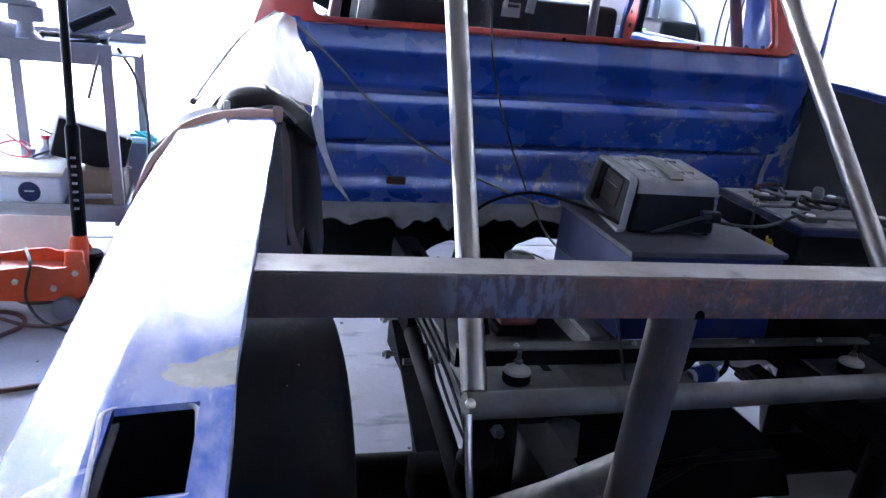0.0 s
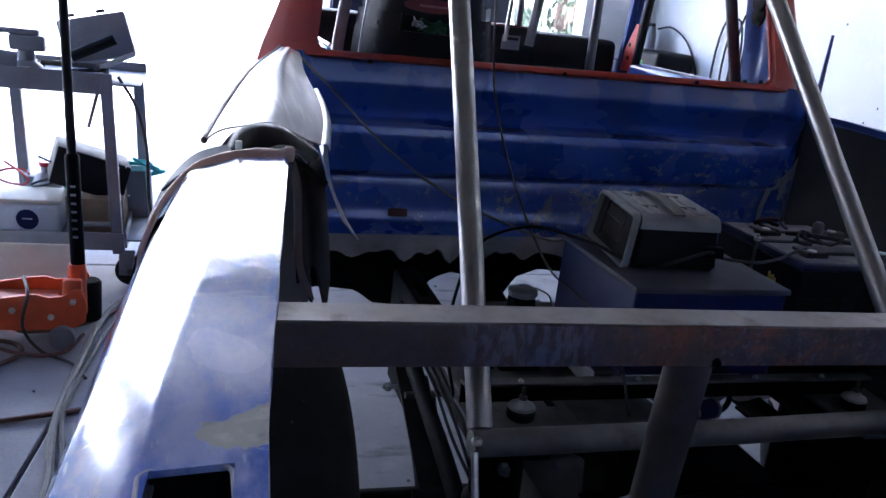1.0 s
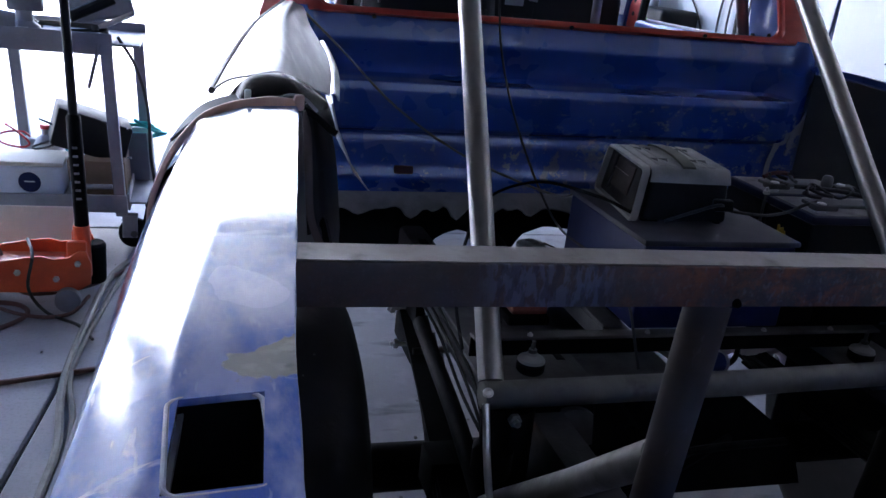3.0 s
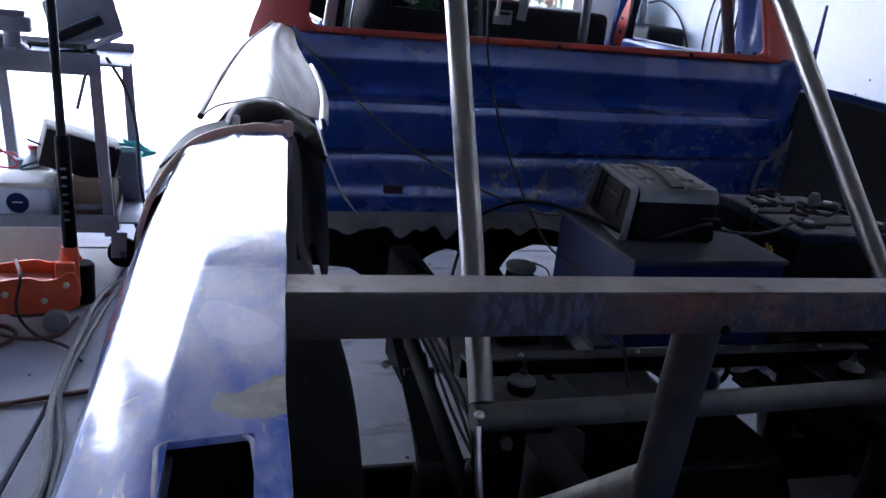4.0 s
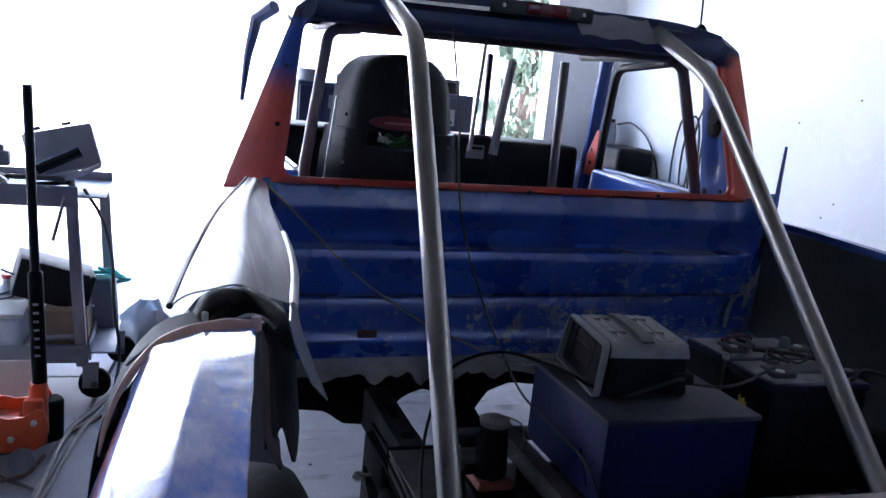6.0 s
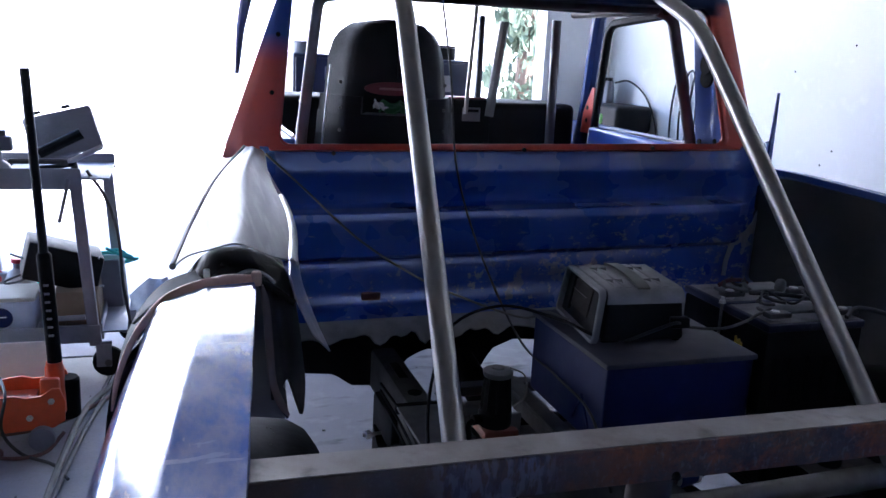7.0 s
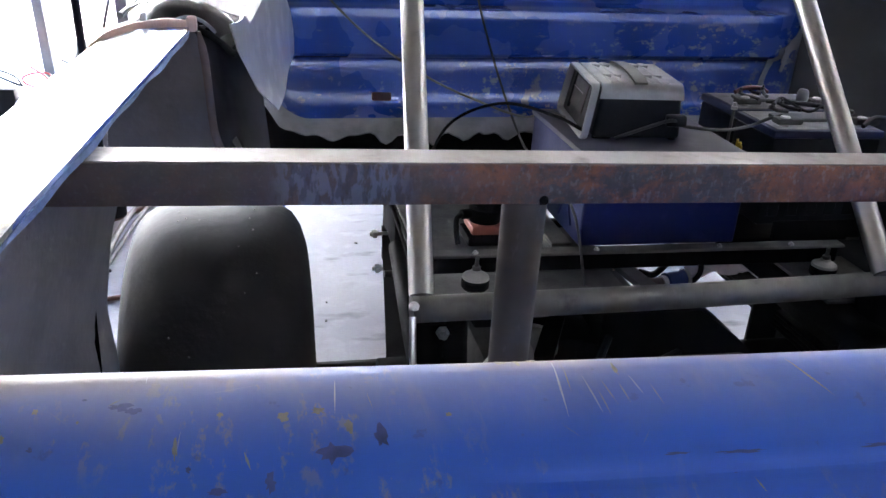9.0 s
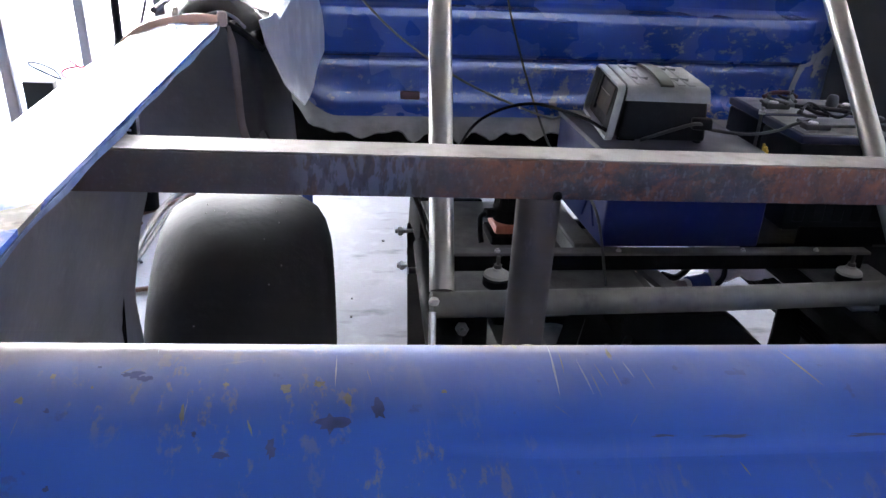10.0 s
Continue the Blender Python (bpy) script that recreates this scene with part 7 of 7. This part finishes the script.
def jack():
    j = thing("floor_jack", (-0.6, 3.4, 0), "orange steel floor jack with a tall black handle", "floor jack")
    y0 = 3.30
    for y in (3.285, 3.485):
        pts = [(-1.02, 0.075), (-1.02, 0.135), (-0.80, 0.175), (-0.62, 0.205), (-0.56, 0.212), (-0.52, 0.200), (-0.47, 0.205), (-0.43, 0.232), (-0.405, 0.230), (-0.388, 0.18), (-0.392, 0.105), (-0.43, 0.080), (-0.60, 0.070)]
        bm = prism([(x, y, z) for x, z in pts], (0, 0.012, 0))
        part("side_plate", bm, ORANGE, j, "orange side plate with a bolt")
    part("deck", box(-0.98, -0.50, 3.30, 3.47, 0.152, 0.166, 0.006), DULL_RED, j, "dull red top plate")
    part("pump_cylinder", lathe([(0.045, 0), (0.048, 0.006), (0.048, 0.150), (0.040, 0.160), (0, 0.160)], (-0.400, 3.46, 0.050), "z", 20), RUBBER, j, "black hydraulic cylinder")
    part("lift_arm", box(-1.02, -0.60, 3.33, 3.44, 0.10, 0.145, 0.012, 2), ORANGE, j)
    part("saddle", lathe([(0.05, 0), (0.055, 0.02), (0.055, 0.03)], (-0.98, 3.385, 0.145), "z", 16), CART, j)
    sock = part("handle_socket", tube([(-0.425, 3.385, 0.10), (-0.432, 3.39, 0.30)], 0.030, 14), ORANGE, j, "orange handle socket")
    for y in (3.30, 3.44):
        part("yoke", box(-0.475, -0.405, y, y + 0.03, 0.12, 0.265, 0.012, 2), ORANGE, j)
    part("power_unit", lathe([(0.04, 0), (0.04, 0.13)], (-0.60, 3.385, 0.075), "x", 14), CART, j)
    for x in (-0.47, -0.92):
        for y in (3.265, 3.505):
            part("wheel", lathe([(0.012, -0.016), (0.045, -0.016), (0.048, 0), (0.045, 0.016), (0.012, 0.016)], (x, y, 0.0485), "y", 18), CART, j)
    for x, z in ((-0.435, 0.185), (-0.51, 0.125), (-0.64, 0.150), (-0.80, 0.12)):
        part("side_bolt", hexbolt((x, 3.284, z), "y", 0.012, -0.010), BOLT, j)
    part("brand_bar", box(-0.88, -0.72, 3.280, 3.284, 0.095, 0.125, 0), BLACK, j, "dark plain lettering bar")
    d = Vector((-0.050, 0.03, 1.08)).normalized()
    a = Vector((-0.428, 3.39, 0.28))
    h = part("handle", tube([a, a + d * 1.10], 0.0165, 14), BLACK, j, "long black handle")
    part("sleeve", tube([a + d * 0.02, a + d * 0.43, a + d * 0.44], 0.026, 14, radii=[0.026, 0.026, 0.020]), RUBBER, h, "black foam sleeve")
    for k in range(7):
        c = a + d * (0.13 + 0.032 * k)
        part("sleeve_bar", box(-0.009, 0.009, -0.0015, 0.0015, -0.004, 0.004, 0, 1, Matrix.Translation(c + Vector((0, -0.0265, 0)))), BAG, h)


jack()


def clutter():
    t = thing("cream_panel", (-0.6, 3.7, 0), "cream plastic lid leaning behind the jack", "lid")
    part("panel", box(-0.20, 0.20, -0.012, 0.012, -0.09, 0.09, 0.02, 3, Matrix.Translation((-0.66, 3.72, 0.178)) @ Matrix.Rotation(radians(-32), 4, "X") ), CREAM, t)
    part("block", box(-0.85, -0.48, 3.76, 3.9, 0.0005, 0.16, 0.008), CREAM, t)
    b = thing("plastic_bag", (-0.08, 4.75, 0), "crumpled grey plastic bag of scraps on the floor", "bag")
    bm = lathe([(0.02, 0.0), (0.12, 0.0), (0.155, 0.06), (0.14, 0.15), (0.09, 0.21), (0.03, 0.25), (0.0, 0.25)], (-0.07, 4.72, 0.001), "z", 20)
    for v in bm.verts:
        n = noise.noise(v.co * 14) * 0.035 + noise.noise(v.co * 33) * 0.02
        d = Vector((v.co.x + 0.07, v.co.y - 4.72, 0))
        if d.length > 1e-4 and v.co.z > 0.01:
            v.co += d.normalized() * n
            v.co.z += n * 0.5
    part("bag", bm, BAG, b)
    rng = random.Random(21)
    chips = bmesh.new()
    for k in range(120):
        x, y = rng.uniform(-1.0, 1.6), rng.uniform(1.8, 4.6)
        s = rng.uniform(0.0015, 0.006)
        box(x - s, x + s * rng.uniform(0.4, 1.5), y - s, y + s, 0.0005, s * 0.8 + 0.001, 0, 1, None, chips)
    solo("floor_debris", chips, PLATE, "small scraps and swarf scattered on the floor", "debris", kind="stuff")


clutter()
